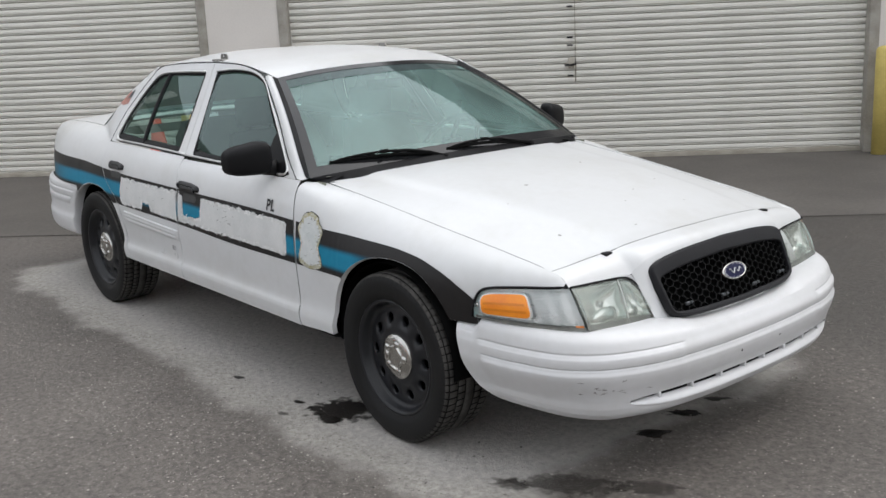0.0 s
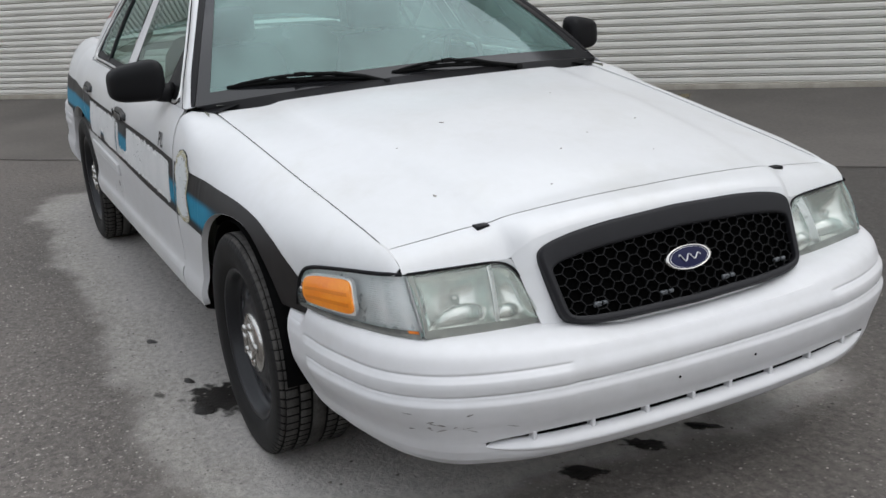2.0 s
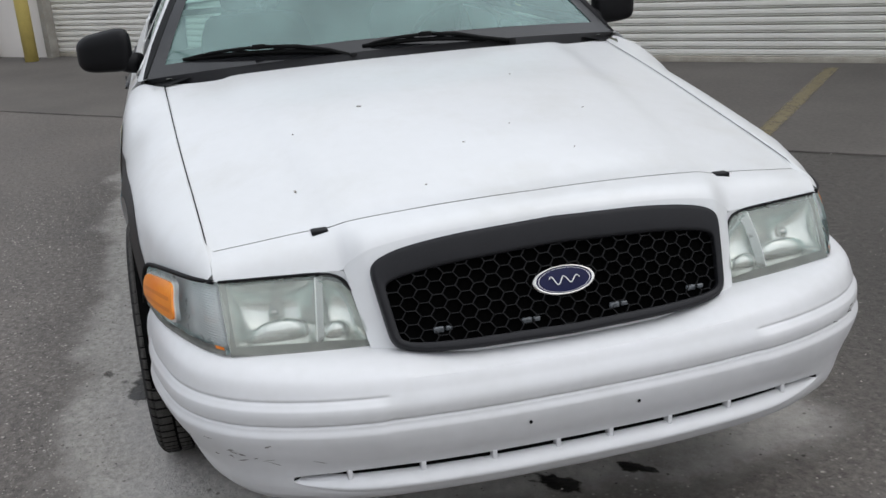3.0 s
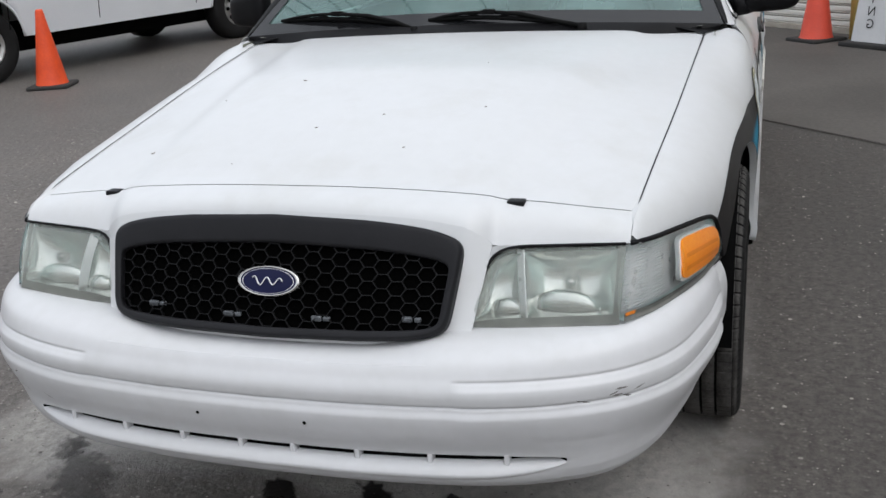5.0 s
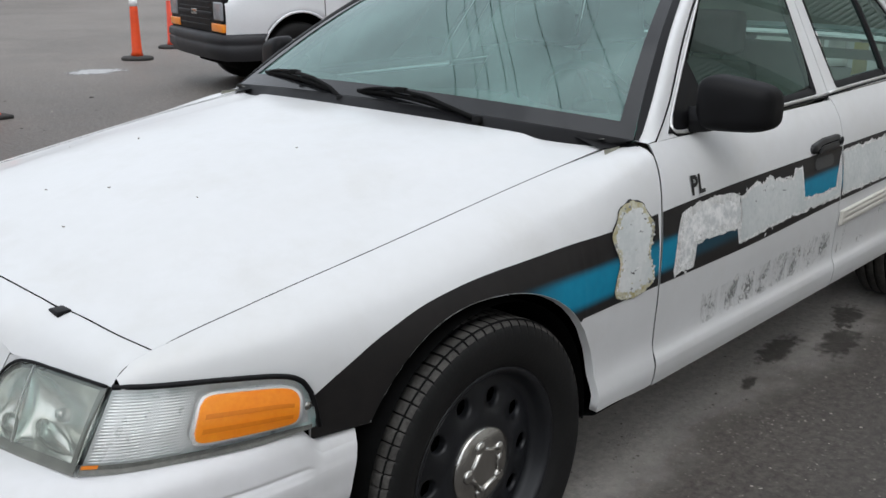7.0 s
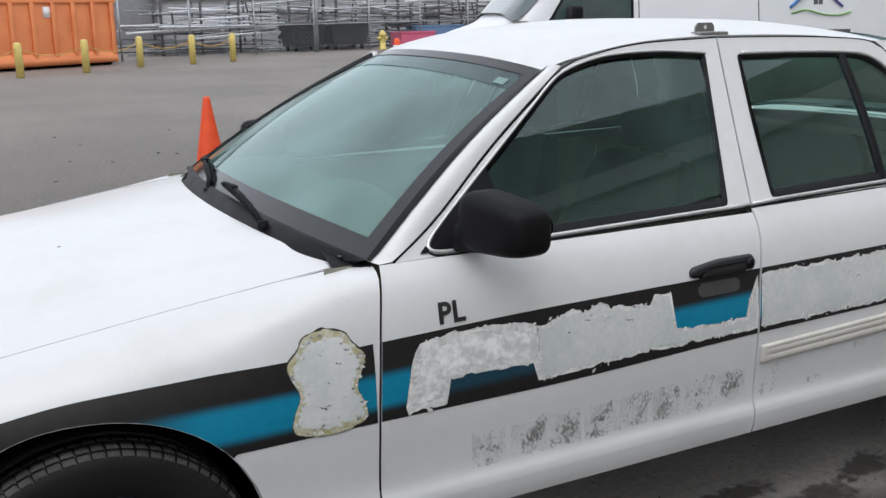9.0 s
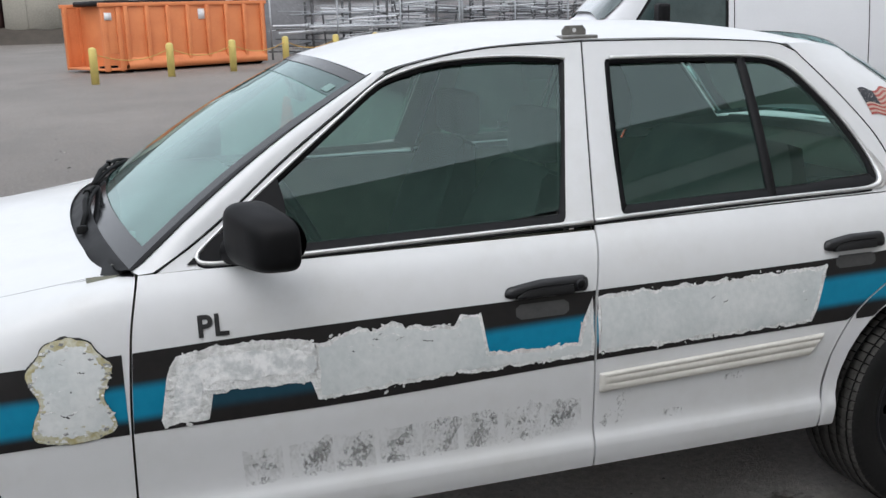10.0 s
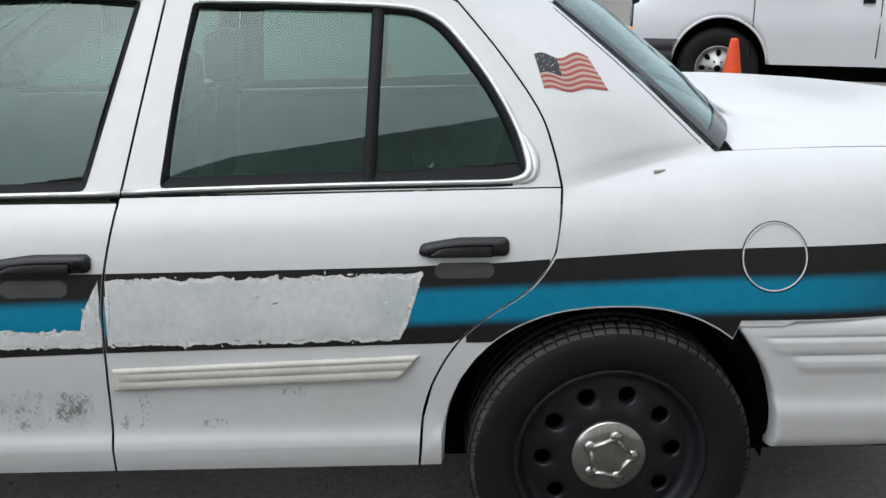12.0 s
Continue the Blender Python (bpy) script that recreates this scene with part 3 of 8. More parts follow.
    # black moulding along the windshield's edge, widening to a tip at its foot
    strip_rows = []
    for i in range(25):
        wide = 0.26
        strip_rows.append([tuple(np.array(b[i]) + (np.array(a[i]) - np.array(b[i])) * f + np.array((0.006, 0.010, 0.010)) * math.sin(math.pi * f) * min(1.0, i / 5) + np.array((0.002, 0.0025, 0.0025))) for f in np.linspace(-0.05, wide, 6)])
    part("windshield_moulding", grid_bm(mirrored(strip_rows, s), 0.006, (-1.4, 0, 0.9)), BLACK, car, "black rubber windshield moulding")


doors = {}
for s in (1, -1):
    fender(s)
    doors["front", s] = door_lower("front_door", s, seam_front, seam_b, 0.962)
    doors["rear", s] = door_lower("rear_door", s, seam_b, seam_rear, 0.972)
    quarter(s)
    greenhouse(s)
    bm = grid_bm(mirrored([[(x, 0.935, 0.349), (x, 0.905, 0.338), (x, 0.84, 0.300), (x, 0.70, 0.262)] for x in np.linspace(-0.36, -2.50, 20)], s))
    part("rocker_panel", bm, BLACK, car)

# front bumper cover
bump_plan = spline([(1.040, 0.0), (1.034, 0.22), (1.010, 0.44), (0.965, 0.60), (0.895, 0.725), (0.785, 0.812), (0.62, 0.860), (0.50, 0.876), (0.33, 0.886)], 60)
bump_prof = spline([(-0.155, 0.566), (-0.085, 0.562), (-0.035, 0.545), (-0.012, 0.515), (0.0, 0.49), (-0.002, 0.46), (-0.004, 0.425), (-0.016, 0.38), (-0.030, 0.345), (-0.022, 0.318), (-0.020, 0.295), (-0.05, 0.266), (-0.12, 0.248)], 280)


def bump_normal(i):
    a, b = bump_plan[max(i - 1, 0)], bump_plan[min(i + 1, 60)]
    t = (b - a) / np.linalg.norm(b - a)
    return np.array((t[1], -t[0]))


arch_edge = curve([0.24, 0.28, 0.305, 0.33, 0.365, 0.40, 0.46, 0.55, 0.60], [0.508, 0.500, 0.470, 0.430, 0.405, 0.390, 0.376, 0.352, 0.338])


def slot_taper(y):
    return (1 - min(1.0, abs(y) / 0.618) ** 7) ** 0.5


def slot_cut(y, z):
    """How deep the lower intake is sunk at a place of the bumper."""
    k = slot_taper(y)
    return soft(0.326, 0.3285, z) * soft(0.3335 + 0.0135 * k, 0.331 + 0.0135 * k, z) if k > 0.12 else 0.0


def bump_rows(s):
    rows = []
    for i in range(61):
        c, nn = bump_plan[i], bump_normal(i)
        f = i / 60
        r = []
        for d, z in bump_prof:
            k = 1.0 - 0.75 * max(0, (f - 0.35) / 0.65) ** 0.8
            q = min(1.0, max(0.0, (0.38 - z) / 0.1))
            fk = k * (1 - q) + (0.5 + 0.5 * k) * q
            dd = d * fk
            zz = z
            if z > 0.50:
                zz = z + 0.028 * max(0, (f - 0.2) / 0.8) * min(1.0, (z - 0.50) / 0.06) + (-0.022 * max(0, 1 - (c[1] / 0.36) ** 4) if c[1] < 0.36 and z > 0.54 else 0)
            if z > 0.50 and c[0] < 0.50:
                zz -= 0.040 * min(1.0, max(0.0, (0.455 - c[0]) / 0.02)) * min(1.0, (z - 0.50) / 0.05)
            if z < 0.36:
                zz = z + 0.030 * max(0, (f - 0.40) / 0.60) ** 1.5 * min(1.0, (0.36 - z) / 0.09)
            g = 0.0
            # two pressed lines: a groove over a ledge that faces up
            short = min(1.0, max(0.0, (c[1] - 0.415) / 0.012))
            for zl, dep, out, drop, on, x_end in ((0.464, 0.0045, 0.0068, 0.020, 1.0, 0.47), (0.511, 0.0035, 0.0040, 0.010, short, 0.45)):
                on *= min(1.0, max(0.0, (c[0] - x_end) / 0.03))
                g += on * dep * math.exp(-((z - zl) / 0.0028) ** 2)
                if z < zl:
                    g -= on * out * soft(zl - 0.004, zl - 0.004 - drop, z) * soft(zl - 0.13, zl - 0.06, z)
            g += 0.024 * slot_cut(c[1], z)
            if z < 0.38:
                e = min(1.0, max(0.0, (c[1] - 0.48) / 0.16))
                dd = dd * (1 - e) + float(np.interp(z, [0.248, 0.256, 0.268, 0.285, 0.31, 0.345, 0.38], [-0.11, -0.078, -0.055, -0.040, -0.030, -0.022, -0.016])) * fk * e
            # below the crease the corner leans inward
            dd -= g + 0.024 * soft(0.45, 0.33, z) * soft(0.66, 0.86, c[1])
            x = c[0] + nn[0] * dd
            if c[0] < 0.52:
                # the rear edge follows the wheel arch
                x = 0.52 - (0.52 - c[0]) * (0.52 - arch_edge(zz)) / 0.19
            r.append((x, s * (c[1] + nn[1] * dd), zz))
        rows.append(r)
    return rows


bm = bmesh.new()
for s in (1, -1):
    grid_bm(bump_rows(s), bm=bm)
bmesh.ops.remove_doubles(bm, verts=bm.verts, dist=0.0005)
bmesh.ops.triangulate(bm, faces=bm.faces[:])
bm.verts.index_update()
bumper_tree = BVHTree.FromBMesh(bm)
front_bumper = part("front_bumper", bm, BUMPER_WHITE, car, "white painted plastic front bumper cover with scuffs")

# rear bumper
bump_start = curve([0.35, 0.40, 0.50, 0.565, 0.62, 0.69], [-3.298, -3.300, -3.288, -3.266, -3.232, -3.180])
bm = bmesh.new()
for s in (1, -1):
    plan = spline([(-3.285, 0.935), (-3.6, 0.930), (-3.85, 0.882), (-4.05, 0.795), (-4.2, 0.655), (-4.29, 0.40), (-4.32, 0.0)], 160)
    prof = spline([(-0.03, 0.693), (-0.010, 0.686), (0.0, 0.672), (0.004, 0.640), (0.005, 0.57), (0.006, 0.505), (0.016, 0.468), (0.015, 0.43), (0.006, 0.385), (-0.02, 0.362), (-0.09, 0.35)], 170)
    rows = []
    for i in range(161):
        a, b = plan[max(i - 1, 0)], plan[min(i + 1, 160)]
        t = (b - a) / np.linalg.norm(b - a)
        nn = (t[1], -t[0])
        r = []
        for d, z in prof:
            # two pressed lines that begin a little behind the wheel arch
            for zl, out, drop, x0 in ((0.650, 0.0035, 0.009, -3.318), (0.606, 0.0050, 0.014, -3.352)):
                on = soft(x0, x0 - 0.012, plan[i][0])
                d -= on * 0.0035 * math.exp(-((z - zl) / 0.0026) ** 2)
                if z < zl:
                    d += on * out * soft(zl - 0.002, zl - 0.002 - drop, z) * soft(zl - 0.05, zl - 0.025, z)
            x = plan[i][0] + nn[0] * d
            if x > -3.6:
                x = -3.6 + (x + 3.6) * (bump_start(z) + 3.6) / 0.315
            r.append((x, s * (plan[i][1] + nn[1] * d), z))
        if i == 0:
            # the front edge turns in round the wheel arch
            rows += [[(x + dx, y - s * dy, z) for x, y, z in r] for dx, dy in ((0.002, 0.060), (0.004, 0.030), (0.003, 0.008))]
        rows.append(r)
    grid_bm(rows, bm=bm)
bmesh.ops.remove_doubles(bm, verts=bm.verts, dist=0.0005)
part("rear_bumper", bm, BUMPER_WHITE, car)

# ---- front end: header panel, grille, lamps ----
knee_x = curve([0, 0.40, 0.45, 0.72], [0.823, 0.822, 0.803, 0.752])
knee_z = curve([0, 0.25, 0.39, 0.435, 0.452, 0.72], [0.786, 0.780, 0.764, 0.738, 0.720, 0.7195])


def header_column(y):
    """Points (x, y, z) from the hood's edge forward and down to the knee."""
    a = abs(y)
    xf = hood_front(a) + 0.0022
    p0 = np.array(hood_point(xf, y / 0.715))
    k = np.array((knee_x(a), y, knee_z(a)))
    pts = [bez((p0, p0 + (0.055, 0, -0.006), k + (-0.014, 0, 0.024), k), s) for s in np.linspace(0, 1, 14)]
    return resample(pts, 16)


def header_face(y):
    """Points from the knee down to the bumper, round the grille."""
    k, e = np.array((knee_x(abs(y)), y, knee_z(abs(y)))), np.array((0.940 - 0.22 * y * y, y * 0.925, 0.545))
    return [k + (e - k) * s for s in np.linspace(0, 1, 12)]


part("header_panel", grid_bm([header_column(y) for y in np.linspace(-0.7125, 0.7125, 141)], 0.02, (0.5, 0, 0.6)), PAINT, car)
part("grille_shell", grid_bm([header_face(y) for y in np.linspace(-0.447, 0.447, 81)], 0.03, (0.5, 0, 0.6)), PAINT, car, "white painted frame round the grille")
for s in (1, -1):
    x0, y0 = hood_front(0.478), 0.478
    p = np.array(hood_point(x0, y0 / 0.715))
    part("hood_bumper_pad", box_bm((p[0] - 0.006, s * 0.478 - 0.018, p[2] - 0.012), (p[0] + 0.022, s * 0.478 + 0.018, p[2] + 0.003), 0.003), BLACK, car, "small black rubber hood stop")


def grille_face(y, z, d):
    return (0.833 + (0.785 - z) * 0.482 - 0.19 * y * y + d * 0.9, y, z + d * 0.42)


def grille_outline(hw, top, bot, n=120, e=8.5):
    out = []
    for k in range(n):
        a = k * math.tau / n
        c, q = math.cos(a), math.sin(a)
        y = hw * math.copysign(abs(c) ** (2 / e), c)
        v = math.copysign(abs(q) ** (2 / e), q)
        zt, zb = top - 0.024 * (y / 0.35) ** 2, bot + 0.004 * (y / 0.35) ** 2
        z = (zt + zb) / 2 + v * (zt - zb) / 2
        out.append((y * (1 - 0.09 * (0.785 - z) / 0.24), z))
    return out


go, gm, gi = grille_outline(0.410, 0.779, 0.552), grille_outline(0.404, 0.773, 0.558), grille_outline(0.390, 0.728, 0.571, e=11)
rows = []
for o, m_, i in zip(go, gm, gi):
    def between(f, d):
        return grille_face(m_[0] + (i[0] - m_[0]) * f, m_[1] + (i[1] - m_[1]) * f, d)
    rows.append([grille_face(*o, -0.004), grille_face(*o, 0.014), grille_face(*o, 0.016), between(-0.15, 0.022), between(0.0, 0.024), between(0.10, 0.0245), between(0.85, 0.0215), between(0.95, 0.0205), between(1.0, 0.018), between(1.0, 0.014), between(1.0, -0.01)])
rows.append(rows[0])
grille = part("grille", grid_bm(rows), surface("grille_surround_plastic", (0.015, 0.015, 0.017), (0.011, 0.011, 0.0125), rough=0.5, scale=12, fine=250, bump=0.05, spec=0.2), car, "black grille surround with honeycomb mesh")
# near-black sheet stands in for the shaded depth behind the mesh
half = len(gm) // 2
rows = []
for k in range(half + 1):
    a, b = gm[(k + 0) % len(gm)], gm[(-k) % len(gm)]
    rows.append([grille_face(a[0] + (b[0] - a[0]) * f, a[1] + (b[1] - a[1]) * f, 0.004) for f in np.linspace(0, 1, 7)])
part("grille_shade_sheet", grid_bm(rows), surface("grille_depth_shade", (0.002, 0.002, 0.002), (0.0015, 0.0015, 0.0015), rough=1.0, bump=0, spec=0.0), grille)


def inside(y, z):
    w = False
    for (a, b), (c, d) in zip(gm, gm[1:] + gm[:1]):
        if (b > z) != (d > z) and y < (c - a) * (z - b) / (d - b) + a:
            w = not w
    return w


bm = bmesh.new()


def bar(a, b, t=0.0008):
    if not (inside(*a) and inside(*b)):
        return
    d = np.array(b) - np.array(a)
    nrm = np.array((-d[1], d[0])) / np.linalg.norm(d) * t
    v = []
    for q, e in ((a, 1), (b, 1), (b, -1), (a, -1)):
        for dep in (0.0125, 0.0050):
            v.append(bm.verts.new(grille_face(q[0] + e * nrm[0], q[1] + e * nrm[1], dep)))
    for f in ((0, 2, 4, 6), (0, 1, 3, 2), (4, 5, 7, 6)):
        bm.faces.new([v[i] for i in f])


HW, HH = 0.0400, 0.0255
for c in range(-15, 16):
    for r in range(-1, 9):
        y, z = c * HW * 0.75, 0.560 + (r + 0.5 * (c % 2)) * HH
        pt = [(y - HW / 4, z + HH / 2), (y + HW / 4, z + HH / 2), (y + HW / 2, z), (y + HW / 4, z - HH / 2)]
        for a, b in zip(pt, pt[1:]):
            bar(a, b)
part("honeycomb_mesh", bm, surface("grille_mesh_plastic", (0.006, 0.006, 0.0065), (0.003, 0.003, 0.003), rough=0.48, bump=0, spec=0.22), grille, smooth=False)
NAVY = surface("badge_blue_enamel", (0.006, 0.008, 0.045), (0.005, 0.006, 0.035), rough=0.45, bump=0, spec=0.2)
WHITE_INK = surface("white_print", (0.75, 0.75, 0.76), (0.68, 0.68, 0.69), rough=0.4, bump=0)


def ellipse_rows(scales, c=(0.0, 0.655), a=0.071, b=0.0285, n=48):
    rows = [[grille_face(c[0] + a * k * math.cos(t), c[1] + b * k * math.sin(t), d) for k, d in scales] for t in np.linspace(0, math.tau, n + 1)]
    return rows


badge = part("oval_badge", grid_bm(ellipse_rows([(1.0, 0.01), (1.0, 0.020), (0.96, 0.026), (0.88, 0.024)])), CHROME, grille, "blue oval badge with a bright rim")
part("badge_field", grid_bm(ellipse_rows([(0.89, 0.0238), (0.45, 0.0255), (0.001, 0.026)])), NAVY, badge)
sw = [(-0.034 + 0.068 * f, (0.0085 - 0.003 * f) * math.sin(f * 15.0 + 0.6)) for f in np.linspace(0, 1, 24)]
badge_ring = ellipse_rows([(0.82, 0.0246), (0.80, 0.0248)])
part("badge_line", grid_bm(badge_ring), WHITE_INK, badge)
part("badge_script", tube_bm([grille_face(y, 0.655 + z, 0.0275) for y, z in spline(sw, 60)], 0.0016, 6, flat=0.6), WHITE_INK, badge, "plain white flourish on the badge")
for k, (y, z) in enumerate(((-0.276, 0.600), (-0.089, 0.594), (0.11, 0.595), (0.299, 0.598))):
    p = grille_face(y, z, 0.010)
    part("grille_clip", box_bm((p[0] - 0.004, y + 0.012, z - 0.004), (p[0] + 0.004, y + 0.026, z + 0.005), 0.002, box_bm((p[0] - 0.004, y - 0.014, z - 0.006), (p[0] + 0.004, y + 0.008, z + 0.006), 0.003)), surface("cloudy_clip", (0.13, 0.14, 0.15), (0.06, 0.065, 0.07), rough=0.3, scale=60) if k == 0 else bpy.data.materials["cloudy_clip"], grille)

LENS = glass("clouded_lamp_lens", (0.95, 0.955, 0.94), rough=0.05, haze=0.22, haze_colour=(0.56, 0.58, 0.52))
CLEAR_LENS = glass("corner_lamp_lens", (0.96, 0.96, 0.95), rough=0.03, haze=0.05, haze_colour=(0.70, 0.70, 0.70))
REFLECTOR = surface("lamp_reflector", (0.80, 0.815, 0.78), (0.66, 0.675, 0.64), rough=0.22, metal=0.92, scale=9, fine=30, bump=0.05, depth=0.003)
RIBBED = surface("ribbed_lamp_back", (0.85, 0.85, 0.85), (0.76, 0.76, 0.76), rough=0.3, metal=0.4, scale=30, fine=60, bump=0.1, depth=0.003)
AMBER_DARK = surface("deep_amber_plastic", (0.74, 0.215, 0.007), (0.66, 0.17, 0.005), rough=0.3, coat=0.4, bump=0)
AMBER = surface("amber_plastic", (0.90, 0.30, 0.012), (0.82, 0.22, 0.008), rough=0.32, scale=12, fine=120, bump=0.15, coat=0.4)
SEAL = surface("grey_lamp_gasket", (0.20, 0.20, 0.18), (0.11, 0.11, 0.10), rough=0.6, scale=20, bump=0.1)


def sheet(top, bot, nu, nv, s, bulge=0.0, back=0.0, u=(0, 1), v=(0, 1), flange=0.0, dish=0.0, ribs=0, soft_corner=False, ledges=0):
    t, b = spline(top, 60), spline(bot, 60)
    rows = []
    for a in np.linspace(u[0], u[1], nu):
        i = a * 60
        k = min(int(i), 59)
        pt, pb = t[k] + (t[k + 1] - t[k]) * (i - k), b[k] + (b[k + 1] - b[k]) * (i - k)
        tan = (t[k + 1] - t[k]) + (b[k + 1] - b[k])
        out = np.cross(tan, pb - pt)
        out /= np.linalg.norm(out)
        if out[0] < 0:
            out = -out
        r = []
        tt = 2 * (a - u[0]) / (u[1] - u[0]) - 1
        sh = max(0.55, (1 - abs(tt) ** 9) ** (1 / 5)) if soft_corner else 1.0
        vm = (v[0] + v[1]) / 2
        for c in np.linspace(vm + (v[0] - vm) * sh, vm + (v[1] - vm) * sh, nv):
            w = math.sin(math.pi * min(1, max(0, c)))
            fu = math.sin(math.pi * (a - u[0]) / (u[1] - u[0]))
            p = pt + (pb - pt) * c + out * (bulge * w - back + ((0.004 if ribs < 20 else 0.0016) * abs(math.sin(a * ribs * math.pi)) if ribs else 0.0) + (0.0022 * (0.5 + 0.5 * math.cos(a * 40)) * abs(math.sin(c * ledges * math.pi)) if ledges else 0.0) - dish * math.sqrt(max(0, fu * math.sin(math.pi * (c - v[0]) / (v[1] - v[0])))))
            r.append((p[0], s * p[1], p[2]))
        rows.append(r)
    return grid_bm(rows, flange, (0.4, 0, 0.65) if flange else None)


HT, HB = [(0.838, 0.430, 0.645), (0.820, 0.438, 0.680), (0.801, 0.460, 0.704), (0.792, 0.50, 0.7135), (0.780, 0.57, 0.715), (0.757, 0.704, 0.716)], [(0.872, 0.412, 0.574), (0.856, 0.55, 0.578), (0.830, 0.700, 0.584)]
CT = [(0.754, 0.711, 0.716), (0.70, 0.752, 0.713), (0.60, 0.802, 0.707), (0.51, 0.840, 0.697), (0.472, 0.855, 0.682), (0.455, 0.863, 0.655)]
CB = [(0.827, 0.708, 0.585), (0.76, 0.757, 0.584), (0.66, 0.806, 0.586), (0.57, 0.840, 0.588), (0.50, 0.857, 0.590), (0.449, 0.870, 0.592)]
for s in (1, -1):
    hl = part("headlight", sheet(HT, HB, 20, 14, s, 0.010, flange=0.03), LENS, car, "clouded clear headlight")
    hl.visible_shadow = False
    part("reflector", sheet(HT, HB, 70, 20, s, 0.0, 0.008, (0.392, 0.975), (0.05, 0.90), dish=0.046, ribs=2), REFLECTOR, hl, "silvered headlight bowl")
    part("reflector", sheet(HT, HB, 14, 14, s, 0.0, 0.006, (0.02, 0.385), (0.06, 0.90), dish=0.034), REFLECTOR, hl)
    part("lamp_housing", sheet(HT, HB, 8, 8, s, 0.0, 0.066), SEAL, hl)
    part("gasket", sheet(HT, HB, 14, 4, s, 0.0, 0.0005, (0.0, 1.0), (0.90, 1.03)), SEAL, hl, "grey dirty lamp edge")
    part("gasket", sheet(HT, HB, 4, 10, s, 0.004, 0.0, (0.955, 1.0), (0, 1)), SEAL, hl)
    c = np.array((0.79, s * 0.60, 0.645))
    part("bulb", box_bm(c - 0.012, c + 0.012, 0.009), CHROME, hl)
    bm = bmesh.new()
    bmesh.ops.create_uvsphere(bm, u_segments=20, v_segments=12, radius=1.0, matrix=Matrix.Translation((0.808, s * 0.590, 0.594)) @ Matrix.Diagonal((0.020, 0.074, 0.044, 1.0)))
    part("bulb_shield", bm, REFLECTOR, hl)
    bm = bmesh.new()
    bmesh.ops.create_uvsphere(bm, u_segments=20, v_segments=12, radius=1.0, matrix=Matrix.Translation((0.826, s * 0.478, 0.592)) @ Matrix.Diagonal((0.018, 0.036, 0.030, 1.0)))
    part("bulb_shield", bm, REFLECTOR, hl)
    part("lamp_divider", sheet(HT, HB, 4, 12, s, 0.008, 0.003, (0.386, 0.394), (0.03, 0.92), flange=0.02), RIBBED, hl, "pale rib between the two lamp bowls")
    cl = part("corner_lamp", sheet(CT, CB, 30, 12, s, 0.008, flange=0.025), CLEAR_LENS, car, "clear corner lamp with an amber reflector")
    cl.visible_shadow = False
    part("lamp_back", sheet(CT, CB, 40, 8, s, 0.0, 0.022), RIBBED, cl)
    part("lamp_ribs", sheet(CT, CB, 16, 170, s, 0.0, 0.0200, (0.02, 0.41), (0.05, 0.90), ledges=26), RIBBED, cl, "fine level ribs inside the lens")
    part("amber_tint", sheet(CT, CB, 8, 4, s, 0.003, -0.0016, (0.005, 0.07), (0.90, 0.945)), AMBER_DARK, cl, "amber edge at the foot of the lens")
    part("amber_reflector", sheet(CT, CB, 40, 12, s, 0.012, -0.002, (0.43, 0.90), (0.16, 0.80), flange=0.01, soft_corner=True), AMBER, cl, "amber side reflector")
    for v0 in (0.40, 0.60):
        part("amber_band", sheet(CT, CB, 30, 4, s, 0.012, -0.0032, (0.46, 0.87), (v0, v0 + 0.07)), AMBER_DARK, cl)
    part("lamp_bezel", sheet(CT, CB, 40, 12, s, 0.010, 0.001, (0.415, 0.92), (0.12, 0.84), flange=0.01, soft_corner=True), RIBBED, cl, "bright bezel round the amber reflector")
    part("lamp_corner", grid_bm(mirrored([[p, q] for p, q in zip(spline(HT[:4], 10), resample([(0.8435, 0.4322, 0.645), (0.8235, 0.4395, 0.683), (0.8035, 0.447, 0.7200), (0.797, 0.475, 0.7205), (0.793, 0.50, 0.7200)], 10))], s), 0.01, (0.5, 0, 0.6)), PAINT, car)
    q = sheet(CT, CB, 3, 3, s, 0.0, -0.004, (0.955, 0.965), (0.40, 0.42))
    q.verts.ensure_lookup_table()
    mid = q.verts[4].co.copy()
    q.free()
    part("lens_screw", lathe_bm([(0.0, 0.004), (0.006, 0.004), (0.0085, 0.0)], (mid.x, mid.y, mid.z), s, 14), CHROME, cl)
    part("gasket", sheet(CT, CB, 26, 4, s, 0.0, -0.001, (0.0, 0.98), (0.90, 1.02)), SEAL, cl)
    part("lamp_seal", tube_bm([(p[0], s * (p[1] + 0.003), p[2] + 0.004) for p in list(spline(CT, 40)) + [np.array((0.4475, 0.868, 0.615)), np.array((0.446, 0.872, 0.588))]], 0.0052, 8), BLACK, car, "black rubber seal over the corner lamp")
    part("lamp_seal", tube_bm([(p[0] + 0.002, s * p[1], p[2] + 0.004) for p in spline(HT, 20)], 0.003, 8), BLACK, car)

# lower intake in the bumper: near-black back for its shaded depth, lit ledge and ribs
slot_y = np.linspace(-0.612, 0.612, 81)


def bump_at(y, z, d):
    """A point on the front face of the bumper."""
    hit = bumper_tree.ray_cast(Vector((1.5, y, z)), Vector((-1, 0, 0)))
    return (hit[0].x + d, y, z)


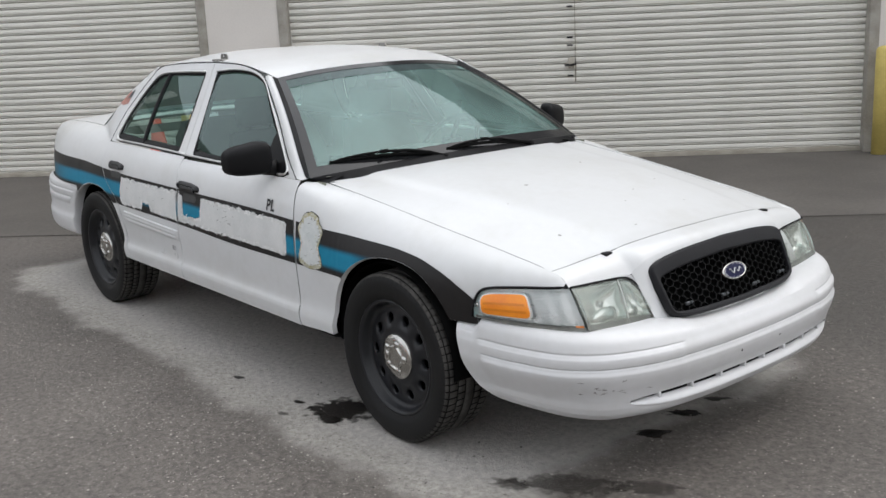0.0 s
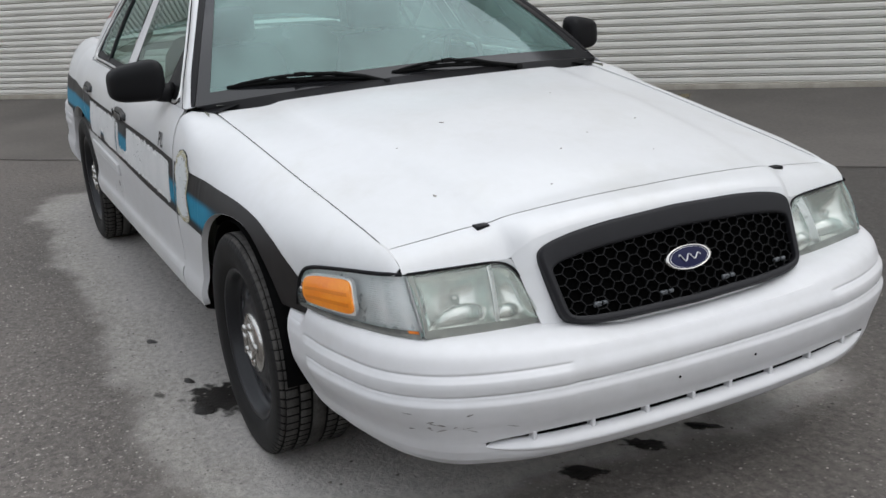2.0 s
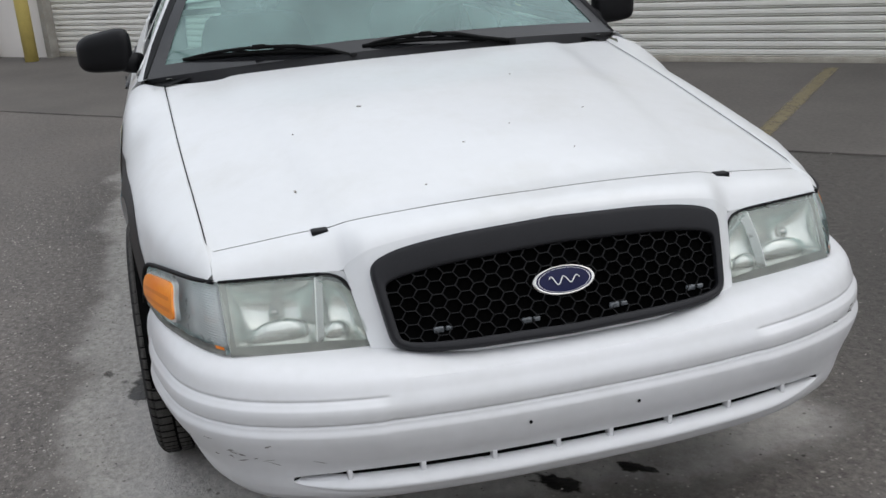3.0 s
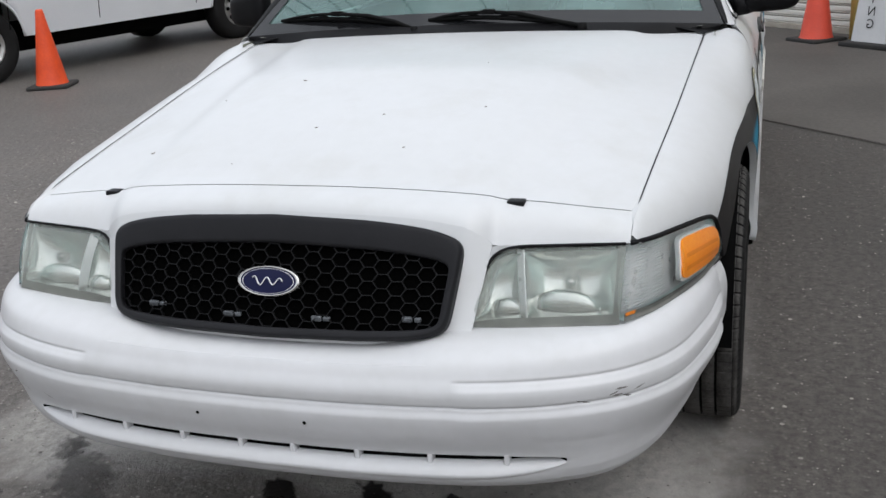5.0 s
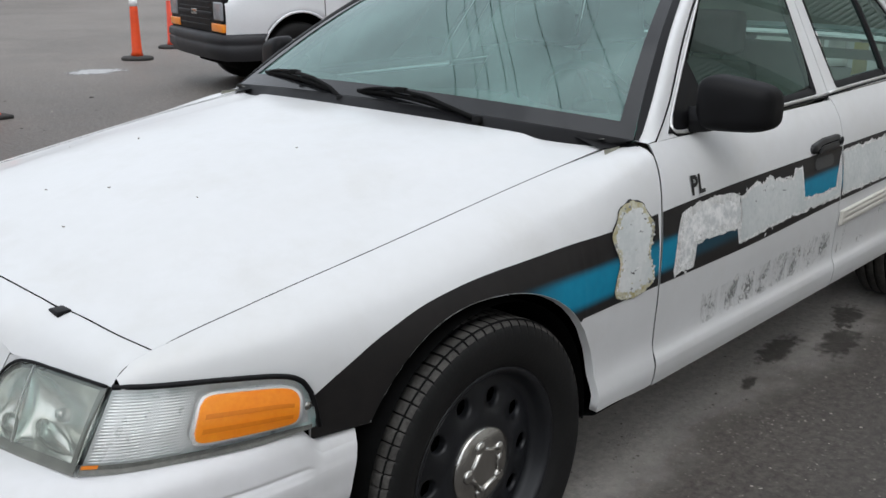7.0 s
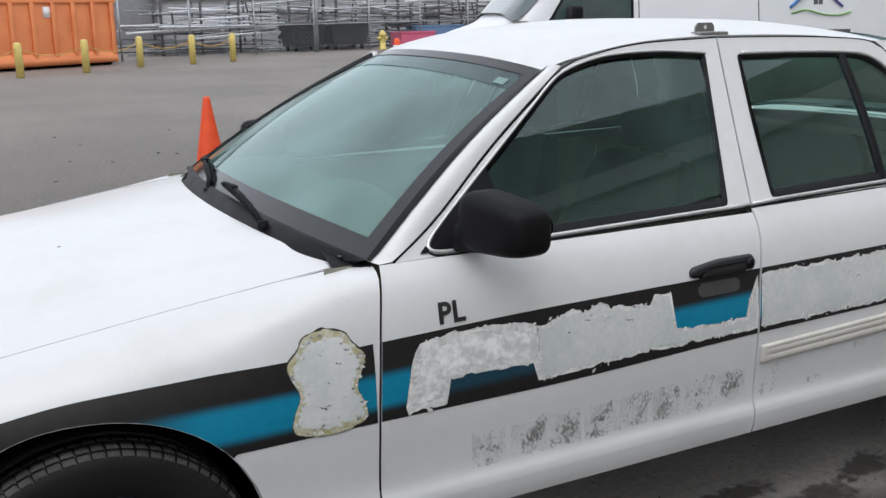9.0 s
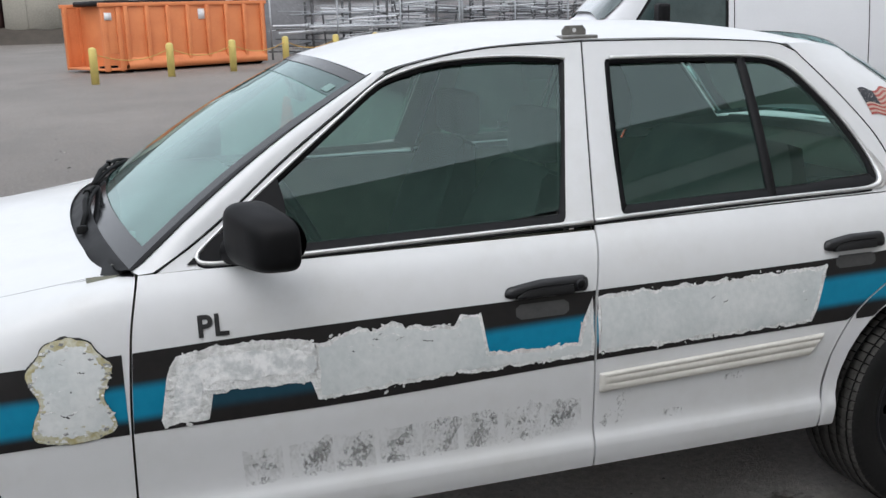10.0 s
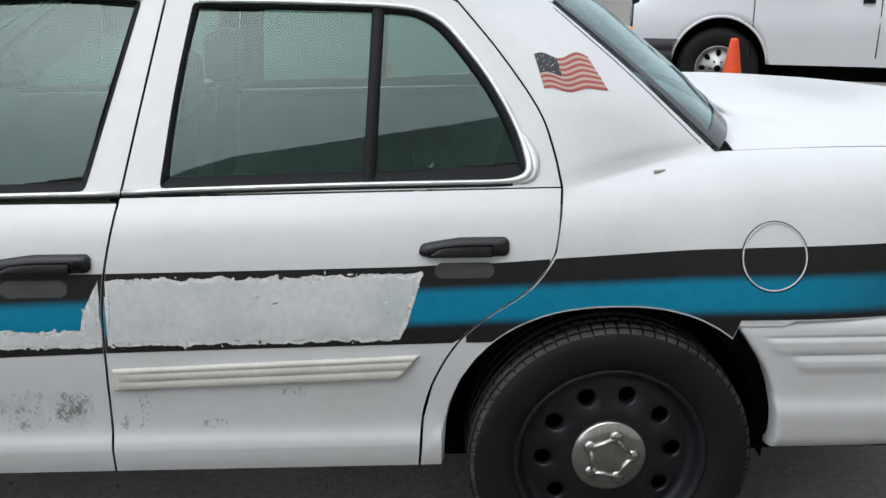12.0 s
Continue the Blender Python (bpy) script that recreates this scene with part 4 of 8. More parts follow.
part("intake_slot", grid_bm([[bump_at(y, 0.3285 + (0.003 + 0.0135 * slot_taper(y)) * e, 0.0015) for e in (0.0, 0.35, 0.7, 1.0)] for y in slot_y]), DARK, front_bumper, "black lower intake slot")
rows = []
for y in slot_y:
    k = slot_taper(y)
    face = bump_at(y, 0.300, 0.0)[0]
    rows.append([(face + d, y, 0.331 - (0.331 - z) * k) for z, d in ((0.3315, -0.022), (0.329, -0.008), (0.322, 0.001), (0.314, 0.0075), (0.309, 0.0085), (0.304, 0.006), (0.296, -0.001))])
part("slot_lip", grid_bm(rows), BUMPER_WHITE, front_bumper)
for y in (-0.50, -0.35, -0.20, -0.06, 0.06, 0.20, 0.35, 0.50):
    p = bump_at(y, 0.350, 0.0)
    part("slot_rib", box_bm((p[0] - 0.022, y - 0.005, 0.318), (p[0] + 0.001, y + 0.005, 0.349), 0.002), BUMPER_WHITE, front_bumper)
for y in (-0.13, 0.11):
    p = bump_at(y, 0.418, 0.0)
    part("screw_hole", lathe_bm([(0.0, 0.0), (0.004, 0.0)], (0, 0, 0), 1, 10), DARK, front_bumper).matrix_world = Matrix.Translation((p[0] + 0.0025, y, 0.418)) @ pose(0, 0, 0, 0, 0, 90)


# ---- wheels ----
def tyre_bm(r=0.339):
    prof = []
    half = [(0.229, 0.096), (0.235, 0.104), (0.241, 0.106), (0.247, 0.111), (0.262, 0.1165), (0.282, 0.119), (0.303, 0.1185), (0.316, 0.1160), (r - 0.013, 0.1105), (r - 0.008, 0.107), (r - 0.004, 0.101)]
    tread = []
    for y0, y1 in ((0.098, 0.062), (0.056, 0.026), (0.020, -0.020), (-0.026, -0.056), (-0.062, -0.098)):
        tread += [(r - 0.007, y0 + 0.001), (r - 0.0005, y0), (r, (y0 + y1) / 2), (r - 0.0005, y1), (r - 0.007, y1 - 0.001)]
    prof = half + tread + [(a, -b) for a, b in half[::-1]]
    bm = lathe_bm(prof, (0, 0, 0), 1, 720)
    for v in bm.verts:
        rad = math.hypot(v.co.x, v.co.z)
        k = int(round((math.atan2(v.co.z, v.co.x) % math.tau) / math.tau * 720)) % 720
        y = abs(v.co.y)
        if rad > r - 0.020 and 0.022 < y < 0.1125 and (k + (6 if v.co.y > 0 else 0) + (4 if y < 0.058 else 0)) % 10 < 1:
            f = min(1.0, (rad - (0.005 if y > 0.058 else 0.004)) / rad)
            v.co.x, v.co.z = v.co.x * f, v.co.z * f
    # cross cuts in the shoulder blocks
    for f in list(bm.faces):
        c = f.calc_center_median()
        rad = math.hypot(c.x, c.z)
        if rad > r - 0.0145:
            f.material_index = 2
        k = int((math.atan2(c.z, c.x) % math.tau) / math.tau * 720)
        y = abs(c.y)
        if abs(c.y) < 0.0985 and rad < r - 0.003 or rad > r - 0.0145 and 0.022 < y < 0.1125 and (k + (6 if c.y > 0 else 0) + (4 if y < 0.058 else 0)) % 10 == 0:
            f.material_index = 1
    return bm


def rim_bm():
    bm = lathe_bm([(0.232, 0.093), (0.233, 0.101), (0.229, 0.104), (0.222, 0.101), (0.215, 0.091), (0.211, 0.074), (0.203, 0.062), (0.194, 0.060), (0.186, 0.063)], (0, 0, 0), 1, 100)
    lathe_bm([(0.112, 0.078), (0.100, 0.080), (0.09, 0.078), (0.06, 0.078), (0.0, 0.078)], (0, 0, 0), 1, 100, bm)
    # perforated disc: ten round holes between r0 and r1
    r0, r1, n = 0.112, 0.186, 10
    rc, hr = 0.157, 0.0205
    for k in range(n):
        th = (k + 0.5) * math.tau / n
        rows = []
        half_w = math.pi / n * rc
        corners = [math.atan2(e * half_w, u - rc) % math.tau for e in (1, -1) for u in (r0, r1)]
        for ph_ in sorted([j * math.tau / 32 for j in range(33)] + corners):
            dx, dy = math.cos(ph_), math.sin(ph_)
            t = min([(r1 - rc) / dx if dx > 1e-6 else 9, (r0 - rc) / dx if dx < -1e-6 else 9, half_w / dy if dy > 1e-6 else 9, -half_w / dy if dy < -1e-6 else 9])

            def put(u, w, y):
                r, a = rc + u, th + w / rc
                return (r * math.cos(a), y, r * math.sin(a))

            def yy(r):
                return 0.063 + (0.078 - 0.063) * (r1 - r) / (r1 - r0)
            e = hr * 1.25
            rows.append([put(dx * t, dy * t, yy(rc + dx * t)), put(dx * e, dy * e, yy(rc + dx * e)), put(dx * hr, dy * hr, yy(rc) - 0.003), put(dx * hr, dy * hr, yy(rc) - 0.016)])
        grid_bm(rows, bm=bm)
    bmesh.ops.remove_doubles(bm, verts=bm.verts, dist=0.0008)
    return bm


def cap_bm():
    bm = lathe_bm([(0.092, 0.074), (0.092, 0.083), (0.087, 0.088), (0.06, 0.094), (0.045, 0.093), (0.0, 0.096)], (0, 0, 0), 1, 60)
    for k in range(5):
        a = k * math.tau / 5 + 0.3
        b = a + math.tau / 5
        p = [(0.056 * math.cos(q), 0.093, 0.056 * math.sin(q)) for q in (a, b)]
        bmesh.ops.create_uvsphere(bm, u_segments=12, v_segments=8, radius=0.0165, matrix=Matrix.Translation(p[0]) @ Matrix.Diagonal((1.0, 0.55, 1.0, 1.0)))
        tube_bm([p[0], tuple((np.array(p[0]) + np.array(p[1])) / 2 * np.array((0.93, 1.0, 0.93))), p[1]], 0.0085, 8, bm, flat=0.7)
    return bm


TYRE, RIM, CAP = tyre_bm(), rim_bm(), cap_bm()
GROOVE = surface("tyre_groove", (0.010, 0.010, 0.010), (0.007, 0.007, 0.007), rough=0.9, bump=0, spec=0.05)


TREAD = surface("dusty_tread", (0.085, 0.081, 0.075), (0.036, 0.034, 0.032), rough=0.85, scale=12, fine=120, bump=0.3, spec=0.2)


first = None
for x, y in ((0.0, 0.804), (-2.913, 0.818)):
    for s in (1, -1):
        m = pose(x, s * y, 0.337, 0, 17 * s + 40 * (x < 0), 0 if s > 0 else 180)
        if first is None:
            first = wheel = part("wheel", RIM, STEEL, None, "black perforated steel wheel")
            part("tyre", TYRE, [RUBBER, GROOVE, TREAD], wheel, "worn black tyre with dusty tread")
            # brake disc in near-black, so the rim holes read as shaded
            part("shaded_brake_disc", lathe_bm([(0.225, 0.0), (0.21, 0.012), (0.12, 0.014), (0.0, 0.014)], (0, 0, 0), 1, 40), DARK, wheel)
            part("hub_cap", CAP, CHROME, wheel, "scratched bright hub cap with five bumps")
            wheel.matrix_world = m
        else:
            wheel = copy_thing(first, m)
        wheel.parent = car
# liners and underbody in near-black, the shade of the wheel wells in their colour
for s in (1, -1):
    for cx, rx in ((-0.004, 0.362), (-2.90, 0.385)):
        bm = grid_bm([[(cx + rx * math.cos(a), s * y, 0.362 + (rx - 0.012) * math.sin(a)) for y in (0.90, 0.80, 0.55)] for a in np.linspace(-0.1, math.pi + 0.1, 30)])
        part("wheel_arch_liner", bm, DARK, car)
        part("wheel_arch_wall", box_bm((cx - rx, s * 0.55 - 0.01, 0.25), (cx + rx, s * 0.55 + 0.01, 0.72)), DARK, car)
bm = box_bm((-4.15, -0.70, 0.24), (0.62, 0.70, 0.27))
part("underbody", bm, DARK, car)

# ---- mirrors, handles, wipers ----
HANDLE = surface("satin_handle_plastic", (0.009, 0.009, 0.010), (0.006, 0.006, 0.007), rough=0.32, scale=12, fine=250, bump=0.04, spec=0.4)
for s in (1, -1):
    bm = bmesh.new()
    bmesh.ops.create_uvsphere(bm, u_segments=32, v_segments=20, radius=1.0)
    for v in bm.verts:
        c = v.co
        c = Vector([math.copysign(abs(q) ** 0.52, q) for q in c])
        k = 1 - 0.14 * c.y
        v.co = Vector((-0.945 - 0.070 * c.x * (1 if c.x < 0 else 0.55) - 0.035 * c.y, s * (0.958 + 0.094 * c.y), 1.042 + 0.069 * c.z * k - 0.008 * c.y))
    mirror = part("side_mirror", bm, BLACK, doors["front", s], "black plastic door mirror")
    bm = bmesh.new()
    pts = [(-0.990 - 0.03 * math.cos(a), s * (0.958 + 0.072 * math.cos(a)), 1.042 + 0.049 * math.sin(a)) for a in np.linspace(0, math.tau, 28, endpoint=False)]
    bm.faces.new([bm.verts.new(p) for p in pts])
    part("mirror_glass", bm, surface("mirror_silver", (0.8, 0.8, 0.8), (0.75, 0.75, 0.75), rough=0.05, metal=1, bump=0) if s > 0 else bpy.data.materials["mirror_silver"], mirror, smooth=False)
    part("mirror_arm", tube_bm([(-0.875, s * 0.845, 1.0), (-0.90, s * 0.88, 1.0), (-0.93, s * 0.95, 1.02)], [0.036, 0.034, 0.034], 12), BLACK, mirror)
    tri = [(-0.772, 0.974), (-0.90, 1.070), (-1.003, 1.146), (-1.012, 1.10), (-1.016, 0.978)]
    bm = bmesh.new()
    a = [bm.verts.new((x, s * (lean(z) + 0.004), z)) for x, z in tri]
    b = [bm.verts.new((x, s * (lean(z) - 0.012), z)) for x, z in tri]
    bm.faces.new(a)
    for i in range(5):
        bm.faces.new([a[i], a[(i + 1) % 5], b[(i + 1) % 5], b[i]])
    part("mirror_sail", bm, BLACK, mirror, smooth=False)
    for door, x0, x1, z0, z1, lock in ((doors["front", s], -1.520, -1.745, 0.846, 0.846, True), (doors["rear", s], -2.462, -2.662, 0.872, 0.870, False)):
        def shell(f, w):
            """Height of the handle's outline at f along it: its lower edge at w 0, its upper at w 1."""
            end = (1 - max(0.0, (f - 0.94) / 0.06) ** 2.5) ** 0.5 if f < 1 else 0.0
            top = -0.008 + 0.013 * min(1.0, f / 0.035) ** 0.5 + 0.015 * min(1.0, f / 0.45) ** 0.75
            low = -0.0195 + 0.006 * (1 - min(1.0, f / 0.07)) ** 2
            mid = (top + low) / 2
            return z0 - 0.002 + mid + (low + (top - low) * w - mid) * max(0.62, end)

        def at_f(f, w, d):
            x = x0 + (x1 - x0) * f
            z = shell(f, w)
            return (x, s * (side_y(x, z) + d), z)
        ws = ((0.0, 0.0), (0.02, 0.008), (0.10, 0.012), (0.5, 0.0155), (0.90, 0.012), (0.98, 0.008), (1.0, 0.0))
        rows = [[at_f(f, w, d * min(1.0, 0.35 + 8 * f) * min(1.0, 0.45 + 12 * (1 - f))) for w, d in ws] for f in (0.0, 0.006, 0.02, 0.05, 0.09, 0.14, 0.2, 0.28, 0.36, 0.45, 0.6, 0.75, 0.88, 0.94, 0.965, 0.985, 1.0)]
        hd = part("door_handle", grid_bm(rows, 0.006, ((x0 + x1) / 2, 0, z0)), HANDLE, door, "black plastic pull handle")
        # the pull itself, set in the shell, with a dark sheet as the shadow line round it
        for nm, f0, f1, w0, w1, d, mt in (("handle_shadow", 0.10, 0.815, 0.02, 0.64, 0.0145, DARK), ("handle_pull", 0.125, 0.80, 0.03, 0.57, 0.0185, HANDLE)):
            rows = []
            for q in np.linspace(0, 1, 14):
                f = f0 + (f1 - f0) * q
                lift = min(1.0, 0.15 + q / 0.22) ** 0.6
                rows.append([at_f(f, w0 + (w1 - w0) * lift * v, d + 0.002 * math.sin(math.pi * v)) for v in (0.0, 0.15, 0.5, 0.85, 1.0)])
            part(nm, grid_bm(rows, 0.004, ((x0 + x1) / 2, 0, z0)), mt, hd)
        y = side_y(x0 - 0.1, 0.84)
        if lock:
            part("lock_cylinder", lathe_bm([(0.0, 0.004), (0.008, 0.004), (0.011, 0.0)], (x1 + 0.025, s * (y + 0.018), z0), s, 16), BLACK, hd)
            part("lock_ring", lathe_bm([(0.0105, 0.004), (0.013, 0.003), (0.014, 0.0)], (x1 + 0.025, s * (y + 0.018), z0), s, 16), STEEL, hd)

WIPER = surface("black_wiper_rubber", (0.004, 0.004, 0.004), (0.003, 0.003, 0.003), rough=0.6, bump=0, spec=0.12)
for tip, end, base in (((-0.674, -0.700, 1.013), (-0.556, -0.205, 1.003), (-0.535, -0.155, 0.988)), ((-0.572, -0.115, 1.011), (-0.545, 0.310, 0.996), (-0.535, 0.400, 0.985))):
    a, b, o = np.array(tip), np.array(end), np.array(base)
    up = np.array((0.35, 0.0, 0.94))

    def along(q, h):
        return tuple(a + (b - a) * q + up * (h + 0.012 * math.sin(math.pi * q)))
    arm = part("wiper", tube_bm([along(0.50, 0.026), along(0.75, 0.024), along(0.95, 0.012), tuple(o + up * 0.003)], [0.006, 0.007, 0.007, 0.008], 8), WIPER, car, "black windshield wiper")
    part("wiper_blade", tube_bm([along(q, 0.006) for q in np.linspace(0.0, 1.0, 16)], [0.005] + [0.007] * 14 + [0.005], 6, flat=1.2), WIPER, arm)
    part("wiper_bow", tube_bm([along(q, 0.005 + 0.019 * (1 - abs(2 * q - 1) ** 2.2)) for q in np.linspace(0.04, 0.96, 20)], [0.004] + [0.0058] * 18 + [0.004], 6), WIPER, arm)
    for q0, q1 in ((0.14, 0.44), (0.56, 0.86)):
        part("wiper_yoke", tube_bm([along(q, 0.008 + 0.013 * math.sin(math.pi * (q - q0) / (q1 - q0))) for q in np.linspace(q0, q1, 9)], 0.0045, 6), WIPER, arm)
    p = along(0.5, 0.026)
    part("wiper_clip", box_bm((p[0] - 0.008, p[1] - 0.022, p[2] - 0.008), (p[0] + 0.008, p[1] + 0.022, p[2] + 0.008), 0.003), WIPER, arm)
    part("wiper_pivot", lathe_bm([(0.0, 0.02), (0.014, 0.018), (0.016, 0.0)], (0, 0, 0), 1, 14), WIPER, arm).matrix_world = Matrix.Translation(Vector(base) - Vector((0, 0, 0.006))) @ pose(0, 0, 0, 90, 0, 0)

# ==== the yard ====
def yard_material():
    m, n, l, p = nodes("worn_asphalt")
    co = n.new("ShaderNodeTexCoord")

    def noise_tex(scale, detail=6, rough=0.6):
        t = n.new("ShaderNodeTexNoise")
        t.inputs["Scale"].default_value, t.inputs["Detail"].default_value, t.inputs["Roughness"].default_value = scale, detail, rough
        l.new(co.outputs["Object"], t.inputs["Vector"])
        return t

    def ramp(src, a, b, ca, cb):
        r = n.new("ShaderNodeValToRGB")
        r.color_ramp.elements[0].position, r.color_ramp.elements[1].position = a, b
        r.color_ramp.elements[0].color, r.color_ramp.elements[1].color = (*ca, 1), (*cb, 1)
        l.new(src, r.inputs[0])
        return r

    def mix(fac, a, b):
        x = n.new("ShaderNodeMix")
        x.data_type = "RGBA"
        if isinstance(fac, float):
            x.inputs[0].default_value = fac
        else:
            l.new(fac, x.inputs[0])
        l.new(a, x.inputs[6])
        l.new(b, x.inputs[7])
        return x.outputs[2]

    big, mid, fine, grit = noise_tex(0.25), noise_tex(1.9, 9, 0.72), noise_tex(34, 6, 0.78), n.new("ShaderNodeTexVoronoi")
    grit.inputs["Scale"].default_value = 95
    l.new(co.outputs["Object"], grit.inputs["Vector"])
    base = ramp(mid.outputs["Fac"], 0.35, 0.68, (0.058, 0.048, 0.041), (0.148, 0.130, 0.115))
    stones = ramp(fine.outputs["Fac"], 0.38, 0.66, (0.050, 0.043, 0.038), (0.275, 0.25, 0.222))
    c = mix(0.55, base.outputs[0], stones.outputs[0])
    chip = n.new("ShaderNodeTexVoronoi")
    chip.inputs["Scale"].default_value = 66
    l.new(co.outputs["Object"], chip.inputs["Vector"])
    csep = n.new("ShaderNodeSeparateColor")
    l.new(chip.outputs["Color"], csep.inputs[0])
    pale = n.new("ShaderNodeMath")
    pale.operation = "MULTIPLY"
    near = ramp(chip.outputs["Distance"], 0.16, 0.40, (1, 1, 1), (0, 0, 0))
    some = ramp(csep.outputs[0], 0.50, 0.95, (0, 0, 0), (0.8, 0.8, 0.8))
    l.new(near.outputs[0], pale.inputs[0])
    l.new(some.outputs[0], pale.inputs[1])
    patchy = ramp(mid.outputs["Fac"], 0.38, 0.62, (0.30, 0.30, 0.30), (1, 1, 1))
    broken = n.new("ShaderNodeMath")
    broken.operation = "MULTIPLY"
    l.new(pale.outputs[0], broken.inputs[0])
    l.new(patchy.outputs[0], broken.inputs[1])
    pale = broken
    chips = ramp(csep.outputs[1], 0.0, 1.0, (0.24, 0.225, 0.205), (0.55, 0.52, 0.47))
    c = mix(pale.outputs[0], c, chips.outputs[0])
    far = ramp(big.outputs["Fac"], 0.4, 0.6, (0.5, 0.5, 0.5), (1, 1, 1))
    mu = n.new("ShaderNodeMix")
    mu.data_type, mu.blend_type = "RGBA", "MULTIPLY"
    mu.inputs[0].default_value = 0.45
    l.new(c, mu.inputs[6])
    l.new(far.outputs[0], mu.inputs[7])
    # the dry, dusty patch that the parked car has kept from the rain, with a sandy rim
    sep = n.new("ShaderNodeSeparateXYZ")
    l.new(co.outputs["Object"], sep.inputs[0])

    def mth(op, a, b=None):
        r = n.new("ShaderNodeMath")
        r.operation = op
        for k, v in enumerate((a, b)):
            if isinstance(v, (int, float)):
                r.inputs[k].default_value = v
            elif v is not None:
                l.new(v, r.inputs[k])
        return r.outputs[0]

    def rng(src, a, b, c, d):
        r = n.new("ShaderNodeMapRange")
        r.interpolation_type = "SMOOTHSTEP"
        for k, v in zip(("From Min", "From Max", "To Min", "To Max"), (a, b, c, d)):
            r.inputs[k].default_value = v
        l.new(src, r.inputs[0])
        return r.outputs[0]
    dx = mth("SUBTRACT", mth("ABSOLUTE", mth("ADD", sep.outputs[0], 1.73)), 2.47)
    dy = mth("SUBTRACT", mth("ABSOLUTE", mth("ADD", sep.outputs[1], 0.13)), 1.04)
    d = mth("SMOOTH_MAX", dx, dy)
    wob = mth("MULTIPLY", mth("SUBTRACT", mid.outputs["Fac"], 0.5), 0.55)
    d = mth("ADD", mth("ADD", d, wob), mth("MULTIPLY", mth("SUBTRACT", fine.outputs["Fac"], 0.5), 0.28))
    dry = rng(d, -0.16, 0.06, 0.85, 0.0)
    dusty = ramp(fine.outputs["Fac"], 0.32, 0.70, (0.33, 0.312, 0.29), (0.60, 0.573, 0.535))
    c2 = mix(dry, mu.outputs[2], dusty.outputs[0])
    side = rng(sep.outputs[1], -0.75, -0.95, 0.0, 1.0)
    sand = mth("MULTIPLY", mth("MULTIPLY", rng(d, -0.30, -0.08, 0.0, 1.0), rng(d, -0.05, 0.08, 1.0, 0.0)), mth("MULTIPLY", side, 0.85))
    sandc = ramp(fine.outputs["Fac"], 0.35, 0.65, (0.20, 0.186, 0.166), (0.50, 0.475, 0.43))
    c3 = mix(sand, c2, sandc.outputs[0])
    # tone by place: the far yard is paler, the strip along the car's left side darker
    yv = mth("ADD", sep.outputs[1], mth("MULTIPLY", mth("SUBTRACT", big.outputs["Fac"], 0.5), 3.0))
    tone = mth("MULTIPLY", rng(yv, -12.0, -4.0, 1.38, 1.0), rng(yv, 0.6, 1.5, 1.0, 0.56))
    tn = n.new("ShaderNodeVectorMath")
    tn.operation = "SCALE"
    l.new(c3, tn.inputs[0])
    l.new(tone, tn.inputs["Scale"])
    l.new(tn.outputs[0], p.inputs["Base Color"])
    rr = n.new("ShaderNodeMapRange")
    rr.inputs["To Min"].default_value, rr.inputs["To Max"].default_value = 0.42, 0.82
    l.new(mid.outputs["Fac"], rr.inputs[0])
    l.new(rr.outputs[0], p.inputs["Roughness"])
    bp = n.new("ShaderNodeBump")
    bp.inputs["Strength"].default_value, bp.inputs["Distance"].default_value = 0.8, 0.010
    l.new(fine.outputs["Fac"], bp.inputs["Height"])
    bp2 = n.new("ShaderNodeBump")
    bp2.inputs["Strength"].default_value, bp2.inputs["Distance"].default_value = 0.3, 0.004
    l.new(grit.outputs["Distance"], bp2.inputs["Height"])
    l.new(bp.outputs[0], bp2.inputs["Normal"])
    l.new(bp2.outputs[0], p.inputs["Normal"])
    return m


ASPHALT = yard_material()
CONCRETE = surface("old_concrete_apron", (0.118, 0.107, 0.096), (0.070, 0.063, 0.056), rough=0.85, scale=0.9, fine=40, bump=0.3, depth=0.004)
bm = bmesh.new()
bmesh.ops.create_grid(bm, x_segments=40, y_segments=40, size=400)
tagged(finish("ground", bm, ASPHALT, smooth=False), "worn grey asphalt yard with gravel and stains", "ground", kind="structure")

# axes of the loading wall: along it, and out of it
WA, WN = Vector((0.7071, 0.7071, 0)), Vector((0.7071, -0.7071, 0))
WO = Vector((-6.53, 2.62, 0))


def wall_frame(u, d=0.0, z=0.0):
    """A place u metres along the wall from the pillar, d metres out of it."""
    return WO + WA * u + WN * d + Vector((0, 0, z))


WALL_M = Matrix(((WA.x, WN.x, 0, WO.x), (WA.y, WN.y, 0, WO.y), (0, 0, 1, 0), (0, 0, 0, 1)))
bm = bmesh.new()
random.seed(4)
us = np.linspace(-26, 30, 113)
edge = [3.14 + 0.02 * noise.noise((u * 1.7, 3, 0)) + 0.012 * noise.noise((u * 9, 1, 0)) for u in us]
rows = [[WALL_M @ Vector((u, d, 0.006 if k < 2 else 0.0)) for k, d in enumerate((-0.2, e, e + 0.006))] for u, e in zip(us, edge)]
tagged(finish("concrete_apron", grid_bm(rows), CONCRETE, smooth=False), "old concrete apron along the loading wall", "pavement", kind="structure")

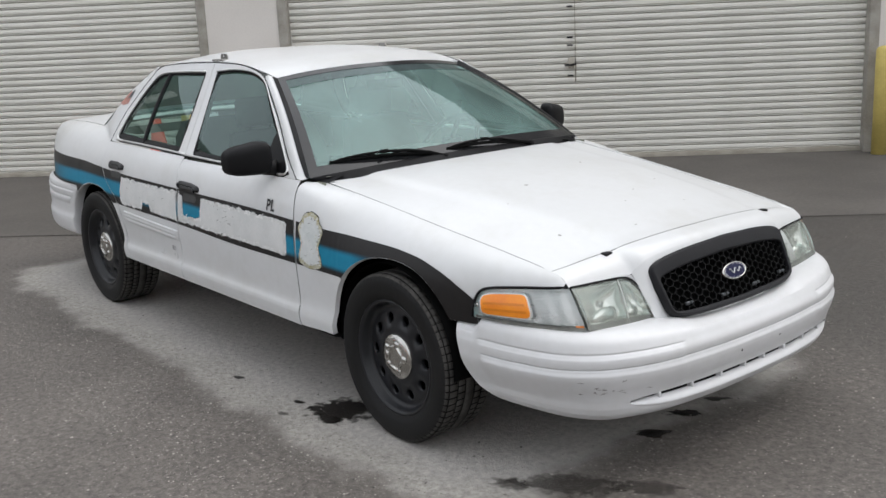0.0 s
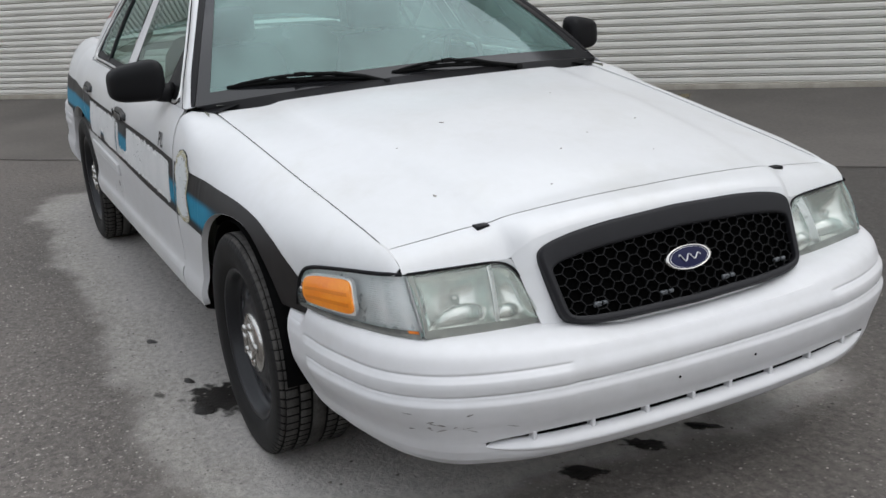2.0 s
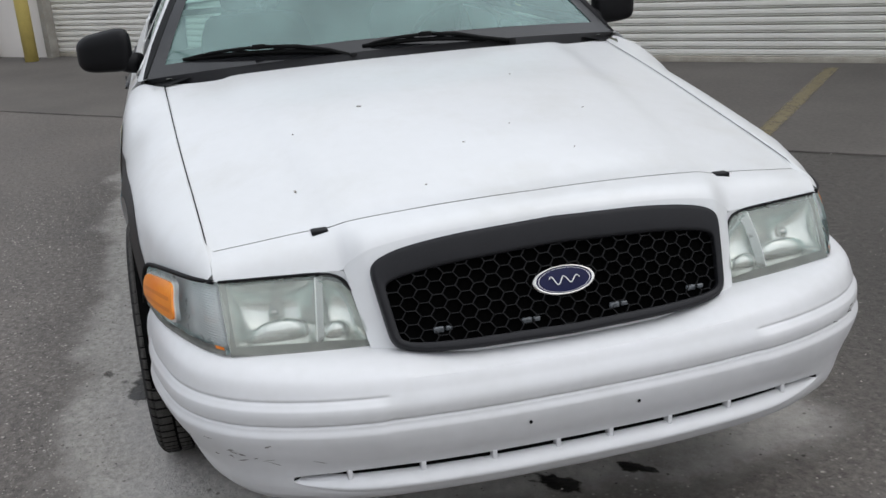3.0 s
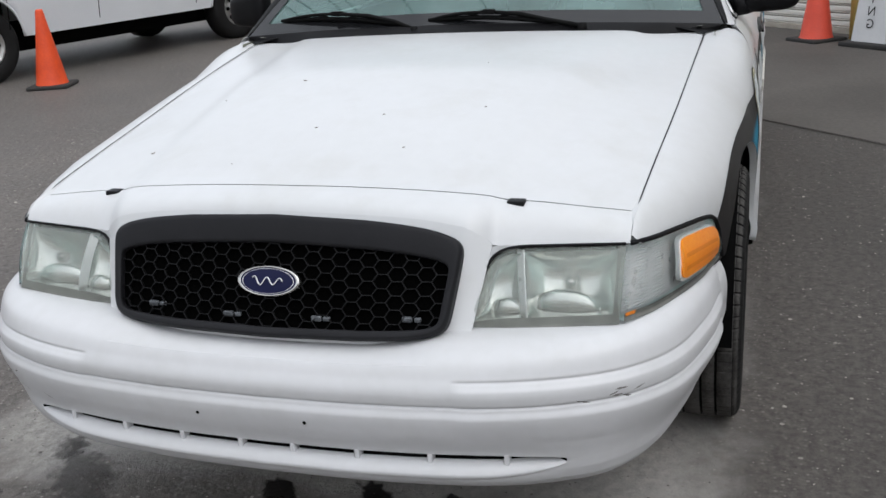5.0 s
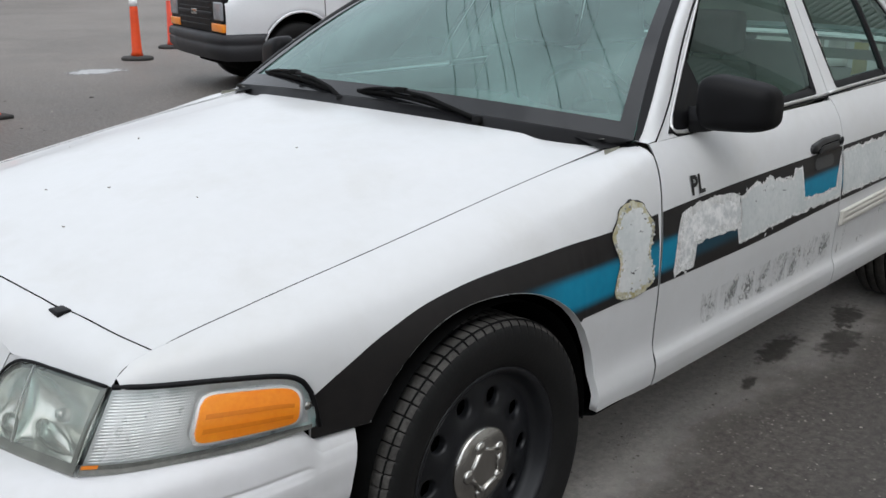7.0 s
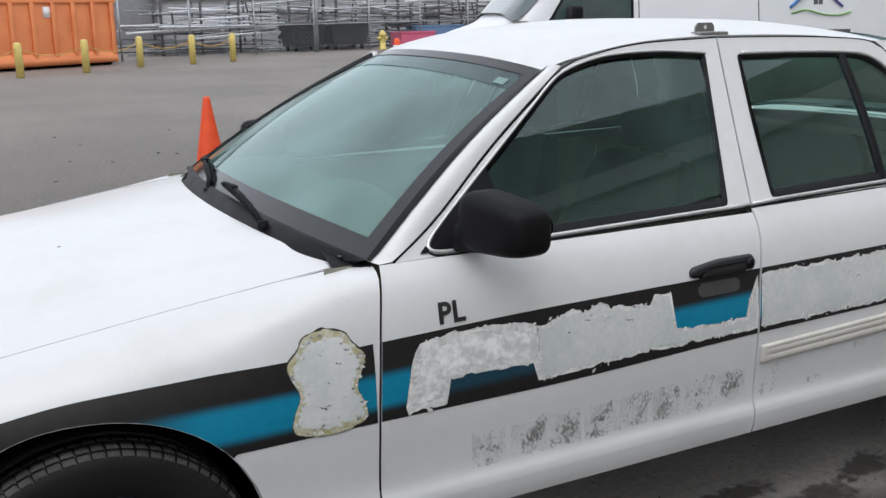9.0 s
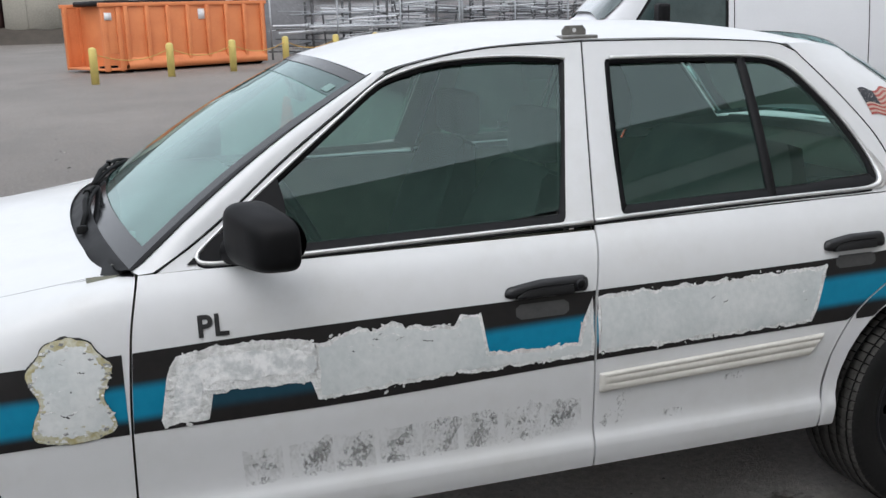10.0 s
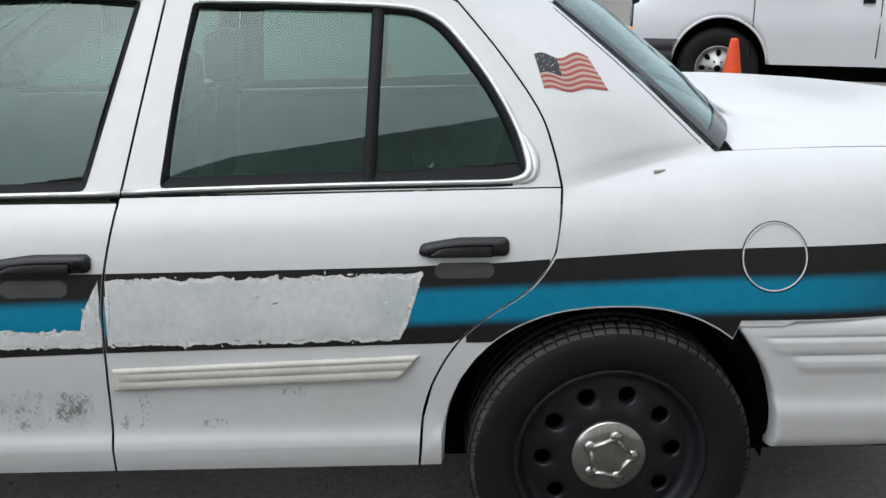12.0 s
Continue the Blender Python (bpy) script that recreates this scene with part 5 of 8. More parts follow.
STUCCO = surface("painted_block_wall", (0.74, 0.70, 0.655), (0.66, 0.625, 0.585), rough=0.85, scale=1.5, fine=60, bump=0.25, depth=0.003)
SLAT = surface("painted_steel_slat", (0.78, 0.76, 0.70), (0.70, 0.68, 0.62), rough=0.5, scale=2.0, fine=30, bump=0.05)
DOORS_U = [(-7.0, -0.89), (0.0, 6.13), (7.02, 13.1), (-14.9, -8.9)]
bm = bmesh.new()
cuts = sorted(DOORS_U)
spans, u0 = [], -18.0
for a, b in cuts:
    spans.append((u0, a, 0, 4.6))
    spans.append((a, b, 4.2, 4.6))
    u0 = b
spans.append((u0, 20.0, 0, 4.6))
for a, b, z0, z1 in spans:
    box_bm((a, -0.35, z0), (b, 0, z1), 0, bm)
wall = finish("wall_north", bm, STUCCO, smooth=False)
wall.matrix_world = WALL_M
tagged(wall, "pale painted block wall of the loading building", "wall", kind="structure")
def fascia_top(u):
    """Top edge of the unseen fascia, sloped to set the skyline mirrored in the windows."""
    return min(8.4, max(5.3, 5.2 + 0.36 * u))


bm = bmesh.new()
ring_ = [[bm.verts.new(p) for p in ((u, -0.36, 4.6), (u, 0.02, 4.6), (u, 0.02, fascia_top(u)), (u, -0.36, fascia_top(u)))] for u in (-18.0, 0.3, 8.9, 20.0)]
for a, b in zip(ring_, ring_[1:]):
    for k in range(4):
        bm.faces.new([a[k], a[(k + 1) % 4], b[(k + 1) % 4], b[k]])
bm.faces.new(ring_[0])
bm.faces.new(ring_[-1])
# added out of view: shapes window reflections and bounces light to the car's side
clad = finish("unseen_fascia", bm, surface("reflected_fascia_sheet", (0.27, 0.26, 0.25), (0.20, 0.19, 0.18), rough=0.7, scale=1.2, fine=30, bump=0.1), smooth=False)
clad.matrix_world = WALL_M
tagged(clad, "unseen grey sheet above the roll-up doors, added for the window reflections", "wall", kind="structure")
prof = [(-0.030, 0.0), (-0.030, 0.0085), (0.012, 0.009), (0.015, 0.012), (0.015, 0.019), (-0.020, 0.0185), (-0.020, 0.0250), (0.013, 0.0255), (0.015, 0.029), (0.015, 0.058), (0.012, 0.067), (-0.030, 0.0698)]
for a, b in DOORS_U:
    d = tagged(new("roll_up_door"), "cream ribbed steel roll-up door, closed", "door", "roll-up doors of the loading wall")
    d.matrix_world = WALL_M
    L = b - a
    bm = grid_bm([[(x, y - 0.14, z) for y, z in prof] for x in np.linspace(0, L, 2)])
    ms = None
    for k in range(60):
        if k == 0:
            o = finish("slat", bm, SLAT, d, smooth=False)
            ms = o.data
        else:
            o = new("slat", ms)
            o.parent = d
        o.location = (a, 0, 0.05 + 0.070 * k)
    part("bottom_bar", box_bm((a + 0.01, -0.15, 0.0), (b - 0.01, -0.11, 0.055), 0.004), surface("bottom_bar_steel", (0.45, 0.42, 0.36), (0.3, 0.27, 0.22), rough=0.6), d)
    if a == 0.0:
        # lift handle and slide bolt at the middle of this door
        mid_u = (a + b) / 2
        latch = part("door_latch", box_bm((mid_u - 0.03, -0.126, 0.98), (mid_u + 0.03, -0.112, 1.10), 0.004), bpy.data.materials["bottom_bar_steel"], d, "small dark steel latch on the slats")
        part("latch_handle", tube_bm([(mid_u - 0.07, -0.10, 1.02), (mid_u, -0.09, 1.02), (mid_u + 0.05, -0.10, 1.03)], 0.010, 8), BLACK, latch)
        part("latch_rod", tube_bm([(mid_u + 0.045, -0.118, 0.84), (mid_u + 0.045, -0.118, 2.3)], 0.004, 6), bpy.data.materials["bottom_bar_steel"], latch)
        for z in (0.90, 1.22, 1.30, 1.62):
            part("latch_rivet", box_bm((mid_u - 0.04, -0.126, z), (mid_u + 0.02, -0.116, z + 0.016), 0.003), BLACK, latch)
    for u in (a, b):
        part("guide_rail", box_bm((u - 0.05, -0.12, 0), (u + 0.05, 0.012, 4.25), 0.004), bpy.data.materials["guide_steel"] if "guide_steel" in bpy.data.materials else surface("guide_steel", (0.42, 0.40, 0.36), (0.26, 0.24, 0.20), rough=0.6), d)

# buildings across the yard
SIDING = surface("pale_grey_siding", (0.60, 0.59, 0.60), (0.52, 0.51, 0.52), rough=0.6, scale=0.6, fine=20, bump=0.1)
MAUVE = surface("mauve_grey_panel", (0.52, 0.49, 0.50), (0.45, 0.42, 0.43), rough=0.7, scale=0.5, fine=16, bump=0.1)
ROOFING = surface("grey_roof_sheet", (0.30, 0.30, 0.31), (0.24, 0.24, 0.25), rough=0.6)
TARP = surface("black_tarp", (0.02, 0.02, 0.022), (0.012, 0.012, 0.012), rough=0.5, bump=0.3)


def building(name, lo, hi, mat, label, doors_=(), windows=()):
    b = empty(name, label, "building", "", Matrix.Translation((lo[0], lo[1], 0)))
    w, d, h = hi[0] - lo[0], hi[1] - lo[1], hi[2]
    part("building_wall", box_bm((0, 0, 0), (w, d, h)), mat, b)
    part("roof", box_bm((-0.3, -0.3, h), (w + 0.3, d + 0.3, h + 0.25), 0.03), ROOFING, b)
    for k in range(int(w / 1.0)):
        part("wall_batten", box_bm((k + 0.47, d, 0.1), (k + 0.53, d + 0.03, h - 0.05)), mat, b) if k % 2 == 0 else None
    for x, z0, ww, hh in doors_:
        part("loading_door", box_bm((x, d, z0), (x + ww, d + 0.06, z0 + hh), 0.02), TARP if hh > 4 else ROOFING, b, "grey loading door")
    for x, z0, ww, hh in windows:
        wn_ = part("window", box_bm((x, d, z0), (x + ww, d + 0.05, z0 + hh), 0.01), ROOFING, b)
        part("pane", box_bm((x + 0.06, d + 0.04, z0 + 0.06), (x + ww - 0.06, d + 0.06, z0 + hh - 0.06)), TARP, wn_)
    return b


building("warehouse", (-12.5, -60, 0), (-5.2, -44, 7.0), SIDING, "pale grey metal warehouse across the yard", ((3.0, 0, 2.6, 3.4),), ((1.2, 1.9, 0.7, 0.7), (5.9, 2.0, 0.8, 0.6)))
building("warehouse", (-42.0, -66, 0), (-12.6, -48, 6.5), MAUVE, "long mauve-grey panelled warehouse across the yard", ((6, 0, 3, 3.2), (18, 0, 3, 3.2)), ((10, 2.2, 1.2, 0.8), (14, 2.2, 1.2, 0.8), (24, 2.2, 1.2, 0.8)))
building("workshop", (-5.0, -52, 0), (-1.9, -38, 6.0), SIDING, "pale workshop with a black tarp over its door", ((0.1, 0, 2.9, 4.2),))
BEIGE = surface("stained_beige_concrete", (0.50, 0.47, 0.40), (0.34, 0.32, 0.27), rough=0.8, scale=0.35, fine=9, bump=0.2)
MAROON = surface("dark_red_brown_panel", (0.085, 0.035, 0.032), (0.055, 0.025, 0.024), rough=0.7, scale=0.6, fine=12, bump=0.2)
SOIL = surface("dark_soil_bank", (0.075, 0.062, 0.05), (0.045, 0.038, 0.03), rough=0.95, scale=1.2, fine=12, bump=0.5)
building("workshop", (-1.7, -84, 0), (6.2, -69, 6.5), BEIGE, "stained beige concrete building at the end of the yard")
building("workshop", (6.4, -84, 0), (28, -69, 6.5), MAROON, "dark red-brown building at the end of the yard", ((9, 0, 3.2, 3.6),))
bank = finish("soil_bank", grid_bm([[(x, y + 0.5 * noise.noise((x * 0.4, 2, 0)), z * (1 + 0.25 * noise.noise((x * 0.7, 5, 0)))) for y, z in ((-69.0, 0.95), (-68.2, 0.80), (-67.2, 0.30), (-66.6, 0.0))] for x in np.linspace(-1.7, 28, 60)]), SOIL)
tagged(bank, "low dark bank of soil along the far walls", "bank", kind="structure")
sh = empty("lean_to_shed", "low white shed with a sloping roof", "shed", "", Matrix.Translation((-14.5, -42.0, 0)))
part("shed_wall", box_bm((0, -3, 0), (5.0, 0, 2.1)), SIDING, sh)
part("shed_roof", grid_bm([[(x, -3.2, 2.75), (x, 0.3, 2.05)] for x in (-0.3, 5.3)], 0.08, (2.5, -1.5, 0)), SIDING, sh)
building("office", (32, -60, 0), (46, 40, 9), STUCCO, "plain rendered building closing the yard", ((0, 0, 0.1, 0.1),))

# ---- inside the car ----
part("interior_tub", grid_bm([[(x, 0.80, 0.955), (x, 0.83, 0.80), (x, 0.82, 0.38), (x, 0.6, 0.33), (x, -0.6, 0.33), (x, -0.82, 0.38), (x, -0.83, 0.80), (x, -0.80, 0.955)] for x in np.linspace(-0.55, -2.47, 14)]), TRIM_IN, car, "pale grey door cards and floor")
for s in (1, -1):
    part("rear_side_trim", grid_bm([[(x, s * 0.80, 0.955), (x, s * 0.82, 0.82), (x, s * 0.80, 0.755), (x, s * 0.50, 0.750)] for x in np.linspace(-2.47, -2.95, 5)]), TRIM_IN, car)
part("headliner", grid_bm([[(p[0], p[1], p[2] - 0.035) for p in [roof_point(i, v) for v in np.linspace(-0.95, 0.95, 21)]] for i in range(2, 60, 3)]), surface("headliner_cloth", (0.42, 0.42, 0.39), (0.36, 0.36, 0.33), rough=0.95, fine=220), car)
part("dashboard", grid_bm([[(x - 0.03 * math.cos(v * 1.4), v * 0.76, z + 0.015 * math.cos(v * 6)) for v in np.linspace(-1, 1, 31)] for x, z in ((-0.60, 0.955), (-0.70, 0.975), (-0.85, 0.985), (-0.98, 0.975), (-1.03, 0.94), (-1.02, 0.86), (-0.98, 0.70), (-0.95, 0.45))]), surface("tan_dash_top", (0.17, 0.175, 0.16), (0.13, 0.135, 0.12), rough=0.7, fine=240, bump=0.3), car)
part("rear_deck", grid_bm([[(x, y, 1.005) for y in np.linspace(-0.68, 0.68, 9)] for x in np.linspace(-2.78, -3.28, 5)]), TRIM_IN, car)
part("firewall", box_bm((-0.56, -0.80, 0.28), (-0.54, 0.80, 0.93)), DARK, car)
ring_pts = [Vector((0.19 * math.cos(a), 0.19 * math.sin(a), 0)) for a in np.linspace(0, math.tau, 36, endpoint=False)]
mw = Matrix.Translation((-1.13, 0.37, 0.93)) @ pose(0, 0, 0, 0, -62, 0)
bm = tube_bm([mw @ p for p in ring_pts], 0.014, 10, closed=True)
for a in (0.4, 2.74, 4.71):
    tube_bm([mw @ Vector((0.05 * math.cos(a + 1.57), 0.05 * math.sin(a + 1.57), 0)), mw @ Vector((0.185 * math.cos(a + 1.57), 0.185 * math.sin(a + 1.57), 0))], 0.014, 8, bm)
part("steering_wheel", bm, BLACK, car)
part("steering_hub", box_bm((-0.06, -0.06, -0.03), (0.06, 0.06, 0.02), 0.02, m=mw), BLACK, car)


def seat(name, y, hw, x0, cloth, head=True):
    def slab(pts, th):
        rows = []
        for x, z, w in pts:
            rows.append([(x, y + w * hw * v, z + th * (0.35 * abs(v) ** 3 - 0.08 * (1 - v * v))) for v in np.linspace(-1, 1, 17)])
        return rows
    bm = grid_bm(slab([(x0 + 0.50, 0.50, 0.92), (x0 + 0.48, 0.57, 0.96), (x0 + 0.35, 0.595, 1), (x0 + 0.15, 0.565, 1), (x0, 0.55, 1)], 0.05), 0.12, (x0 + 0.25, y, 0.2))
    st = part(name, bm, cloth, car, "grey cloth car seat")
    bm = grid_bm([[(x + 0.03 * abs(v) ** 3, y + hw * w * v, z) for v in np.linspace(-1, 1, 17)] for x, z, w in ((x0 + 0.02, 0.50, 0.95), (x0 - 0.02, 0.65, 1.0), (x0 - 0.08, 0.82, 1.0), (x0 - 0.15, 0.98, 0.92), (x0 - 0.18, 1.05, 0.80), (x0 - 0.21, 1.065, 0.7), (x0 - 0.25, 1.05, 0.75), (x0 - 0.23, 0.80, 0.95), (x0 - 0.14, 0.50, 0.95))])
    part("backrest", bm, cloth, st)
    if head:
        part("headrest", box_bm((x0 - 0.27, y - 0.13, 1.08), (x0 - 0.17, y + 0.13, 1.235), 0.035, seg=3), cloth, st)
        for e in (-0.06, 0.06):
            part("headrest_post", tube_bm([(x0 - 0.22, y + e, 1.03), (x0 - 0.22, y + e, 1.10)], 0.006, 6), CHROME, st)


for y in (0.37, -0.37):
    seat("front_seat", y, 0.255, -1.62, SEAT_CLOTH)
seat("rear_bench", 0.0, 0.53, -2.55, surface("tan_rear_vinyl", (0.27, 0.265, 0.23), (0.2, 0.195, 0.17), rough=0.6), head=False)
part("inside_mirror", box_bm((-1.20, -0.11, 1.265), (-1.175, 0.11, 1.315), 0.012), BLACK, car, "black inside mirror")
part("mirror_stem", tube_bm([(-1.175, 0, 1.30), (-1.14, 0, 1.36)], 0.008, 6), BLACK, car)

# ---- decals, mouldings, small parts on the skin ----

skins = {}
for o in car.children:
    if o.name.split(".")[0] in ("front_fender", "front_door", "rear_door", "quarter_panel"):
        me = o.data
        ys_ = [v.co.y for v in me.vertices]
        s = 1 if sum(ys_) > 0 else -1
        skins.setdefault(s, []).append((o, BVHTree.FromPolygons([v.co for v in me.vertices], [p.vertices for p in me.polygons])))


def on_skin(x, z, s, off):
    """The place on the car's side at x, z, lifted by off; None past its edge."""
    best = None
    for o, tree in skins[s]:
        hit = tree.ray_cast(Vector((x, s * 1.6, z)), Vector((0, -s, 0)))
        if hit[0] is not None and s * hit[0].y > 0.4 and (best is None or s * hit[0].y > s * best[0].y):
            nrm = hit[1] if hit[1].y * s > 0 else -hit[1]
            best = (hit[0], nrm, o)
    if best is None:
        return None, None
    return best[0] + best[1] * off, best[2]


def panel_of(name, s):
    return [o for o, _ in skins[s] if o.name.split(".")[0] == name][0]


def strip(name, s, parent, xs, top, bot, material, off=0.0012, jag=0.0, nv=5, label="", seed=0, ends=None):
    """A film on the car's side between two curves; jag roughens its edges."""
    rows = []
    for i, x in enumerate(xs):
        zt, zb = top(x), bot(x)
        if jag:
            for k, sign in ((0, 1), (5, -1)):
                # broad waves, a finer tear and a few deep nicks
                d = jag * (noise.noise((x * 24, seed, k)) * 1.0 + noise.noise((x * 85, seed, k + 2)) * 0.40 + noise.noise((x * 260, seed, k + 3)) * 0.22 - 2.2 * max(0.0, noise.noise((x * 48, seed, k + 4)) - 0.36))
                zt, zb = (zt + d, zb) if sign > 0 else (zt, zb - d)
        r = []
        for v in np.linspace(0, 1, nv):
            z = zt + (zb - zt) * v
            xx = x
            if ends:
                # the film follows the slanted seams at both its ends
                xx = ends[0](z) + (ends[1](z) - ends[0](z)) * (x - xs[0]) / (xs[-1] - xs[0])
            if jag and i in (0, len(xs) - 1):
                xx += jag * 1.2 * noise.noise((z * 60, seed, 11))
            p, _ = on_skin(xx, z, s, off)
            r.append(p)
        if all(q is not None for q in r):
            rows.append(r)
    if len(rows) < 2:
        return None
    return part(name, grid_bm(rows), material, parent, label)


def stripe_material():
    m, n, l, p = nodes("faded_stripe_film")
    co, sep = n.new("ShaderNodeTexCoord"), n.new("ShaderNodeSeparateXYZ")
    l.new(co.outputs["Object"], sep.inputs[0])

    def rng(src, a, b, c, d, smooth=False):
        r = n.new("ShaderNodeMapRange")
        r.interpolation_type = "SMOOTHSTEP" if smooth else "LINEAR"
        for k, v in zip(("From Min", "From Max", "To Min", "To Max"), (a, b, c, d)):
            r.inputs[k].default_value = v
        l.new(src, r.inputs[0])
        return r.outputs[0]

    def mth(op, a, b):
        r = n.new("ShaderNodeMath")
        r.operation = op
        for k, v in enumerate((a, b)):
            if isinstance(v, (int, float)):
                r.inputs[k].default_value = v
            elif v is not None:
                l.new(v, r.inputs[k])
        return r.outputs[0]
    zc = rng(sep.outputs[0], -3.1, -0.3, 0.752, 0.684)
    d = mth("ABSOLUTE", mth("SUBTRACT", sep.outputs[2], zc), None)
    band = rng(d, 0.024, 0.052, 1, 0, True)
    fade = mth("MULTIPLY", rng(sep.outputs[0], -0.24, -0.02, 1, 0, True), rng(sep.outputs[0], -3.9, -3.3, 0.15, 1, True))
    under = mth("MULTIPLY", rng(sep.outputs[0], -1.06, -1.03, 0, 1, True), rng(sep.outputs[0], -0.80, -0.76, 1, 0, True))
    fade = mth("MULTIPLY", fade, mth("SUBTRACT", 1.0, mth("MULTIPLY", under, 0.8)))
    fac = mth("MULTIPLY", band, fade)
    nz = n.new("ShaderNodeTexNoise")
    nz.inputs["Scale"].default_value, nz.inputs["Detail"].default_value = 30, 6
    l.new(co.outputs["Object"], nz.inputs["Vector"])
    blue = n.new("ShaderNodeValToRGB")
    blue.color_ramp.elements[0].color, blue.color_ramp.elements[1].color = (0.005, 0.17, 0.285, 1), (0.009, 0.24, 0.39, 1)
    l.new(nz.outputs["Fac"], blue.inputs[0])
    blk = n.new("ShaderNodeValToRGB")
    blk.color_ramp.elements[0].color, blk.color_ramp.elements[1].color = (0.008, 0.0075, 0.0075, 1), (0.018, 0.016, 0.0155, 1)
    l.new(nz.outputs["Fac"], blk.inputs[0])
    mx = n.new("ShaderNodeMix")
    mx.data_type = "RGBA"
    l.new(fac, mx.inputs[0])
    l.new(blk.outputs[0], mx.inputs[6])
    l.new(blue.outputs[0], mx.inputs[7])
    l.new(mx.outputs[2], p.inputs["Base Color"])
    p.inputs["Roughness"].default_value = 0.45
    p.inputs["Specular IOR Level"].default_value = 0.3
    return m


STRIPE = stripe_material()
PEEL = surface("adhesive_residue", (0.67, 0.685, 0.675), (0.52, 0.555, 0.55), rough=0.7, scale=7, fine=60, bump=0.5, depth=0.003, spread=0.11)
CRUMPLED = surface("crumpled_white_film", (0.83, 0.83, 0.82), (0.56, 0.58, 0.575), rough=0.6, scale=28, fine=90, bump=0.7, depth=0.005, spread=0.06)
PEEL_EDGE = surface("torn_film_edge", (0.80, 0.80, 0.79), (0.56, 0.565, 0.55), rough=0.65, scale=38, fine=110, bump=1.0, depth=0.006, spread=0.09)
OLD_GLUE = surface("yellowed_glue", (0.40, 0.35, 0.17), (0.60, 0.60, 0.50), rough=0.8, scale=45, fine=150, bump=0.6, depth=0.003, spread=0.1)
PEEL_WHITE = surface("cleaned_paint", (0.70, 0.70, 0.69), (0.60, 0.61, 0.60), rough=0.6, scale=10, fine=90, bump=0.3, depth=0.002, spread=0.14)
SPOT = surface("grey_glue_spot", (0.30, 0.31, 0.31), (0.2, 0.2, 0.2), rough=0.8)
RECESS = surface("dull_grey_film", (0.065, 0.065, 0.064), (0.045, 0.045, 0.045), rough=0.6, scale=20)
INK = surface("black_lettering", (0.015, 0.015, 0.016), (0.01, 0.01, 0.01), rough=0.5, bump=0)

st_top = curve([-3.62, -3.5, -3.17, -2.86, -2.48, -1.78, -1.08, -0.65, -0.42, -0.2, 0.0, 0.15, 0.28, 0.38, 0.44, 0.485],
               [0.860, 0.859, 0.856, 0.846, 0.828, 0.821, 0.816, 0.805, 0.796, 0.789, 0.780, 0.761, 0.724, 0.677, 0.641, 0.610])
st_bot = curve([-2.62, -1.77, -1.0, -0.61, -0.30], [0.652, 0.640, 0.620, 0.620, 0.618])


def quarter_bot(x):
    a = arch(x, -2.90, 0.36, 0.39, 0.37, 2.35)
    return max(a + 0.004, 0.652) if x > -3.181 else 0.694


def fender_bot(x):
    return max(fender_low(x) + 0.0008, st_bot(x) if x < -0.28 else 0.0)


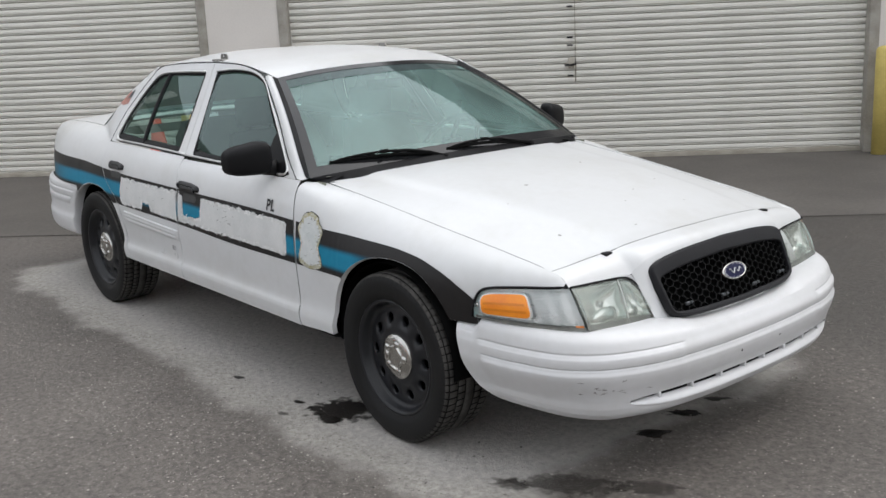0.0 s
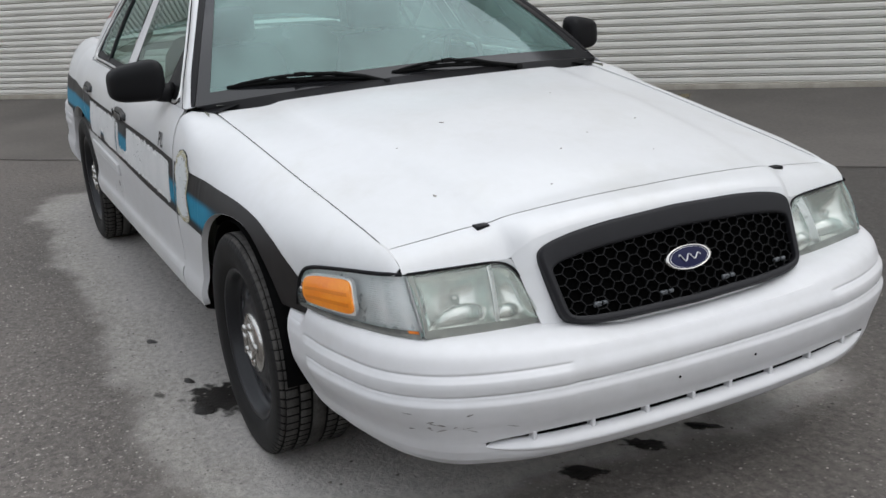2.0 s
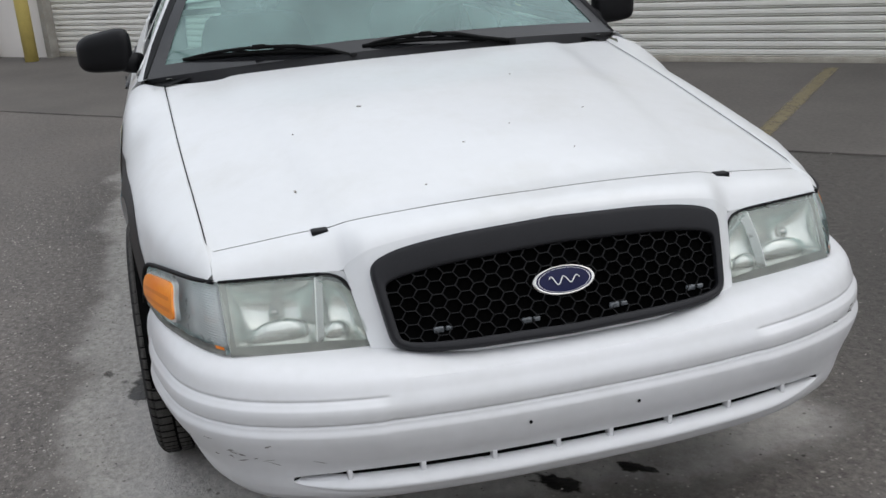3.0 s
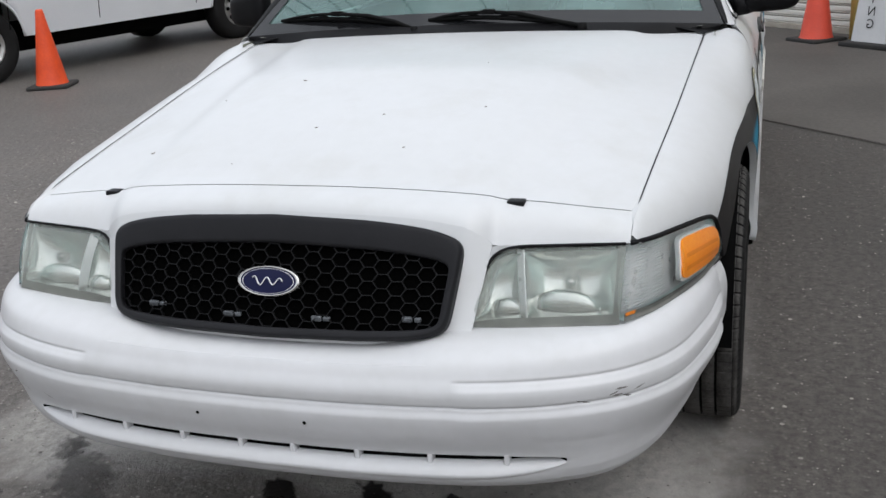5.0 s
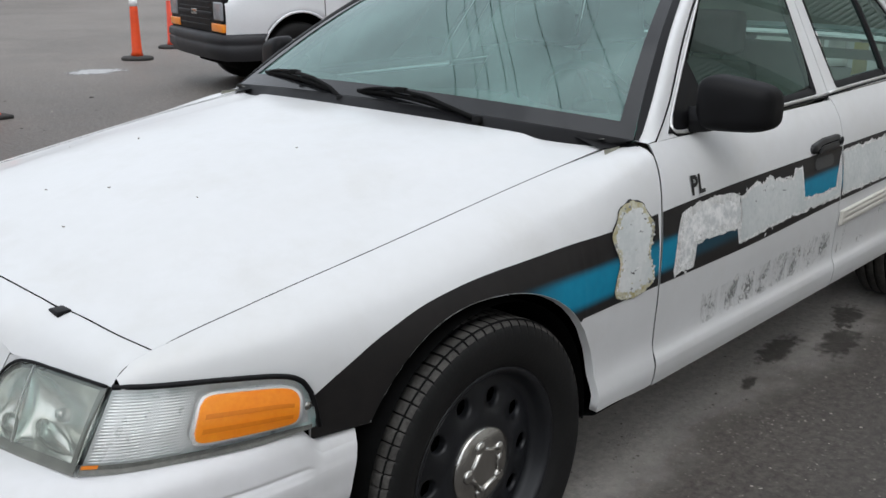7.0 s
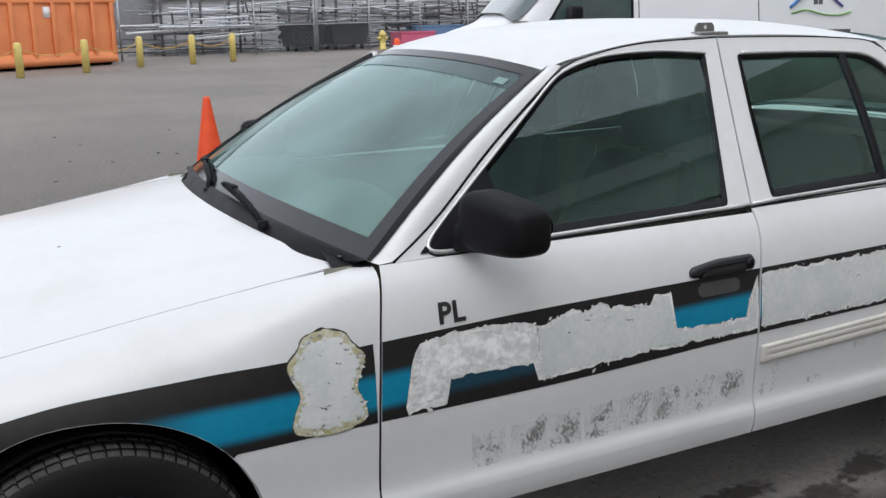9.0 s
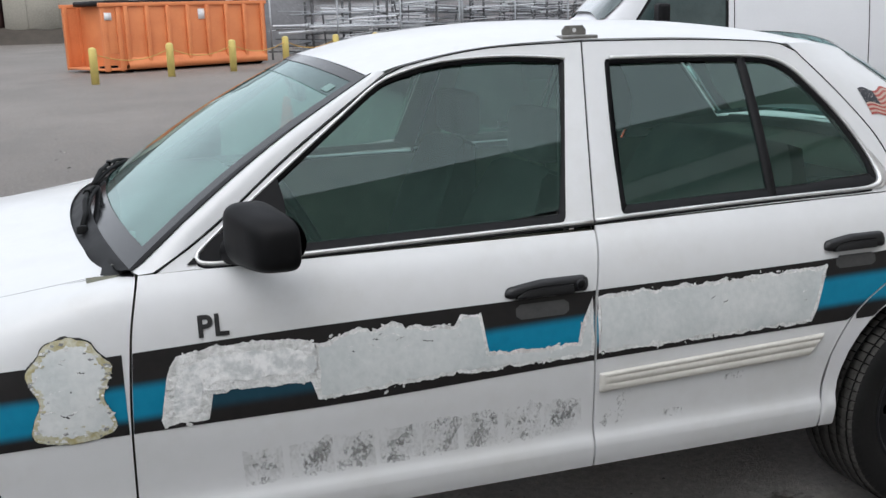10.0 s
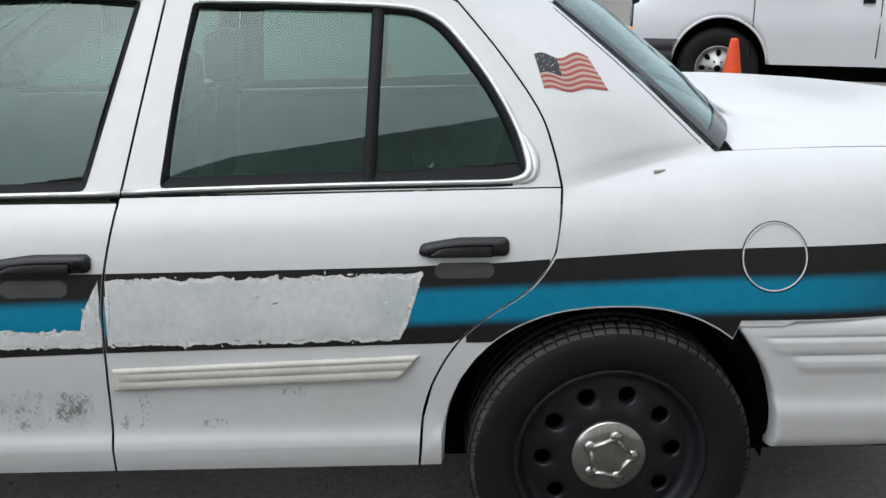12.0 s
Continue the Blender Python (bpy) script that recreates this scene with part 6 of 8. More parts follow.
for s in (1, -1):
    fd, rd, ff, qp = doors["front", s], doors["rear", s], panel_of("front_fender", s), panel_of("quarter_panel", s)
    strip("stripe", s, ff, [x for x in stations(-0.612, 0.4455, 90, ((-0.30, 0.1), (0.335, 0.03)))], st_top, fender_bot, STRIPE, label="black and blue stripe film on the fender", nv=9)
    strip("stripe", s, fd, np.linspace(-0.625, -1.752, 60), st_top, st_bot, STRIPE, label="black and blue stripe film", nv=9, ends=(lambda z: seam_front(z) - 0.0036, lambda z: seam_b(z) + 0.0036))
    strip("stripe", s, rd, np.linspace(-1.77, -2.60, 50), st_top, st_bot, STRIPE, label="black and blue stripe film", nv=9, ends=(lambda z: seam_b(z) - 0.0036, lambda z: -2.535))
    xs = [x for x in stations(-2.535, -4.2, 110, ((-3.17, 0.02), (-2.76, 0.06), (-2.60, 0.10)))]
    # on the door's tail and the quarter the film is split at the seam
    rows_d, rows_q = [], []
    for x in xs:
        if x > -2.79:
            zz = np.linspace(0.345, 0.985, 120)
            inv_ = [-seam_rear(z) for z in zz]
            zd_, zs_ = float(np.interp(-x + 0.0034, inv_, zz)), float(np.interp(-x - 0.0034, inv_, zz))
            if zd_ + 0.003 < st_top(x):
                rows_d.append([on_skin(x, z, s, 0.0012)[0] for z in np.linspace(st_top(x), max(zd_ + 0.0008, st_bot(-2.6)), 7)])
            lo = quarter_bot(x)
            if zs_ - 0.001 > lo:
                rows_q.append([on_skin(x, z, s, 0.0012)[0] for z in np.linspace(min(zs_ - 0.0008, st_top(x)), lo, 7)])
        else:
            rows_q.append([on_skin(x, z, s, 0.0012)[0] for z in np.linspace(st_top(x), quarter_bot(x), 7)])
    part("stripe", grid_bm([r for r in rows_d if all(q is not None for q in r)]), STRIPE, rd)
    part("stripe", grid_bm([r for r in rows_q if all(q is not None for q in r)]), STRIPE, qp, "black and blue stripe film over the wheel arch")

    def patch(parent, xs, tops, bots, seed, film, edge=0.015):
        """Film torn away between two stepped edges: a rough white rim and the paler glue inside."""
        xg = np.arange(min(xs) - 0.02, max(xs) + 0.02, 0.0025)
        order = np.argsort(xs)
        tg, bg = np.interp(xg, np.array(xs)[order], np.array(tops)[order]), np.interp(xg, np.array(xs)[order], np.array(bots)[order])
        k = int(edge / 0.0025)
        te = np.array([tg[max(0, i - k):i + k + 1].min() for i in range(len(xg))]) - edge
        be = np.array([bg[max(0, i - k):i + k + 1].max() for i in range(len(xg))]) + edge
        n1 = int((max(xs) - min(xs)) / 0.003)
        strip("peeled_patch_edge", s, parent, np.linspace(max(xs), min(xs), n1), lambda x: float(np.interp(x, xg, tg)), lambda x: float(np.interp(x, xg, bg)), PEEL_EDGE, 0.0022, 0.010, 5, "white torn edge of removed film", seed)
        strip("peeled_patch", s, parent, np.linspace(max(xs) - edge, min(xs) + edge, n1), lambda x: float(np.interp(x, xg, te)), lambda x: float(np.interp(x, xg, be)), film, 0.0032, 0.014, 5, "pale adhesive left by removed film", seed + 20)
        # curled flakes of film along the torn edges, thickest where it came off in crumbs
        random.seed(500 + seed)
        white, black = bmesh.new(), bmesh.new()
        for k in range(int((max(xs) - min(xs)) * 40)):
            fx = random.uniform(min(xs) + 0.006, max(xs) - 0.006)
            zt, zb = float(np.interp(fx, xg, tg)), float(np.interp(fx, xg, bg))
            fz = random.choice((zt, zb)) + random.gauss(0, 0.0040)
            if s > 0 and fx > -1.06 and random.random() < 0.5:
                fz = random.uniform(zb, zt)
            size, turn, thin = random.uniform(0.003, 0.0095), random.uniform(0, 6.28), random.uniform(0.25, 0.7)
            lift = random.uniform(0.0034, 0.0046)
            into = black if random.random() < 0.08 and min(abs(fz - zt), abs(fz - zb)) < 0.012 else white
            vs = []
            for a, h in ((0, 0.0034), (1.3, lift), (2.6, lift), (3.9, 0.0034), (5.2, 0.0036)):
                ox, oz = size * math.cos(a) * random.uniform(0.6, 1.2), size * thin * math.sin(a)
                p = on_skin(fx + ox * math.cos(turn) - oz * math.sin(turn), fz + ox * math.sin(turn) + oz * math.cos(turn), s, h)[0]
                vs.append(p)
            if all(p is not None for p in vs):
                into.faces.new([into.verts.new(p) for p in vs])
        for bm, mat, lab in ((white, PEEL_EDGE, "curled white flakes of torn film"), (black, INK, "black slivers of stripe film")):
            tagged(part("torn_film", bm, mat, parent, lab, smooth=False, recalc=False), kind="stuff")
    if s > 0:
        xs_ = (-0.685, -0.70, -0.725, -0.765, -0.788, -0.800, -0.92, -1.025, -1.040, -1.06, -1.12, -1.25, -1.36, -1.385, -1.40, -1.455, -1.470, -1.600, -1.712, -1.72, -1.7575)
        tops_ = (0.655, 0.742, 0.782, 0.795, 0.795, 0.796, 0.800, 0.788, 0.776, 0.774, 0.796, 0.798, 0.778, 0.776, 0.799, 0.800, 0.702, 0.692, 0.694, 0.735, 0.806)
        bots_ = (0.628, 0.628, 0.628, 0.629, 0.630, 0.690, 0.690, 0.685, 0.642, 0.640, 0.641, 0.649, 0.652, 0.652, 0.652, 0.652, 0.652, 0.653, 0.654, 0.654, 0.655)
        patch(fd, xs_[:10], tops_[:10], bots_[:10], 1, CRUMPLED, 0.022)
        patch(fd, xs_[8:], tops_[8:], bots_[8:], 3, PEEL, 0.009)
        patch(rd, (-1.7665, -2.1, -2.415, -2.436, -2.450, -2.468), (0.808, 0.808, 0.813, 0.814, 0.815, 0.816), (0.656, 0.657, 0.660, 0.709, 0.756, 0.806), 6, PEEL, 0.009)
    else:
        patch(fd, (-0.690, -0.70, -1.1, -1.495, -1.505, -1.60, -1.69, -1.70, -1.754), (0.780, 0.790, 0.798, 0.802, 0.700, 0.694, 0.694, 0.79, 0.806), (0.648, 0.642, 0.648, 0.652, 0.654, 0.655, 0.656, 0.656, 0.656), 12, PEEL_WHITE)
        patch(rd, (-1.768, -2.09, -2.11, -2.19, -2.21, -2.48, -2.50), (0.808, 0.806, 0.806, 0.808, 0.808, 0.812, 0.730), (0.656, 0.662, 0.700, 0.700, 0.660, 0.658, 0.690), 16, PEEL_WHITE)
    # slivers of film left on the glue
    random.seed(40 + s)
    for k in range(40):
        x = random.choice((random.uniform(-1.10, -1.40), random.uniform(-1.10, -1.40), random.uniform(-1.80, -2.45), random.uniform(-0.555, -0.445)))
        z = random.uniform(0.705, 0.780) + (0.01 if x < -1.7 else 0)
        if x > -0.6:
            z = random.uniform(0.65, 0.81)
        L2, h2, sl = random.uniform(0.003, 0.011), random.uniform(0.0005, 0.0014), random.uniform(-0.4, 0.5)
        rows = []
        for f in np.linspace(-1, 1, 7):
            th = h2 * (1 - f * f) * (0.6 + 0.6 * random.random())
            rows.append([on_skin(x + L2 * f, z + sl * L2 * f + e * th + 0.002 * random.uniform(-1, 1), s, 0.0054)[0] for e in (1, -1)])
        part("film_sliver", grid_bm(rows), random.choice((INK, PEEL_EDGE, OLD_GLUE, SPOT)) if x > -0.6 else random.choice((INK, PEEL_EDGE, PEEL_EDGE, SPOT)), ff if x > -0.6 else (fd if x > -1.76 else rd))
    # dull patches under the door handles
    for door, x0, x1, z0, z1 in ((fd, -1.546, -1.690, 0.808, 0.770), (rd, -2.497, -2.628, 0.836, 0.801)):
        rows = []
        for f in np.linspace(0, 1, 12):
            h = min(1.0, (1 - abs(2 * f - 1) ** 8) ** 0.5 + 0.5)
            zm, zh = (z0 + z1) / 2, (z0 - z1) / 2
            rows.append([on_skin(x0 + (x1 - x0) * f, zm + e * zh * h, s, 0.0028)[0] for e in (1, 0.3, -0.3, -1)])
        part("handle_recess", grid_bm(rows), RECESS, door, "dull grey recess under the handle")
    # shield-shaped patch on the fender
    out = spline([(0.0, 0.118), (0.045, 0.104), (0.060, 0.082), (0.088, 0.050), (0.080, 0.015), (0.066, -0.02), (0.082, -0.06), (0.086, -0.095), (0.05, -0.112), (0.0, -0.118),
                  (-0.05, -0.112), (-0.086, -0.095), (-0.082, -0.06), (-0.066, -0.02), (-0.080, 0.015), (-0.088, 0.050), (-0.060, 0.082), (-0.045, 0.104), (0.0, 0.118)], 120)
    for k, (grow, mat, off, nm) in enumerate(((1.03, INK, 0.0026, "shield_outline"), (1.0, OLD_GLUE, 0.0034, "shield_glue"), (0.86, PEEL, 0.0044, "shield_patch"))):
        rows = []
        for i, (dx, dz) in enumerate(out):
            g = grow * (1 + (0.10 if k == 2 else 0.02) * noise.noise((dx * 60 + 5 * s, dz * 60, k)) + (0.09 if k == 2 else 0.015) * noise.noise((dx * 170 + 5 * s, dz * 170, k)))
            if k == 0 and dz < 0.0:
                g = grow * 0.985
            rows.append([on_skin(-0.500 - dx * g * f, 0.736 + dz * g * f, s, off)[0] for f in (1.0, 0.66, 0.33, 0.02)])
        rows[-1] = rows[0]
        part(nm, grid_bm(rows), mat, ff, "pale shield-shaped patch of old glue" if k == 1 else "")
    random.seed(70 + s)
    for mat, count in ((PEEL_EDGE, 60), (OLD_GLUE, 40), (SPOT, 22)):
        bm = bmesh.new()
        for k in range(count):
            dx, dz = out[random.randrange(len(out))]
            g = random.uniform(0.78, 0.98)
            cx, cz, r, turn = -0.500 - dx * g, 0.736 + dz * g, random.uniform(0.003, 0.008), random.uniform(0, 6.28)
            vs = [on_skin(cx + r * math.cos(a + turn) * random.uniform(0.6, 1.2), cz + r * 0.6 * math.sin(a + turn), s, h)[0] for a, h in ((0, 0.0048), (1.4, 0.0054), (2.8, 0.0056), (4.2, 0.005))]
            bm.faces.new([bm.verts.new(p) for p in vs])
        tagged(part("glue_residue", bm, mat, ff, "crumbs of torn film and glue", smooth=False, recalc=False), kind="stuff")
    # smears of old lettering low on the doors


def smear_material(name, lo, hi, full, colour):
    m, n, l, p = nodes(name)
    co, nz, nz2 = n.new("ShaderNodeTexCoord"), n.new("ShaderNodeTexNoise"), n.new("ShaderNodeTexNoise")
    nz.inputs["Scale"].default_value, nz.inputs["Detail"].default_value = 26, 3
    nz2.inputs["Scale"].default_value, nz2.inputs["Detail"].default_value = 150, 4
    mp = n.new("ShaderNodeMapping")
    mp.inputs["Rotation"].default_value = (0, radians(35), 0)
    mp.inputs["Scale"].default_value = (1.0, 1.0, 0.7)
    l.new(co.outputs["Object"], mp.inputs[0])
    l.new(mp.outputs[0], nz.inputs["Vector"])
    l.new(mp.outputs[0], nz2.inputs["Vector"])
    mul = n.new("ShaderNodeMath")
    mul.operation = "MULTIPLY"
    l.new(nz.outputs["Fac"], mul.inputs[0])
    l.new(nz2.outputs["Fac"], mul.inputs[1])
    r = n.new("ShaderNodeMapRange")
    r.inputs["From Min"].default_value, r.inputs["From Max"].default_value = lo, hi
    r.inputs["To Max"].default_value = full
    l.new(mul.outputs[0], r.inputs[0])
    l.new(r.outputs[0], p.inputs["Alpha"])
    p.inputs["Base Color"].default_value = (*colour, 1)
    p.inputs["Roughness"].default_value = 0.8
    return m


GHOST = smear_material("grey_letter_ghost", 0.235, 0.34, 0.46, (0.30, 0.30, 0.295))
GHOST_HAZE = smear_material("pale_letter_haze", 0.16, 0.42, 0.26, (0.36, 0.37, 0.36))
for s in (1, -1):
    fd, rd = doors["front", s], doors["rear", s]
    # worn bars and haze where lettering was taken off
    line = curve([-2.3, -1.65, -0.85], [0.500, 0.497, 0.490])
    random.seed(21)
    for x in [-0.862 - 0.109 * k for k in range(8)] + [-1.778, -1.955, -2.135] if s > 0 else [-1.80, -1.95]:
        parent = fd if x > -1.70 else rd
        rear = parent is rd

        def bar_on(xa, za, xb, zb, half, mat, off):
            """A worn bar from one place to another, half its width to each side."""
            n = Vector((xb - xa, zb - za)).orthogonal().normalized() * half
            got = []
            for q in np.linspace(0, 1, 8):
                px, pz = xa + (xb - xa) * q, za + (zb - za) * q
                ragged = 1 + 0.35 * noise.noise((px * 70, pz * 70, x))
                got.append([on_skin(px + n.x * v * ragged, max(0.446, pz + n.y * v * ragged), s, off)[0] for v in (-1, -0.33, 0.33, 1)])
            if all(p is not None for r in got for p in r):
                part("ghost_smear", grid_bm(got), mat, parent, "grey smear of removed lettering")
        c, h, lean_x, w = line(x), 0.046, 0.022, random.uniform(0.062, 0.080)
        if not rear:
            bar_on(x + 0.006, c, x - w - 0.022, c + 0.004, h, GHOST_HAZE, 0.0010)
        strokes = [(x - lean_x + 0.030, -h, x - lean_x - 0.022, h), (x - w + 0.030, -h, x - w - 0.026, h), (x - 0.012, h * 0.82, x - w - 0.006, h * 0.86), (x - 0.010, -h * 0.8, x - w + 0.004, -h * 0.86), (x - 0.004, -h * 0.9, x - w - 0.006, h * 0.9), (x - 0.014, 0.0, x - w - 0.004, h * 0.1)]
        bars = random.sample(strokes, 3 if not rear else (2 if x > -1.9 else 1))
        for xa, za, xb, zb in bars:
            bar_on(xa, c + za, xb, c + zb, random.uniform(0.009, 0.017), GHOST, 0.0016)
    # lettering
    cu = bpy.data.curves.new("letters", "FONT")
    cu.body, cu.size, cu.offset, cu.space_character = "PL", 0.067, 0.0020, 1.08
    to = new("letters", cu)
    me = to.evaluated_get(bpy.context.evaluated_depsgraph_get()).to_mesh()
    bm = bmesh.new()
    bm.from_mesh(me)
    bpy.data.objects.remove(to)
    bpy.data.curves.remove(cu)
    for v in bm.verts:
        x = -0.778 - v.co.x if s > 0 else -0.862 + v.co.x
        v.co = on_skin(x, 0.822 + v.co.y, s, 0.0035)[0]
    part("letters", bm, INK, fd, "black letters PL", smooth=False)
    # moulding on the rear door
    rows = []
    for f in (0, 0.008, *np.linspace(0.03, 0.985, 24), 0.993, 1):
        r = []
        for v, d in ((0, 0.001), (0.03, 0.0085), (0.08, 0.0105), (0.20, 0.0105), (0.23, 0.0088), (0.26, 0.0105), (0.56, 0.0105), (0.59, 0.0088), (0.62, 0.0105), (0.90, 0.0105), (0.97, 0.0085), (1, 0.001)):
            x = -1.772 - (0.690 - 0.05 * v) * f
            z = (0.602 + 0.022 * f) + ((0.550 + 0.017 * f) - (0.602 + 0.022 * f)) * v
            if f < 0.05 and 0.1 < v < 0.9:
                d = 0.0098
            r.append(on_skin(x, z, s, d if 0.005 < f < 0.995 else 0.002)[0])
        rows.append(r)
    part("door_moulding", grid_bm(rows), MOULD if s > 0 else PAINT, rd, "aged cream ribbed door moulding" if s > 0 else "")
    qp = panel_of("quarter_panel", s)
    if s > 0:
        part("fuel_door_gap", tube_bm([on_skin(-3.264 + 0.077 * math.cos(a), 0.835 + 0.077 * math.sin(a), s, 0.0010)[0] for a in np.linspace(0, math.tau, 48, endpoint=False)], 0.0011, 5, closed=True), DARK, qp, "round fuel door outline")
        part("fuel_door", tube_bm([on_skin(-3.264 + 0.0735 * math.cos(a), 0.835 + 0.0735 * math.sin(a), s, 0.0012)[0] for a in np.linspace(0, math.tau, 48, endpoint=False)], 0.0020, 5, closed=True), PAINT, qp)
    for name, x0, z0 in (("leaf", -3.02, 1.008),) if s > 0 else ():
        p = on_skin(x0, z0, s, 0.002)[0]
        leaf = part("dry_leaf", box_bm((-0.016, -0.004, -0.001), (0.016, 0.004, 0.001), 0.0015, m=Matrix.Translation(p) @ pose(0, 0, 0, -60, 0, 20)), surface("dry_leaf", (0.3, 0.28, 0.24)), None)
        tagged(leaf, "small dry grey leaf lying on the car", "leaf")

# flag sticker on the roof pillar
def flag_material():
    m, n, l, p = nodes("flag_print")
    uv = n.new("ShaderNodeUVMap")
    sep = n.new("ShaderNodeSeparateXYZ")
    l.new(uv.outputs[0], sep.inputs[0])
    w = n.new("ShaderNodeMath")
    w.operation = "MULTIPLY"
    l.new(sep.outputs[1], w.inputs[0])
    w.inputs[1].default_value = 6.5
    fr = n.new("ShaderNodeMath")
    fr.operation = "FRACT"
    l.new(w.outputs[0], fr.inputs[0])
    st = n.new("ShaderNodeMath")
    st.operation = "LESS_THAN"
    l.new(fr.outputs[0], st.inputs[0])
    st.inputs[1].default_value = 0.5
    c = n.new("ShaderNodeMix")
    c.data_type = "RGBA"
    l.new(st.outputs[0], c.inputs[0])
    c.inputs[6].default_value, c.inputs[7].default_value = (0.44, 0.33, 0.27, 1), (0.33, 0.06, 0.05, 1)
    a, b = n.new("ShaderNodeMath"), n.new("ShaderNodeMath")
    a.operation = b.operation = "LESS_THAN"
    l.new(sep.outputs[0], a.inputs[0])
    a.inputs[1].default_value = 0.40
    inv = n.new("ShaderNodeMath")
    inv.operation = "SUBTRACT"
    inv.inputs[0].default_value = 1.0
    l.new(sep.outputs[1], inv.inputs[1])
    l.new(inv.outputs[0], b.inputs[0])
    b.inputs[1].default_value = 0.55
    ab = n.new("ShaderNodeMath")
    ab.operation = "MULTIPLY"
    l.new(a.outputs[0], ab.inputs[0])
    l.new(b.outputs[0], ab.inputs[1])
    vo = n.new("ShaderNodeTexVoronoi")
    vo.inputs["Scale"].default_value = 18
    l.new(uv.outputs[0], vo.inputs["Vector"])
    stars = n.new("ShaderNodeValToRGB")
    stars.color_ramp.elements[0].position, stars.color_ramp.elements[1].position = 0.16, 0.26
    stars.color_ramp.elements[0].color, stars.color_ramp.elements[1].color = (0.40, 0.40, 0.38, 1), (0.022, 0.024, 0.032, 1)
    l.new(vo.outputs["Distance"], stars.inputs[0])
    d = n.new("ShaderNodeMix")
    d.data_type = "RGBA"
    l.new(ab.outputs[0], d.inputs[0])
    l.new(c.outputs[2], d.inputs[6])
    l.new(stars.outputs[0], d.inputs[7])
    l.new(d.outputs[2], p.inputs["Base Color"])
    p.inputs["Roughness"].default_value = 0.55
    return m


FLAG = flag_material()
for s in (1, -1):
    rows, uvs = [], []
    for a in np.linspace(0, 1, 26):
        r = []
        for b in np.linspace(0, 1, 13):
            x = -2.737 - 0.130 * a - 0.020 * b - (0.022 * max(0, (a - 0.85) / 0.15) * b)
            z = 1.262 - 0.073 * b + 0.006 * math.sin(a * 9.5 + 0.4) * (1 - 0.3 * b) - 0.004 * a
            r.append(on_skin(x, z, s, 0.0015)[0])
            uvs.append((a, 1 - b))
        rows.append(r)
    bm = grid_bm(rows)
    lay = bm.loops.layers.uv.new("UVMap")
    bm.verts.index_update()
    bm.verts.ensure_lookup_table()
    for f in bm.faces:
        for lp in f.loops:
            lp[lay].uv = uvs[lp.vert.index]
    part("flag_sticker", bm, FLAG, panel_of("quarter_panel", s), "faded striped flag sticker")

# bracket at the roof's edge, over the door seam
for s in (1, -1):
    bm = box_bm((-1.945, s * 0.545 - 0.022, 1.434), (-1.835, s * 0.545 + 0.022, 1.446), 0.004)
    br = part("roof_bracket", bm, surface("dull_bracket_steel", (0.30, 0.29, 0.27), (0.16, 0.155, 0.15), rough=0.5, metal=0.7) if s > 0 else bpy.data.materials["dull_bracket_steel"], car, "dull steel mounting bracket")
    outl = [(-0.036, 0.0), (-0.036, 0.014), (-0.026, 0.026), (0.026, 0.026), (0.036, 0.014), (0.036, 0.0)]
    rows = []
    for dx, dz in outl:
        rows.append([(-1.892 + dx, s * 0.520 - 0.003, 1.446 + dz), (-1.892 + dx, s * 0.520 + 0.003, 1.446 + dz)])
    bm = grid_bm(rows)
    bm.faces.new([bm.verts.new((r[1 if s > 0 else 0])) for r in rows])
    bm.faces.new([bm.verts.new((r[0 if s > 0 else 1])) for r in rows])
    part("bracket_tab", bm, bpy.data.materials["dull_bracket_steel"], br, smooth=False)
    part("bracket_hole", lathe_bm([(0.0, 0.0038), (0.006, 0.0038)], (-1.892, s * 0.520, 1.459), s, 12), WHITE_INK, br)
# pale number plate strip on the dashboard, its writing not shown
part("dash_label", box_bm((-0.668, 0.50, 0.9905), (-0.645, 0.58, 0.9935), 0.001), surface("pale_dash_label", (0.6, 0.62, 0.62)), car)
# sticker on the windshield
p = [ws_point(u, v) + np.array((0.002, 0, 0.003)) for u, v in ((0.865, 0.83), (0.905, 0.83), (0.905, 0.90), (0.865, 0.90))]
bm = bmesh.new()
bm.faces.new([bm.verts.new(q) for q in p])
part("sticker", bm, surface("pale_green_sticker", (0.17, 0.27, 0.25)), windshield, "small pale sticker", smooth=False)

STAINS = [(-0.41, -0.89, 0.125, 0.085, "o", 0.5), (-0.36, -0.99, 0.07, 0.03, "o", 0.2), (0.682, -0.17, 0.060, 0.026, "o", 0.75), (0.65, 0.07, 0.062, 0.024, "o", 0.7), (0.655, 0.29, 0.045, 0.018, "o", 0.6), (0.74, -0.72, 0.18, 0.06, "d", 0.7), (0.60, -0.86, 0.07, 0.03, "d", 0.4), (0.95, -0.55, 0.10, 0.04, "d", 0.6),
          (-1.90, 0.72, 0.15, 0.040, "d", 0.1), (-2.46, 0.76, 0.14, 0.045, "d", 0.3), (-1.55, 0.78, 0.05, 0.02, "d", 0.1), (-2.15, 0.86, 0.16, 0.05, "d", 0.15), (-1.1, -1.02, 0.035, 0.012, "o", 0.4), (-0.62, -0.98, 0.03, 0.012, "o", 0.2), (-0.55, -1.10, 0.03, 0.013, "d", 0.3), (0.86, -0.98, 0.12, 0.05, "d", 0.8), (1.12, -0.62, 0.09, 0.03, "d", 1.1)]

